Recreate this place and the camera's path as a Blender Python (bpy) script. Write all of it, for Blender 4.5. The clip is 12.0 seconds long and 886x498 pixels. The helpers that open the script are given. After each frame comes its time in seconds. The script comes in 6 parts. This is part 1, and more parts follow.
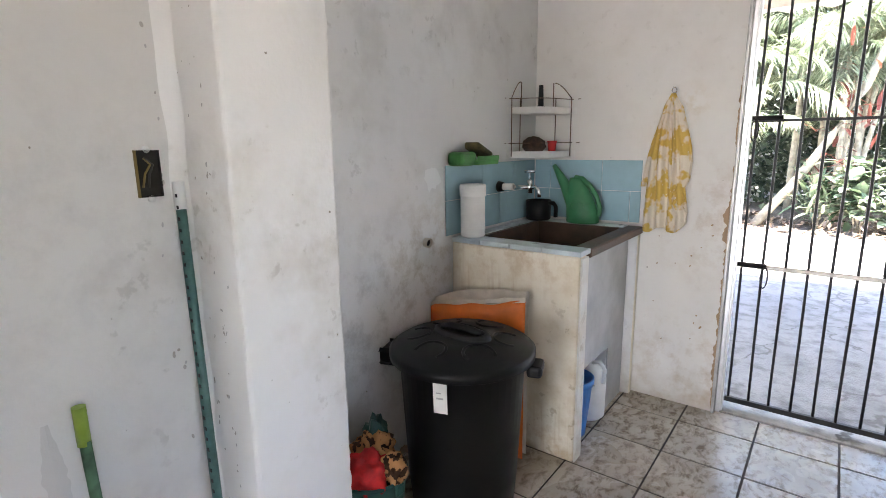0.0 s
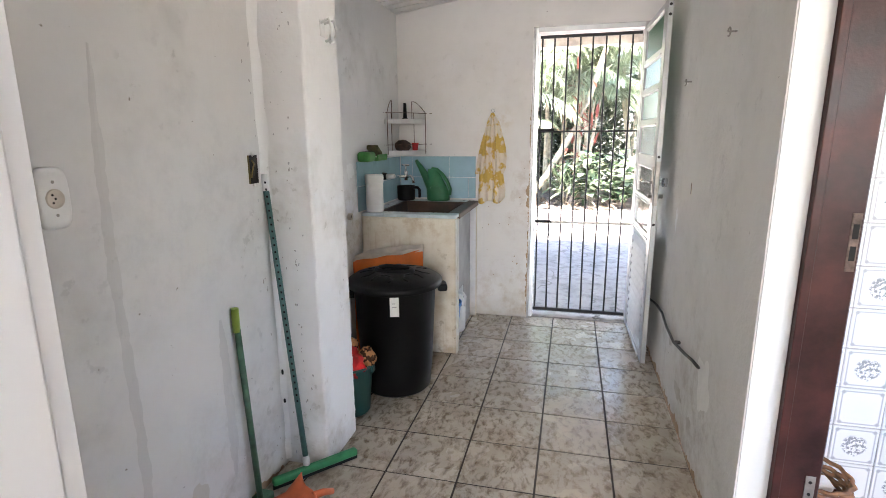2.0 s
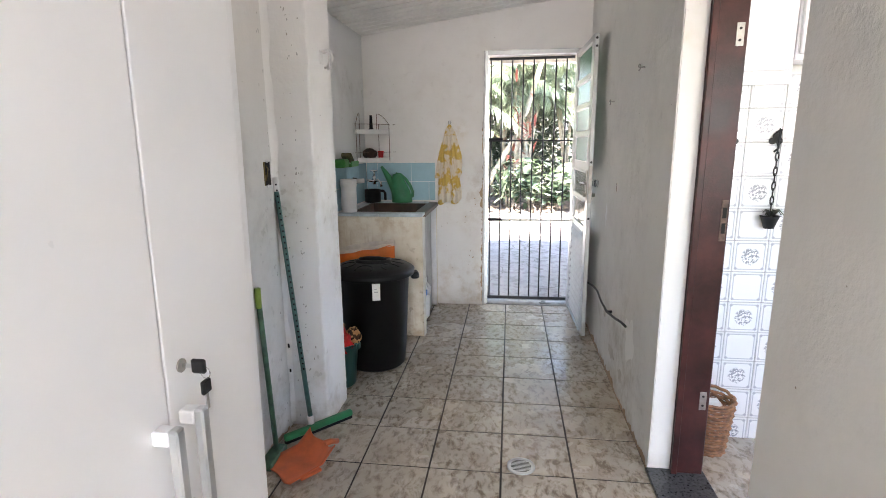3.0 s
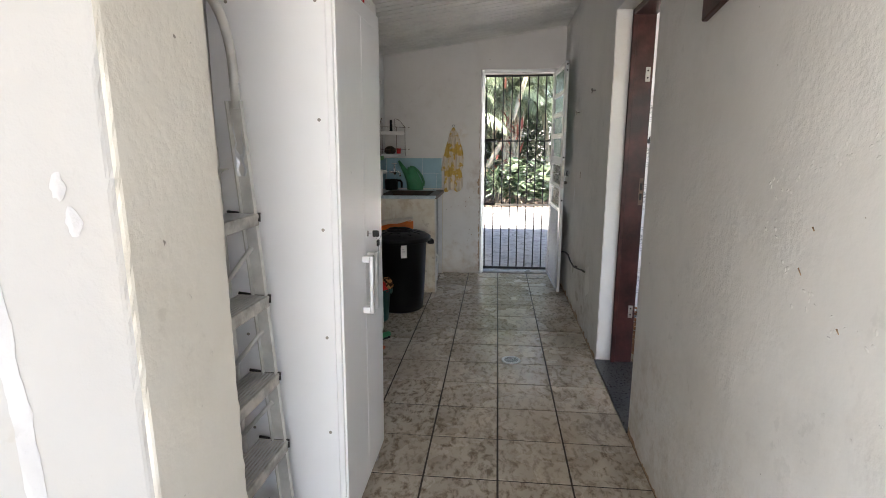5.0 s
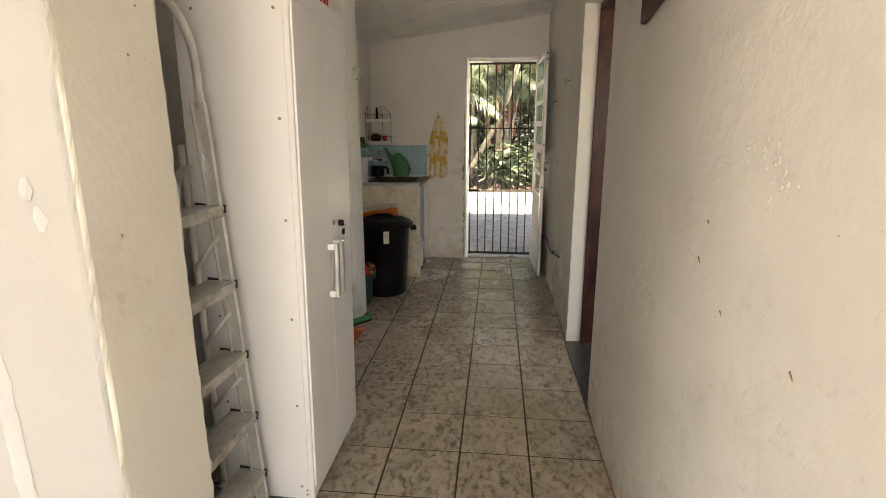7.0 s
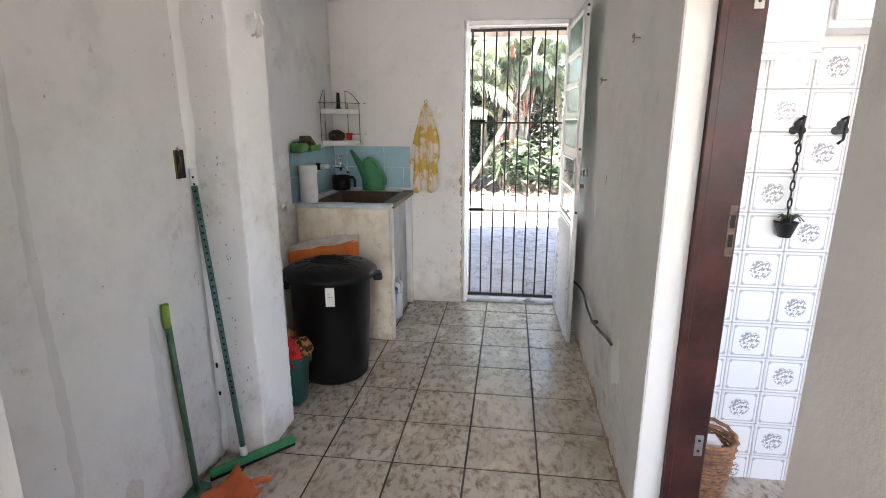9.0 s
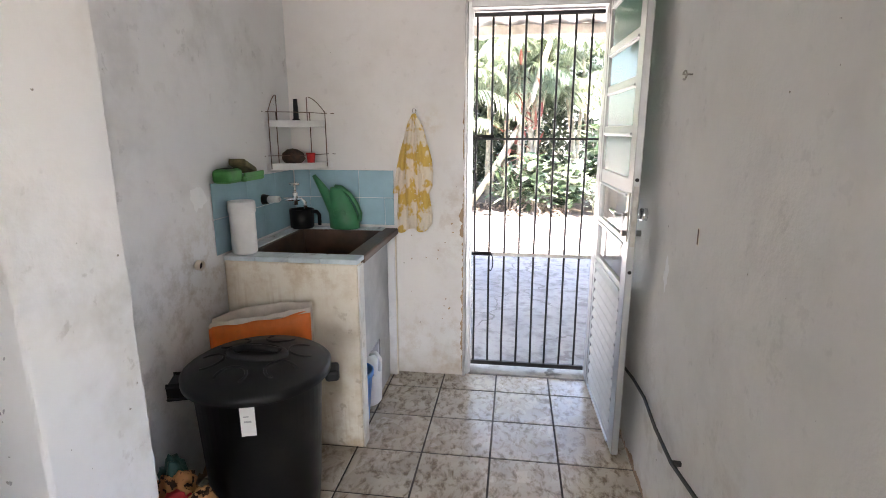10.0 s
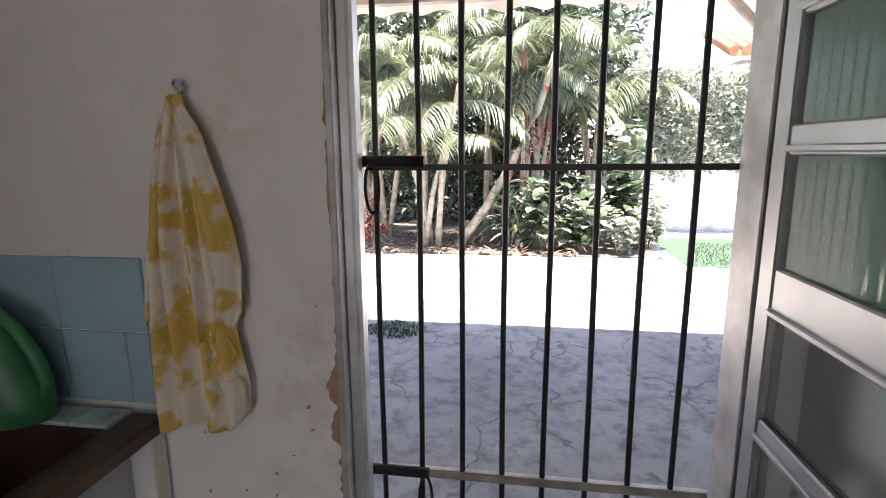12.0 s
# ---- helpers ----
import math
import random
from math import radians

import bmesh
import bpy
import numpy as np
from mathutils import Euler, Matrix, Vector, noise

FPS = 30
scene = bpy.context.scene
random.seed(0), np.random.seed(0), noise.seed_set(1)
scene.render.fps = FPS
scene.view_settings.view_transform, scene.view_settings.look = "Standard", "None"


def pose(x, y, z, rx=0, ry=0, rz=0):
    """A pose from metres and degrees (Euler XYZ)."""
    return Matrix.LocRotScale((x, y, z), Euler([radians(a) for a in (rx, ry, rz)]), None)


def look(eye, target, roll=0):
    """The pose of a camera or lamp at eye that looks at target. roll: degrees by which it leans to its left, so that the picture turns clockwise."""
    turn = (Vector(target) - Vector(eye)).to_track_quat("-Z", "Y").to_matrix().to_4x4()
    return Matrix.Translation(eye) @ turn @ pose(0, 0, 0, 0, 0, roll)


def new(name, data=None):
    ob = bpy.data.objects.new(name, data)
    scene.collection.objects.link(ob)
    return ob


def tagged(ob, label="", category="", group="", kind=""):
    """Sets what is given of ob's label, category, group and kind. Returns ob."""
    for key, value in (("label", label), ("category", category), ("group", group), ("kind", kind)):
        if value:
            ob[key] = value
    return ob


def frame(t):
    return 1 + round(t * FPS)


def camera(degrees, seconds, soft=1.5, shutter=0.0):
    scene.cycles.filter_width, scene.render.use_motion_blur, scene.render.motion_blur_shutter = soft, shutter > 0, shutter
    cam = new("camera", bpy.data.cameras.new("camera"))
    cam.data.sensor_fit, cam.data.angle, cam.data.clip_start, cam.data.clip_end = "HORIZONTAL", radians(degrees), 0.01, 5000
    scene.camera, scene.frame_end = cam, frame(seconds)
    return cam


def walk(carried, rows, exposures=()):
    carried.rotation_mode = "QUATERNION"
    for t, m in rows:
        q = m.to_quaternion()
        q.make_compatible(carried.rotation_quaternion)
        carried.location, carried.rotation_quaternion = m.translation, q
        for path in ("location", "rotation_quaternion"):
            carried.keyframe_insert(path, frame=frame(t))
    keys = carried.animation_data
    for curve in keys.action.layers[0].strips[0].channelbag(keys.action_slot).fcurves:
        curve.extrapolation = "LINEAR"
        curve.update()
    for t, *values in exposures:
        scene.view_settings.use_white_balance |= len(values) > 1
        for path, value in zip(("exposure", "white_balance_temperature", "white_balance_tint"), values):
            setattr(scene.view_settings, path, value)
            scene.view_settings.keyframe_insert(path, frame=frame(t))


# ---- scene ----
cam = camera(81.5, 12.0, soft=0.9)
PATH = [
    (0, (0.037, 0.059, 1.333), (-1.153, 1.616, 0.932), -0.8),
    (0.5, (-0.035, -0.179, 1.351), (-0.918, 1.567, 0.937), -0.5),
    (1, (-0.085, -0.554, 1.36), (-0.801, 1.268, 0.949), -0.5),
    (1.5, (-0.059, -0.878, 1.361), (-0.644, 0.988, 0.939), -0.3),
    (2, (-0.043, -1.119, 1.393), (-0.515, 0.776, 0.962), -0.5),
    (2.5, (-0.105, -1.379, 1.42), (-0.452, 0.545, 0.996), -0.5),
    (3, (-0.117, -1.616, 1.406), (-0.369, 0.326, 1.0), -0.5),
    (3.2, (-0.109, -1.705, 1.395), (-0.347, 0.24, 0.994), -0.5),
    (4.8, (-0.18, -2.646, 1.392), (-0.387, -0.697, 0.99), -0.0),
    (5, (-0.158, -2.735, 1.387), (-0.362, -0.786, 0.986), -0.1),
    (5.5, (-0.142, -3.064, 1.374), (-0.346, -1.115, 0.974), 0.0),
    (6, (-0.119, -3.253, 1.391), (-0.326, -1.304, 0.992), 0.1),
    (6.5, (-0.067, -3.15, 1.389), (-0.265, -1.207, 0.955), 0.0),
    (7, (0.004, -2.845, 1.429), (-0.196, -0.909, 0.967), -0.1),
    (7.2, (0.012, -2.731, 1.453), (-0.186, -0.796, 0.986), -0.2),
    (8.8, (0.062, -1.442, 1.367), (-0.189, 0.491, 0.92), 0.1),
    (9, (0.019, -1.193, 1.435), (-0.23, 0.731, 0.948), 0.0),
    (9.5, (-0.02, -0.686, 1.446), (-0.276, 1.24, 0.971), 0.0),
    (10, (-0.06, -0.152, 1.456), (-0.326, 1.779, 1.01), 0.0),
    (10.5, (-0.126, 0.365, 1.454), (-0.377, 2.306, 1.045), 0.0),
    (11, (-0.127, 0.909, 1.465), (-0.343, 2.852, 1.045), -0.3),
    (11.5, (-0.076, 1.411, 1.429), (-0.342, 3.356, 1.048), -0.2),
    (12, (0.01, 1.828, 1.444), (-0.288, 3.77, 1.073), -0.4),
]
walk(cam, [(t, look(eye, target, roll)) for t, eye, target, roll in PATH],
     [(0.0, 4.50, 6850, 17), (1.5, 4.50, 6900, 17), (3.0, 4.30, 6800, 16), (5.0, 3.27, 6900, 14), (6.0, 3.03, 7300, 13), (6.5, 3.02, 9500, 19), (7.0, 3.16, 9000, 15), (7.4, 3.32, 7600, 16),
      (9.0, 4.27, 6900, 17), (10.5, 4.47, 6950, 19), (11.0, 4.42, 7000, 19), (11.4, 3.85, 7100, 20), (12.0, 2.97, 7000, 21)])

# ---- world, sun, exposure ----
SUN_DIR = Vector((-0.10, 0.20, -0.97)).normalized()
world = bpy.data.worlds.new("sky")
scene.world = world
world.use_nodes = True
_wn = world.node_tree.nodes
_sky = _wn.new("ShaderNodeTexSky")
_sky.sky_type = "NISHITA"
_sky.sun_disc = False
_sky.sun_elevation = math.asin(-SUN_DIR.z)
_sky.sun_rotation = math.atan2(-SUN_DIR.x, -SUN_DIR.y)
world.node_tree.links.new(_sky.outputs[0], _wn["Background"].inputs[0])
_wn["Background"].inputs[1].default_value = 0.13
_sd = bpy.data.lights.new("sun", "SUN")
_sd.energy, _sd.angle, _sd.color = 5.0, radians(0.6), (1.0, 0.95, 0.87)
sun = new("sun", _sd)
sun.matrix_world = look((0, -10, 20), Vector((0, -10, 20)) + SUN_DIR)


def fill_lamp(name, at, target, sx, sy, watts, color=(0.93, 0.97, 1.0)):
    """Added fill lamp in an unseen opening, standing in for sky light."""
    d = bpy.data.lights.new(name, "AREA")
    d.shape, d.size, d.size_y, d.energy, d.color = "RECTANGLE", sx, sy, watts, color
    ob = new(name, d)
    ob.matrix_world = look(at, target)
    return ob


# ---- materials ----
def base_mat(name, rough=0.6, metal=0.0, spec=0.5):
    m = bpy.data.materials.new(name)
    m.use_nodes = True
    nt = m.node_tree
    p = nt.nodes["Principled BSDF"]
    p.inputs["Roughness"].default_value = rough
    p.inputs["Metallic"].default_value = metal
    p.inputs["Specular IOR Level"].default_value = spec
    return m, nt, p


def noise_node(nt, scale, detail=4.0, rough=0.55, vec=None, stretch=None, world_space=True):
    n = nt.nodes.new("ShaderNodeTexNoise")
    n.inputs["Scale"].default_value = scale
    n.inputs["Detail"].default_value = detail
    n.inputs["Roughness"].default_value = rough
    if vec is None:
        if world_space:
            vec = nt.nodes.new("ShaderNodeNewGeometry").outputs["Position"]
        else:
            vec = nt.nodes.new("ShaderNodeTexCoord").outputs["Object"]
    if stretch:
        mp = nt.nodes.new("ShaderNodeMapping")
        mp.inputs["Scale"].default_value = stretch
        nt.links.new(vec, mp.inputs["Vector"])
        vec = mp.outputs["Vector"]
    nt.links.new(vec, n.inputs["Vector"])
    return n.outputs["Fac"]


def ramp(nt, fac, lo, hi, c0=(0, 0, 0, 1), c1=(1, 1, 1, 1)):
    r = nt.nodes.new("ShaderNodeValToRGB")
    r.color_ramp.elements[0].position, r.color_ramp.elements[1].position = lo, hi
    r.color_ramp.elements[0].color, r.color_ramp.elements[1].color = c0, c1
    nt.links.new(fac, r.inputs["Fac"])
    return r.outputs["Color"]


def mix(nt, fac, a, b, blend="MIX"):
    n = nt.nodes.new("ShaderNodeMix")
    n.data_type, n.blend_type = "RGBA", blend
    for sock, v in ((n.inputs[0], fac), (n.inputs[6], a), (n.inputs[7], b)):
        if isinstance(v, (int, float)):
            sock.default_value = v
        elif isinstance(v, tuple):
            sock.default_value = (*v[:3], 1.0)
        else:
            nt.links.new(v, sock)
    return n.outputs[2]


def bump(nt, p, height, strength=0.3, dist=0.01):
    b = nt.nodes.new("ShaderNodeBump")
    b.inputs["Strength"].default_value = strength
    b.inputs["Distance"].default_value = dist
    nt.links.new(height, b.inputs["Height"])
    nt.links.new(b.outputs["Normal"], p.inputs["Normal"])


def simple(name, color, rough=0.5, metal=0.0, vary=0.12, scale=14.0, bump_s=0.08, spec=0.5, fine=120.0):
    """Plain surface with mottling at two scales and fine relief."""
    m, nt, p = base_mat(name, rough, metal, spec)
    a = noise_node(nt, scale, 5, world_space=False)
    f = noise_node(nt, fine, 3, world_space=False)
    dark = tuple(c * (1 - vary) for c in color)
    lite = tuple(min(1, c * (1 + vary)) for c in color)
    col = mix(nt, ramp(nt, a, 0.35, 0.65), dark, lite)
    nt.links.new(col, p.inputs["Base Color"])
    r = ramp(nt, a, 0.3, 0.7, (rough * 0.85,) * 3 + (1,), (min(1, rough * 1.15),) * 3 + (1,))
    nt.links.new(r, p.inputs["Roughness"])
    if bump_s:
        bump(nt, p, f, bump_s, 0.004)
    return m


def plaster(name, color=(0.80, 0.78, 0.755), stain=(0.45, 0.43, 0.395), amount=0.42, rough_bump=0.30, low=0.0, streaks=0.0, blotches=()):
    """Old painted render: mottled paint, grey smudges, trowel relief; low adds the grime that climbs from the floor."""
    m, nt, p = base_mat(name, 0.75, 0, 0.25)
    big = noise_node(nt, 1.6, 6, 0.6)
    mid = noise_node(nt, 5.5, 6, 0.62)
    fine = noise_node(nt, 70, 4, 0.6)
    col = mix(nt, ramp(nt, big, 0.35, 0.7), color, tuple(c * 0.93 for c in color))
    area2 = noise_node(nt, 1.25, 5, 0.65)
    gate = mix(nt, ramp(nt, area2, 0.48, 0.60), (0.0, 0.0, 0.0), ramp(nt, mid, 0.42, 0.62, (0, 0, 0, 1), (min(1, amount * 2.0),) * 3 + (1,)))
    col = mix(nt, gate, col, stain)
    blot = noise_node(nt, 19, 4, 0.6)
    gate2 = mix(nt, ramp(nt, area2, 0.50, 0.58), (0.0, 0.0, 0.0), ramp(nt, blot, 0.60, 0.66, (0, 0, 0, 1), (min(1, amount * 1.6),) * 3 + (1,)))
    col = mix(nt, gate2, col, tuple(c * 0.75 for c in stain))
    spk = noise_node(nt, 38, 2, 0.5)
    col = mix(nt, ramp(nt, spk, 0.76, 0.79), col, (0.30, 0.27, 0.23))
    if low > 0:
        g = nt.nodes.new("ShaderNodeNewGeometry")
        sx = nt.nodes.new("ShaderNodeSeparateXYZ")
        nt.links.new(g.outputs["Position"], sx.inputs[0])
        ad = nt.nodes.new("ShaderNodeMath")
        ad.operation = "MULTIPLY_ADD"
        ad.inputs[1].default_value = -0.45
        nt.links.new(mid, ad.inputs[0])
        nt.links.new(sx.outputs["Z"], ad.inputs[2])
        up = nt.nodes.new("ShaderNodeMath")
        up.inputs[1].default_value = 0.5
        nt.links.new(ad.outputs[0], up.inputs[0])
        col = mix(nt, ramp(nt, up.outputs[0], 0.17, 0.30 + low * 0.6, (0.7,) * 3 + (1,), (0, 0, 0, 1)), col, (0.34, 0.26, 0.17))
    for at, r, tint, k in blotches:
        dv = nt.nodes.new("ShaderNodeVectorMath")
        dv.operation = "DISTANCE"
        nt.links.new(nt.nodes.new("ShaderNodeNewGeometry").outputs["Position"], dv.inputs[0])
        dv.inputs[1].default_value = at
        near = ramp(nt, dv.outputs["Value"], r * 0.25, r, (1, 1, 1, 1), (0, 0, 0, 1))
        speck = ramp(nt, noise_node(nt, 9, 8, 0.72), 0.47, 0.66, (0, 0, 0, 1), (k, k, k, 1))
        col = mix(nt, mix(nt, near, (0.0, 0.0, 0.0), speck), col, tint)
    nt.links.new(col, p.inputs["Base Color"])
    lump = noise_node(nt, 11, 5, 0.55)
    h = nt.nodes.new("ShaderNodeMath")
    h.operation = "MULTIPLY_ADD"
    h.inputs[1].default_value = 0.25
    nt.links.new(fine, h.inputs[0])
    nt.links.new(lump, h.inputs[2])
    area = ramp(nt, noise_node(nt, 2.1, 3, 0.5), 0.42, 0.62, (0.25,) * 3 + (1,), (1, 1, 1, 1))
    hm = nt.nodes.new("ShaderNodeMath")
    hm.operation = "MULTIPLY"
    nt.links.new(h.outputs[0], hm.inputs[0])
    nt.links.new(area, hm.inputs[1])
    bump(nt, p, hm.outputs[0], rough_bump, 0.012)
    if streaks > 0:
        sk = noise_node(nt, 1.0, 4, 0.6, stretch=(34, 34, 1.6))
        up2 = noise_node(nt, 3.0, 3)
        k = mix(nt, ramp(nt, up2, 0.4, 0.6), (0.0, 0.0, 0.0), ramp(nt, sk, 0.52, 0.72, (0, 0, 0, 1), (streaks,) * 3 + (1,)))
        nt.links.new(mix(nt, k, col, (0.42, 0.27, 0.13)), p.inputs["Base Color"])
    return m


M_wall = plaster("grey_plaster", (0.71, 0.695, 0.675), (0.42, 0.40, 0.375), amount=0.20, low=0.26, blotches=(((-1.195, 0.42, 1.15), 0.5, (0.40, 0.385, 0.37), 0.25), ((-1.195, -0.10, 1.05), 0.45, (0.42, 0.40, 0.38), 0.2), ((-1.195, 0.35, 0.15), 0.5, (0.36, 0.32, 0.27), 0.4)))
M_nook = plaster("blue_grey_plaster", (0.78, 0.775, 0.775), (0.42, 0.40, 0.38), amount=0.16, rough_bump=0.2, low=0.3, blotches=(((-1.345, 1.42, 0.62), 0.55, (0.26, 0.24, 0.22), 0.42), ((-1.345, 1.78, 0.85), 0.35, (0.40, 0.32, 0.22), 0.6)))
M_wall_n = plaster("clean_painted_plaster", (0.80, 0.775, 0.75), (0.55, 0.50, 0.44), amount=0.08, rough_bump=0.25, low=0.28, blotches=(((-0.36, 2.74, 0.95), 0.42, (0.44, 0.32, 0.23), 0.4), ((-0.45, 2.74, 0.15), 0.45, (0.44, 0.31, 0.18), 0.5), ((-0.55, 2.74, 1.50), 0.12, (0.60, 0.50, 0.36), 0.6)))
M_wall_r = plaster("rough_plaster", (0.755, 0.735, 0.70), amount=0.10, rough_bump=0.6, low=0.12, blotches=(((0.5, 1.05, 0.25), 0.55, (0.36, 0.30, 0.23), 0.5), ((0.5, 1.7, 0.35), 0.40, (0.36, 0.31, 0.25), 0.35), ((0.5, -0.65, 0.15), 0.5, (0.40, 0.32, 0.22), 0.6), ((0.5, -1.5, 0.10), 0.6, (0.42, 0.34, 0.24), 0.6)))
M_pier = plaster("white_plaster", (0.87, 0.86, 0.845), (0.5, 0.45, 0.38), 0.22, 0.45, low=0.20)
# outer wall colour lowered to offset the strong light on its front
M_porch = plaster("darkened_plaster", (0.44, 0.435, 0.423), (0.50, 0.46, 0.40), 0.18, 0.4)
M_reveal = plaster("white_reveal", (0.74, 0.73, 0.70), (0.55, 0.45, 0.32), 0.25, 0.2, low=0.2)
M_sinkpl = plaster("stained_plaster", (0.80, 0.735, 0.62), (0.56, 0.45, 0.30), 0.35, 0.35, low=0.2, streaks=0.45, blotches=(((-1.22, 1.93, 0.90), 0.30, (0.52, 0.38, 0.22), 0.6), ((-0.90, 1.93, 0.90), 0.28, (0.50, 0.35, 0.19), 0.6), ((-0.85, 1.93, 0.02), 0.25, (0.48, 0.33, 0.18), 0.7)))
M_wood = simple("varnished_wood", (0.050, 0.015, 0.012), 0.36, spec=0.25, vary=0.5, scale=9, bump_s=0.15)
M_white = simple("white_lacquer", (0.86, 0.86, 0.87), 0.32, vary=0.015, scale=4, bump_s=0.02)
M_alu = simple("aluminium", (0.62, 0.63, 0.64), 0.35, 0.9, vary=0.08, bump_s=0.04)
M_aluw = simple("pale_aluminium", (0.40, 0.405, 0.40), 0.36, 0.8, vary=0.06, bump_s=0.03)
M_slat = simple("grey_aluminium", (0.36, 0.37, 0.37), 0.5, 0.1, vary=0.10, bump_s=0.03, spec=0.3)
M_iron = simple("black_iron", (0.012, 0.011, 0.011), 0.5, 0.2, vary=0.3, bump_s=0.1)
M_black = simple("black_plastic", (0.005, 0.005, 0.0055), 0.42, vary=0.2, scale=8, bump_s=0.05, spec=0.28)
M_ceil = simple("white_boards", (0.84, 0.83, 0.81), 0.6, vary=0.08, scale=3, bump_s=0.05)
M_grout = simple("grout", (0.045, 0.034, 0.027), 0.9, vary=0.5, scale=3.0, bump_s=0.2)
M_granite = simple("dark_granite", (0.05, 0.05, 0.052), 0.3, vary=0.6, scale=90, bump_s=0.02)


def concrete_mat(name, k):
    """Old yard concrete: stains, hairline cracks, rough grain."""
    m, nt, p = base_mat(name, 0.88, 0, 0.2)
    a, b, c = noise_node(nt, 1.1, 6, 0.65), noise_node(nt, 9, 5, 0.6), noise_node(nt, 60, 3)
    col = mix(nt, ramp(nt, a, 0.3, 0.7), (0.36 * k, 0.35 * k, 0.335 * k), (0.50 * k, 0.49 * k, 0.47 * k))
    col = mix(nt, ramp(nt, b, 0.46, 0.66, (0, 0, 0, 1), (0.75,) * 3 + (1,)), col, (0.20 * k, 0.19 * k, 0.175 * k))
    pos = nt.nodes.new("ShaderNodeNewGeometry").outputs["Position"]
    wn = nt.nodes.new("ShaderNodeTexNoise")
    wn.inputs["Scale"].default_value = 2.5
    wn.inputs["Detail"].default_value = 5
    nt.links.new(pos, wn.inputs["Vector"])
    va = nt.nodes.new("ShaderNodeVectorMath")
    va.operation = "MULTIPLY_ADD"
    va.inputs[1].default_value = (0.9, 0.9, 0.0)
    nt.links.new(wn.outputs["Color"], va.inputs[0])
    nt.links.new(pos, va.inputs[2])
    vo = nt.nodes.new("ShaderNodeTexVoronoi")
    vo.feature = "DISTANCE_TO_EDGE"
    vo.inputs["Scale"].default_value = 1.3
    nt.links.new(va.outputs[0], vo.inputs["Vector"])
    line = ramp(nt, vo.outputs["Distance"], 0.006, 0.022, (0.9,) * 3 + (1,), (0, 0, 0, 1))
    crack = mix(nt, ramp(nt, noise_node(nt, 1.7, 3), 0.42, 0.52), (0.0, 0.0, 0.0), line)
    col = mix(nt, crack, col, (0.10, 0.095, 0.085))
    nt.links.new(col, p.inputs["Base Color"])
    bump(nt, p, c, 0.5, 0.01)
    return m


# unseen yard ground, coloured dark to cut bounce light into the porch
M_low_bounce = simple("low_bounce_ground", (0.26, 0.24, 0.21), 0.9, vary=0.3, scale=3, bump_s=0.3, fine=40)
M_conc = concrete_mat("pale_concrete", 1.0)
# same concrete with the patio roof's shade put into its colour
M_conc_shade = concrete_mat("shade_toned_concrete", 0.47)



def tile_mat():
    m, nt, p = base_mat("marbled_tile", 0.22, 0, 0.5)
    info = nt.nodes.new("ShaderNodeObjectInfo")
    pos = nt.nodes.new("ShaderNodeNewGeometry").outputs["Position"]
    off = nt.nodes.new("ShaderNodeVectorMath")
    off.operation = "MULTIPLY_ADD"
    off.inputs[1].default_value = (37.0, 53.0, 11.0)
    cmb = nt.nodes.new("ShaderNodeCombineXYZ")
    for k in range(3):
        nt.links.new(info.outputs["Random"], cmb.inputs[k])
    nt.links.new(cmb.outputs[0], off.inputs[0])
    nt.links.new(pos, off.inputs[2])
    v = off.outputs[0]
    warp = nt.nodes.new("ShaderNodeTexNoise")
    warp.inputs["Scale"].default_value = 9
    nt.links.new(v, warp.inputs["Vector"])
    wa = nt.nodes.new("ShaderNodeVectorMath")
    wa.operation = "MULTIPLY_ADD"
    wa.inputs[1].default_value = (0.07, 0.07, 0.0)
    nt.links.new(warp.outputs["Color"], wa.inputs[0])
    nt.links.new(v, wa.inputs[2])
    a = noise_node(nt, 36, 5, 0.62, vec=wa.outputs[0], stretch=(1.0, 0.55, 1.0))
    b = noise_node(nt, 7, 4, 0.6, vec=v)
    g = noise_node(nt, 1.3, 4, 0.6)
    col = mix(nt, ramp(nt, b, 0.3, 0.7), (0.39, 0.335, 0.27), (0.53, 0.47, 0.39))
    col = mix(nt, ramp(nt, a, 0.47, 0.66, (0, 0, 0, 1), (0.85,) * 3 + (1,)), col, (0.145, 0.105, 0.07))
    col = mix(nt, ramp(nt, g, 0.45, 0.75, (0, 0, 0, 1), (0.45,) * 3 + (1,)), col, (0.36, 0.27, 0.18))
    nt.links.new(col, p.inputs["Base Color"])
    nt.links.new(ramp(nt, g, 0.3, 0.7, (0.16,) * 3 + (1,), (0.36,) * 3 + (1,)), p.inputs["Roughness"])
    bump(nt, p, noise_node(nt, 26, 3), 0.06, 0.004)
    return m


M_tile = tile_mat()


# ---- mesh helpers ----
def bx(bm, x0, x1, y0, y1, z0, z1, bev=0.0, seg=1):
    vs = bmesh.ops.create_cube(bm, size=1.0)["verts"]
    for v in vs:
        v.co = Vector(((x0 + x1) / 2 + v.co.x * (x1 - x0), (y0 + y1) / 2 + v.co.y * (y1 - y0), (z0 + z1) / 2 + v.co.z * (z1 - z0)))
    if bev > 0:
        es = list({e for v in vs for e in v.link_edges})
        bmesh.ops.bevel(bm, geom=es, offset=bev, segments=seg, affect="EDGES", profile=0.5)
    return bm


def box(*a, **k):
    return bx(bmesh.new(), *a, **k)


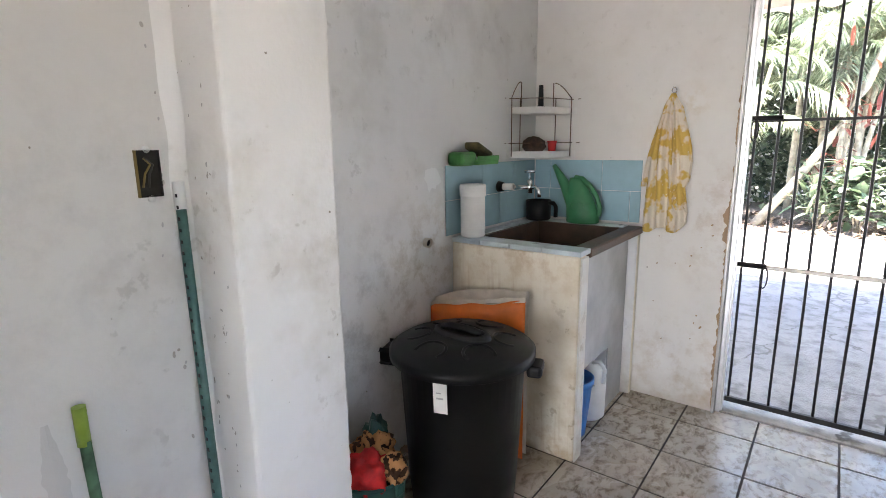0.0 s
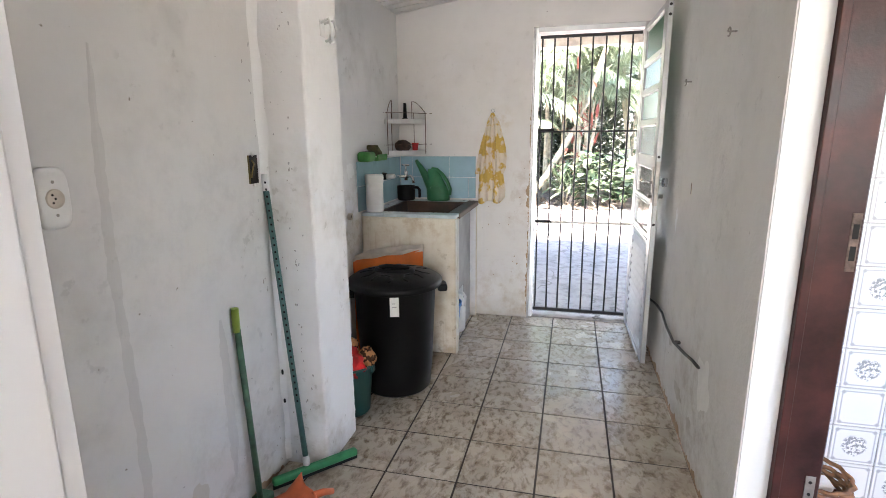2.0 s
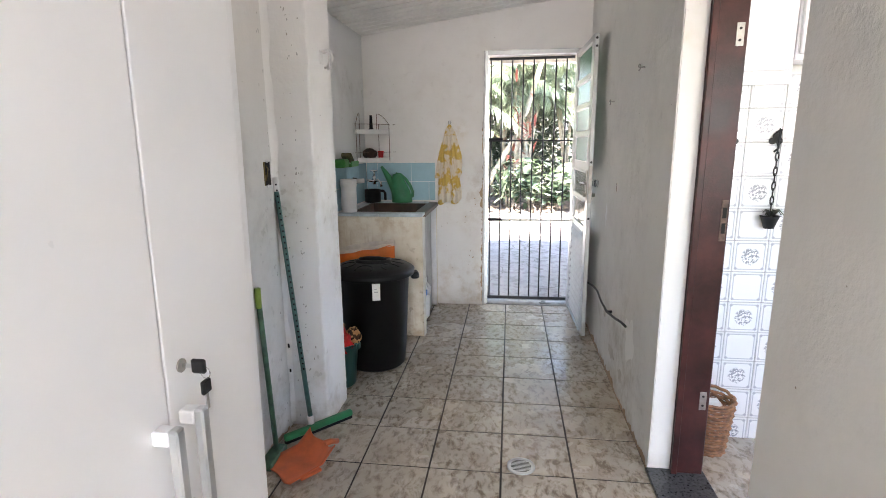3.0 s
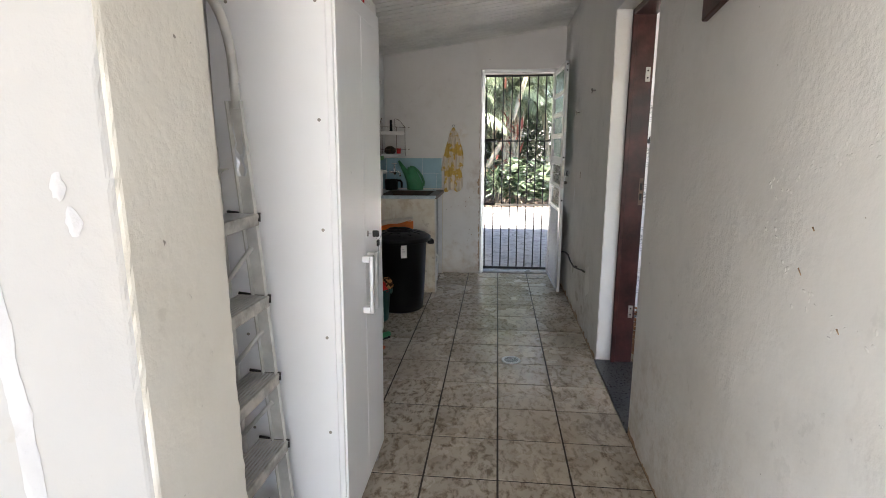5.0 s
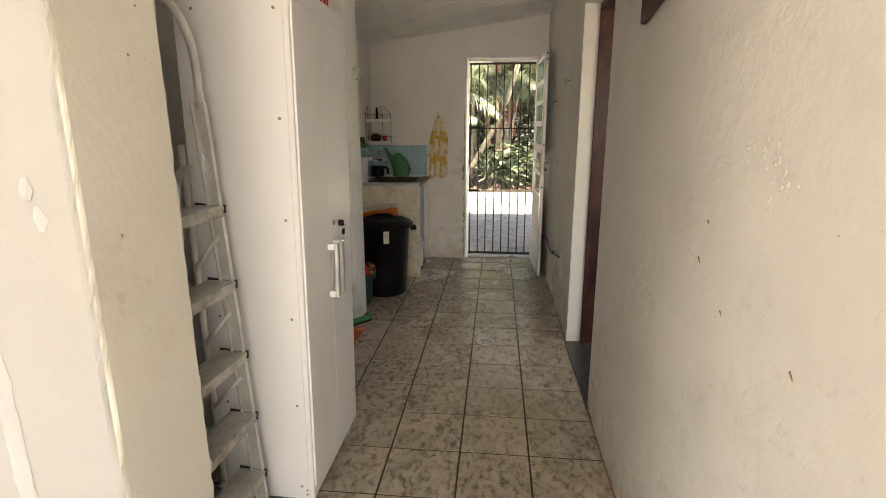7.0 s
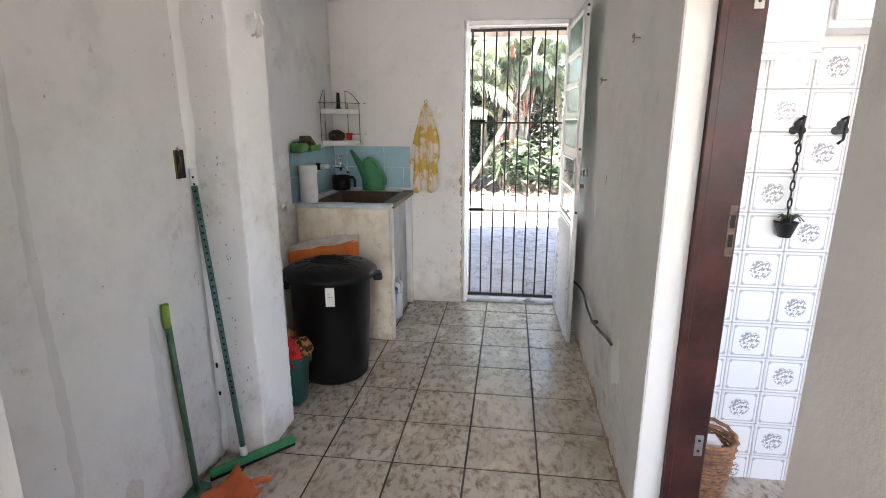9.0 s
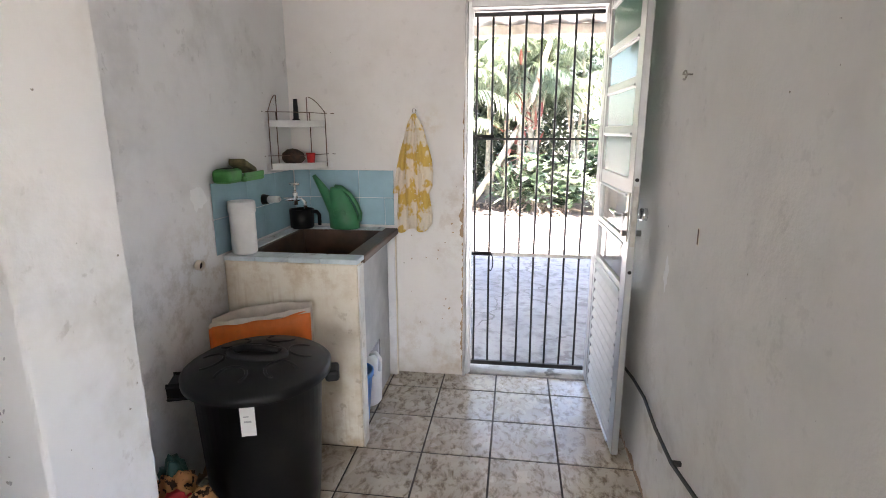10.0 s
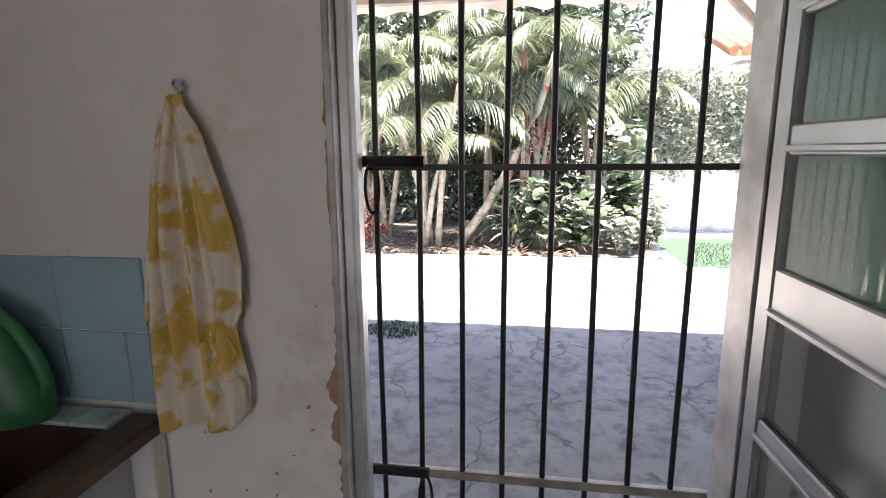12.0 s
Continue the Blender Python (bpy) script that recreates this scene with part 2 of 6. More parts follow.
def tube(bm, pts, r, n=8, r1=None, caps=True):
    """A round bar along a line of points."""
    pts = [Vector(q) for q in pts]
    r1 = r if r1 is None else r1
    rings = []
    up = Vector((0.0, 0.0, 1.0))
    for i, q in enumerate(pts):
        d = (pts[min(i + 1, len(pts) - 1)] - pts[max(i - 1, 0)]).normalized()
        ref = up if abs(d.z) < 0.9 else Vector((1.0, 0.0, 0.0))
        s = d.cross(ref).normalized()
        u = s.cross(d)
        rr = r + (r1 - r) * i / max(1, len(pts) - 1)
        rings.append([bm.verts.new(q + (s * math.cos(2 * math.pi * k / n) + u * math.sin(2 * math.pi * k / n)) * rr) for k in range(n)])
    for a, b in zip(rings, rings[1:]):
        for k in range(n):
            f = bm.faces.new((a[k], a[(k + 1) % n], b[(k + 1) % n], b[k]))
            f.smooth = True
    if caps:
        bm.faces.new(rings[0][::-1])
        bm.faces.new(rings[-1])
    return bm


def lathe(bm, prof, n=32, cx=0.0, cy=0.0, sx=1.0, sy=1.0):
    """Turn a profile of (radius, height) round the upright axis."""
    rings = []
    for r, z in prof:
        if r < 1e-5:
            rings.append([bm.verts.new((cx, cy, z))])
        else:
            rings.append([bm.verts.new((cx + sx * r * math.cos(2 * math.pi * k / n), cy + sy * r * math.sin(2 * math.pi * k / n), z)) for k in range(n)])
    for a, b in zip(rings, rings[1:]):
        for k in range(n):
            q = [a[k % len(a)], a[(k + 1) % len(a)], b[(k + 1) % len(b)], b[k % len(b)]]
            q = list(dict.fromkeys(q))
            if len(q) > 2:
                f = bm.faces.new(q)
                f.smooth = True
    return bm


def part(name, bm, material, parent=None, label=""):
    me = bpy.data.meshes.new(name)
    bmesh.ops.recalc_face_normals(bm, faces=bm.faces[:])
    bm.to_mesh(me)
    bm.free()
    me.materials.append(material)
    ob = new(name, me)
    if parent is not None:
        ob.parent = parent
    if label:
        tagged(ob, label)
    return ob


def thing(name, at, label, category, group="", rz=0.0):
    e = new(name)
    e.empty_display_size = 0.05
    e.matrix_basis = pose(*at, 0, 0, rz)
    return tagged(e, label, category, group)


def struct(name, bm, material, label, category):
    return tagged(part(name, bm, material), label, category, kind="structure")


# ---- structure ----
XR, XL, XN, YD = 0.50, -1.195, -1.345, 2.74
DX0, DX1, DTOP = -0.338, 0.428, 2.12
KY0, KY1, KTOP = -0.372, 0.48, 2.13
CEIL0, SLOPE = 2.265, 0.138


def ceil_z(x):
    return CEIL0 + SLOPE * (x + 1.35)


def sloped_wall(bm, x0, x1, y0, y1, z0=0.0, over=0.06):
    """A wall block whose top follows the ceiling."""
    bx(bm, x0, x1, y0, y1, z0, z0 + 0.1)
    for v in bm.verts[-8:]:
        if v.co.z > z0 + 0.05:
            v.co.z = ceil_z(v.co.x) + over
    return bm


def ragged_end(x0, x1, y0, y1, z1, seed, R=0.020, amp=1.0):
    """A plastered wall end whose two upright corners are worn and uneven."""
    bm = bmesh.new()
    n = int(z1 / 0.018)
    rows = []
    for k in range(n + 1):
        z = z1 * k / n
        ring = [(x0, y0)]
        for cy, sg, ph in ((y0, 1, 0.0), (y1, -1, 7.0)):
            q = R * (0.30 + 0.30 * amp * noise.noise(Vector((z * 6, seed, ph))) + 0.26 * amp * noise.noise(Vector((z * 31, seed, ph + 3))))
            q = max(0.0004, q)
            w = 0.0016 * noise.noise(Vector((z * 45, seed + 4, ph)))
            arc = [(x1 - R, cy), (x1 - 0.55 * R - 0.3 * q, cy + sg * (0.35 * q + w)), (x1 - q, cy + sg * q), (x1 - 0.35 * q - w, cy + sg * (0.55 * R + 0.3 * q)), (x1, cy + sg * R)]
            ring += arc if sg == 1 else arc[::-1]
        ring.append((x0, y1))
        rows.append([bm.verts.new((x, y, z)) for x, y in ring])
    m = len(rows[0])
    for a, b in zip(rows, rows[1:]):
        for i in range(m):
            j = (i + 1) % m
            f = bm.faces.new((a[i], a[j], b[j], b[i]))
            f.material_index = 1 if 3 <= i <= 8 else 0
    bm.faces.new(rows[0][::-1])
    bm.faces.new(rows[-1])
    return bm


# garden wall with the doorway through it
bm = bmesh.new()
sloped_wall(bm, XN - 0.15, DX0, YD, YD + 0.15)
sloped_wall(bm, DX1, XR + 0.25, YD, YD + 0.15)
sloped_wall(bm, DX0, DX1, YD, YD + 0.15, DTOP)
# unseen extensions added to block sun coming under the patio roof
bx(bm, XR + 0.25, 6.0, YD, YD + 0.15, 0, 2.6)
bx(bm, -4.5, XN - 0.15, YD, YD + 0.15, 0, 2.3)
struct("wall_north", bm, M_wall_n, "white plastered end wall with a garden doorway", "wall")
# wall behind the sink, and the wall beside the cupboard
struct("wall_west_nook", sloped_wall(bmesh.new(), XN - 0.15, XN, 0.965, YD), M_nook, "grey-white smudged plaster wall behind the sink", "wall")
bm = bmesh.new()
sloped_wall(bm, XL - 0.15, XL, -1.76, 0.667)
struct("wall_west", bm, M_wall, "grey-white unpainted-patched plaster wall", "wall")
# pier between the two
bm = ragged_end(XN - 0.15, -1.003, 0.667, 0.965, 2.36, 3.0, 0.010)
for f in bm.faces:
    f.material_index = 0
struct("pier", bm, M_pier, "white plastered pier with chipped edges", "pillar")
# corridor's other wall with the kitchen doorway
bm = bmesh.new()
sloped_wall(bm, XR, XR + 0.20, KY1, YD)
sloped_wall(bm, XR, XR + 0.20, -3.7, KY0)
# unseen stretch with an opening added for the east fill lamp
bx(bm, XR, XR + 0.20, -7.5, -6.0, 0, 2.7)
bx(bm, XR, XR + 0.20, -6.0, -3.7, 2.4, 2.7)
sloped_wall(bm, XR, XR + 0.20, KY0, KY1, KTOP)
struct("wall_east", bm, M_wall_r, "off-white rough plaster wall with damp stains", "wall")
struct("trim", box(XR + 0.004, XR + 0.088, KY1 - 0.006, KY1 - 0.001, 0.03, KTOP), M_reveal, "white painted doorway reveal", "reveal")
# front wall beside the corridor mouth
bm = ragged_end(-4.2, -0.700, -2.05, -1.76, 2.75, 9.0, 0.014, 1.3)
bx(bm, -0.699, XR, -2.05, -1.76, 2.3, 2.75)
# front toned darker, cream end lighter, to even out their light
struct("wall_south", bm, M_porch, "plastered outer wall, front darkened and cream end lightened to even the light", "wall").data.materials.append(plaster("lightened_cream_jamb", (0.80, 0.765, 0.69), (0.60, 0.54, 0.44), 0.15, 0.45))
# ceiling of boards, sloping
bm = bmesh.new()
y = -1.76
while y < YD - 0.001:
    bx(bm, XN, XR, y, min(YD, y + 0.089), 0, 0.016)
    y += 0.104
bx(bm, XN, XR, -1.76, YD, 0.0135, 0.04)
for v in bm.verts:
    v.co.z += ceil_z(v.co.x)
struct("ceiling", bm, M_ceil, "white board ceiling sloping across the passage", "ceiling")
# unseen porch roof and far sides, added to block and shape light
struct("porch_ceiling", box(-4.2, XR + 0.2, -7.5, -2.05, 2.75, 2.85), M_ceil, "added unseen porch ceiling that keeps the sun off", "ceiling")
bm = bmesh.new()
bx(bm, -4.2, -1.45, -7.65, -7.5, 0, 2.75)
bx(bm, -1.45, XR + 0.2, -7.65, -7.5, 2.4, 2.75)
struct("wall_porch_south", bm, M_porch, "added unseen porch wall whose wide opening shapes the light", "wall")
struct("wall_porch_west", bx(bx(bx(bmesh.new(), -4.35, -4.2, -7.65, -4.9, 0, 2.75), -4.35, -4.2, -2.6, -2.05, 0, 2.75), -4.35, -4.2, -4.9, -2.6, 2.4, 2.75), M_porch, "added unseen porch side wall with an opening for light", "wall")
struct("ground_west", box(-300, -4.2, -7.5, 2.885, -0.5, -0.071), M_low_bounce, "added unseen side yard ground", "ground")
# kitchen box; window openings out of view are added for fill lamps
bm = bmesh.new()
bx(bm, XR + 0.20, 3.2, 0.78, 0.90, 0, 2.6)
struct("wall_kitchen_north", bm, M_reveal, "kitchen wall behind the tiles", "wall")
bm = bmesh.new()
bx(bm, XR + 0.20, 1.1, -2.75, -2.6, 0, 2.6)
bx(bm, 2.7, 3.35, -2.75, -2.6, 0, 2.6)
bx(bm, 1.1, 2.7, -2.75, -2.6, 0, 1.0)
bx(bm, 1.1, 2.7, -2.75, -2.6, 2.1, 2.6)
struct("wall_kitchen_south", bm, M_reveal, "white kitchen wall with an added, unseen window opening", "wall")
bm = bmesh.new()
bx(bm, 3.2, 3.35, -2.6, -1.35, 0, 2.6)
bx(bm, 3.2, 3.35, -0.15, 0.90, 0, 2.6)
bx(bm, 3.2, 3.35, -1.35, -0.15, 0, 1.0)
bx(bm, 3.2, 3.35, -1.35, -0.15, 2.1, 2.6)
struct("wall_kitchen_east", bm, M_reveal, "white kitchen wall with an added, unseen window opening", "wall")
struct("kitchen_ceiling", box(XR + 0.20, 3.35, -2.75, 0.90, 2.6, 2.7), M_ceil, "white kitchen ceiling", "ceiling")
# floor bed
struct("floor", box(XN, XR + 0.001, -7.5, YD + 0.15, -0.12, -0.0035), M_grout, "floor bed with grey-brown grout joints", "floor")
struct("foundation", box(-4.2, 6.0, -7.5, 2.884, -0.5, -0.13), M_conc_shade, "plain concrete footing under the house", "footing")
struct("kitchen_floor", box(XR + 0.20, 3.2, -2.6, 0.78, -0.12, 0.012), M_tile, "grey marbled kitchen floor", "floor")
bm = box(XR - 0.008, XR + 0.23, KY0, KY1, -0.05, 0.014, bev=0.003)
struct("door_sill", bm, M_granite, "dark granite sill of the kitchen doorway", "sill")
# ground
struct("patio_slab", box(-4.5, 6.0, 2.886, 6.6, -0.2, -0.066, bev=0.004), M_conc_shade, "cracked concrete patio, toned darker for the roof's shade", "patio")
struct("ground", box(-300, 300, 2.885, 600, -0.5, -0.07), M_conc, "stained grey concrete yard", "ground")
struct("ground_east", box(6.0, 300, -7.5, 2.885, -0.5, -0.071), M_low_bounce, "added unseen side yard ground", "ground")
struct("ground_front", box(-300, 300, -600, -7.5, -0.5, -0.07), M_low_bounce, "added unseen front yard ground, toned down to cut bounce light", "ground")
# fill lamps added out of view to balance the walls' brightness
fill_lamp("kitchen_window_light", (3.27, -0.75, 1.55), (0.4, 0.05, 1.2), 1.1, 1.0, 0.12)
fill_lamp("kitchen_south_light", (1.9, -2.7, 1.55), (1.7, 0, 1.2), 1.5, 1.0, 0.50)
fill_lamp("porch_opening_light", (-0.45, -7.46, 1.25), (-0.40, 0, 1.2), 1.9, 2.2, 5.8)
fill_lamp("porch_east_light", (XR + 0.12, -4.85, 1.25), (-0.75, -1.6, 1.2), 2.1, 2.2, 4.2)
fill_lamp("porch_side_light", (-4.22, -3.75, 1.25), (0.5, -3.2, 1.2), 2.2, 2.2, 3.4)


# ---- more materials ----
M_glass, _nt, _p = base_mat("clear_glass", 0.05)
_p.inputs["Transmission Weight"].default_value = 1.0
_p.inputs["IOR"].default_value = 1.12
_p.inputs["Base Color"].default_value = (0.90, 0.92, 0.91, 1)
# green base colour paints in the garden's reflection
M_ribbed, _nt, _p = base_mat("ribbed_garden_tint_glass", 0.16, 0, 0.3)
_p.inputs["Transmission Weight"].default_value = 0.85
_p.inputs["IOR"].default_value = 1.45
_p.inputs["Base Color"].default_value = (0.36, 0.62, 0.47, 1)
M_blue = simple("blue_glaze", (0.34, 0.52, 0.60), 0.22, vary=0.07, scale=6, bump_s=0.03)
M_paleblue = simple("pale_blue_glaze", (0.55, 0.62, 0.64), 0.3, vary=0.15, scale=12, bump_s=0.05)
M_brown = simple("brown_stained_concrete", (0.085, 0.043, 0.025), 0.42, vary=0.5, scale=7, bump_s=0.2)
M_grey = simple("grey_render", (0.46, 0.455, 0.45), 0.8, vary=0.15, scale=5, bump_s=0.2)
M_chrome = simple("chrome", (0.78, 0.79, 0.80), 0.14, 1.0, vary=0.05, bump_s=0.01)
M_steel = simple("dull_steel", (0.35, 0.33, 0.30), 0.42, 0.8, vary=0.25, bump_s=0.08)
M_rust = simple("rusty_wire", (0.16, 0.105, 0.08), 0.6, 0.5, vary=0.5, scale=30, bump_s=0.2)
M_wplast = simple("white_plastic", (0.78, 0.77, 0.75), 0.4, vary=0.05, bump_s=0.03)
M_gcan = simple("green_plastic", (0.035, 0.20, 0.085), 0.4, vary=0.15, bump_s=0.04)
M_gsoap = simple("bright_green_plastic", (0.05, 0.24, 0.05), 0.45, vary=0.25, bump_s=0.05)
M_teal = simple("teal_metal_pole", (0.06, 0.145, 0.13), 0.4, 0.1, vary=0.2, scale=40, bump_s=0.05)
M_gpole = simple("green_pole", (0.045, 0.115, 0.06), 0.45, vary=0.4, scale=25, bump_s=0.08)
M_lime = simple("lime_plastic", (0.26, 0.38, 0.05), 0.4, vary=0.2)
M_ghead = simple("green_squeegee", (0.02, 0.20, 0.075), 0.45, vary=0.2)
M_orange = simple("orange_plastic", (0.60, 0.13, 0.045), 0.5, vary=0.15, bump_s=0.06)
M_sack = simple("orange_sack", (0.75, 0.17, 0.02), 0.42, vary=0.2, scale=6, bump_s=0.2, fine=60)
M_sackin = simple("sack_lining", (0.62, 0.55, 0.47), 0.6, vary=0.12)
M_bucket = simple("dark_green_plastic", (0.015, 0.075, 0.065), 0.42, vary=0.15)
M_redcloth = simple("red_cloth", (0.55, 0.025, 0.025), 0.9, vary=0.3, scale=18, bump_s=0.35, fine=260)
M_bluebot = simple("blue_plastic", (0.03, 0.20, 0.58), 0.35, vary=0.1)
M_red = simple("red_plastic", (0.55, 0.02, 0.02), 0.4, vary=0.15)
M_fibre = simple("brown_fibre", (0.05, 0.028, 0.018), 0.95, vary=0.6, scale=40, bump_s=0.8, fine=150)
M_wicker = simple("wicker", (0.28, 0.13, 0.06), 0.6, vary=0.4, scale=40, bump_s=0.3)
M_wire = simple("dark_cable", (0.03, 0.027, 0.025), 0.6, vary=0.3)
# near-black colour painting the shade inside holes, slots and gaps
M_hole = simple("painted_hole_dark", (0.012, 0.010, 0.008), 0.9, vary=0.4)
M_yel = simple("yellow_wire", (0.17, 0.12, 0.03), 0.5)
M_filler = plaster("white_filler", (0.86, 0.86, 0.86), (0.8, 0.8, 0.8), 0.1, 0.6)
M_bark = simple("pale_palm_trunk", (0.30, 0.26, 0.19), 0.85, vary=0.35, scale=9, bump_s=0.5, fine=50)
M_soil = simple("leaf_litter", (0.10, 0.078, 0.06), 0.95, vary=0.6, scale=14, bump_s=0.8, fine=30)
M_fibro = simple("fibre_cement", (0.50, 0.48, 0.45), 0.85, vary=0.25, scale=3, bump_s=0.2)
M_beam = simple("pale_timber", (0.46, 0.40, 0.34), 0.7, vary=0.3, scale=6, bump_s=0.2)
M_terra = simple("terracotta", (0.42, 0.17, 0.09), 0.8, vary=0.3, scale=6, bump_s=0.2)


def two_tone(name, a, b, scale, lo, hi, rough=0.9, relief=0.4):
    m, nt, p = base_mat(name, rough, 0, 0.2)
    n = noise_node(nt, scale, 2, 0.5, world_space=False)
    f = noise_node(nt, 300, 2, 0.5, world_space=False)
    w = noise_node(nt, 25, 4, 0.5, world_space=False)
    col = mix(nt, ramp(nt, n, lo, hi), a, b)
    col = mix(nt, ramp(nt, w, 0.3, 0.8, (0, 0, 0, 1), (0.3,) * 3 + (1,)), col, tuple(c * 0.6 for c in a))
    nt.links.new(col, p.inputs["Base Color"])
    bump(nt, p, f, relief, 0.003)
    return m




def towel_mat():
    """White towelling printed with two uneven yellow bands and small pale dots."""
    m, nt, p = base_mat("towelling", 0.9, 0, 0.2)
    n = noise_node(nt, 19, 2, 0.5, world_space=False)
    f = noise_node(nt, 300, 2, 0.5, world_space=False)
    sx = nt.nodes.new("ShaderNodeSeparateXYZ")
    nt.links.new(nt.nodes.new("ShaderNodeTexCoord").outputs["Object"], sx.inputs[0])
    k = nt.nodes.new("ShaderNodeMath")
    k.operation = "MULTIPLY_ADD"
    k.inputs[1].default_value, k.inputs[2].default_value = 26.2, 5.9
    nt.links.new(sx.outputs["Z"], k.inputs[0])
    c = nt.nodes.new("ShaderNodeMath")
    c.operation = "COSINE"
    nt.links.new(k.outputs[0], c.inputs[0])
    s = nt.nodes.new("ShaderNodeMath")
    s.operation = "MULTIPLY_ADD"
    s.inputs[1].default_value = 0.10
    nt.links.new(c.outputs[0], s.inputs[0])
    nt.links.new(n, s.inputs[2])
    col = mix(nt, ramp(nt, s.outputs[0], 0.44, 0.55), (0.78, 0.695, 0.58), (0.66, 0.45, 0.12))
    col = mix(nt, ramp(nt, noise_node(nt, 55, 1, 0.4, world_space=False), 0.70, 0.74), col, (0.78, 0.71, 0.58))
    nt.links.new(col, p.inputs["Base Color"])
    bump(nt, p, f, 0.4, 0.003)
    return m


M_towel = towel_mat()
M_leopard = two_tone("leopard_cloth", (0.50, 0.24, 0.10), (0.025, 0.012, 0.008), 42, 0.50, 0.54)


def leaf_mat(name, a, b, rough=0.45, trans=0.25):
    m, nt, p = base_mat(name, rough, 0, 0.4)
    g = nt.nodes.new("ShaderNodeNewGeometry")
    col = mix(nt, g.outputs["Random Per Island"], a, b)
    n = noise_node(nt, 3.0, 3)
    col = mix(nt, ramp(nt, n, 0.35, 0.7, (0, 0, 0, 1), (0.45,) * 3 + (1,)), col, tuple(c * 0.5 for c in a))
    nt.links.new(col, p.inputs["Base Color"])
    p.inputs["Transmission Weight"].default_value = 0.0
    tr = nt.nodes.new("ShaderNodeBsdfTranslucent")
    nt.links.new(col, tr.inputs["Color"])
    ms = nt.nodes.new("ShaderNodeMixShader")
    ms.inputs[0].default_value = trans
    nt.links.new(p.outputs[0], ms.inputs[1])
    nt.links.new(tr.outputs[0], ms.inputs[2])
    nt.links.new(ms.outputs[0], nt.nodes["Material Output"].inputs["Surface"])
    return m


M_palm = leaf_mat("palm_leaf", (0.085, 0.125, 0.065), (0.33, 0.37, 0.25), 0.28, 0.15)
M_leaf = leaf_mat("broad_leaf", (0.07, 0.12, 0.06), (0.36, 0.42, 0.30), 0.25, 0.15)
M_hedge = leaf_mat("hedge_leaf", (0.035, 0.06, 0.035), (0.14, 0.17, 0.11))
M_pale = leaf_mat("variegated_leaf", (0.12, 0.16, 0.10), (0.66, 0.68, 0.58))
M_redleaf = leaf_mat("red_leaf", (0.16, 0.04, 0.03), (0.34, 0.12, 0.08))
M_dry = leaf_mat("dry_leaf", (0.16, 0.12, 0.09), (0.42, 0.34, 0.27))
M_grass = leaf_mat("grass_blade", (0.022, 0.058, 0.03), (0.05, 0.095, 0.055))


M_frame = simple("weathered_aluminium", (0.42, 0.41, 0.40), 0.42, 0.6, vary=0.25, scale=12, bump_s=0.08)


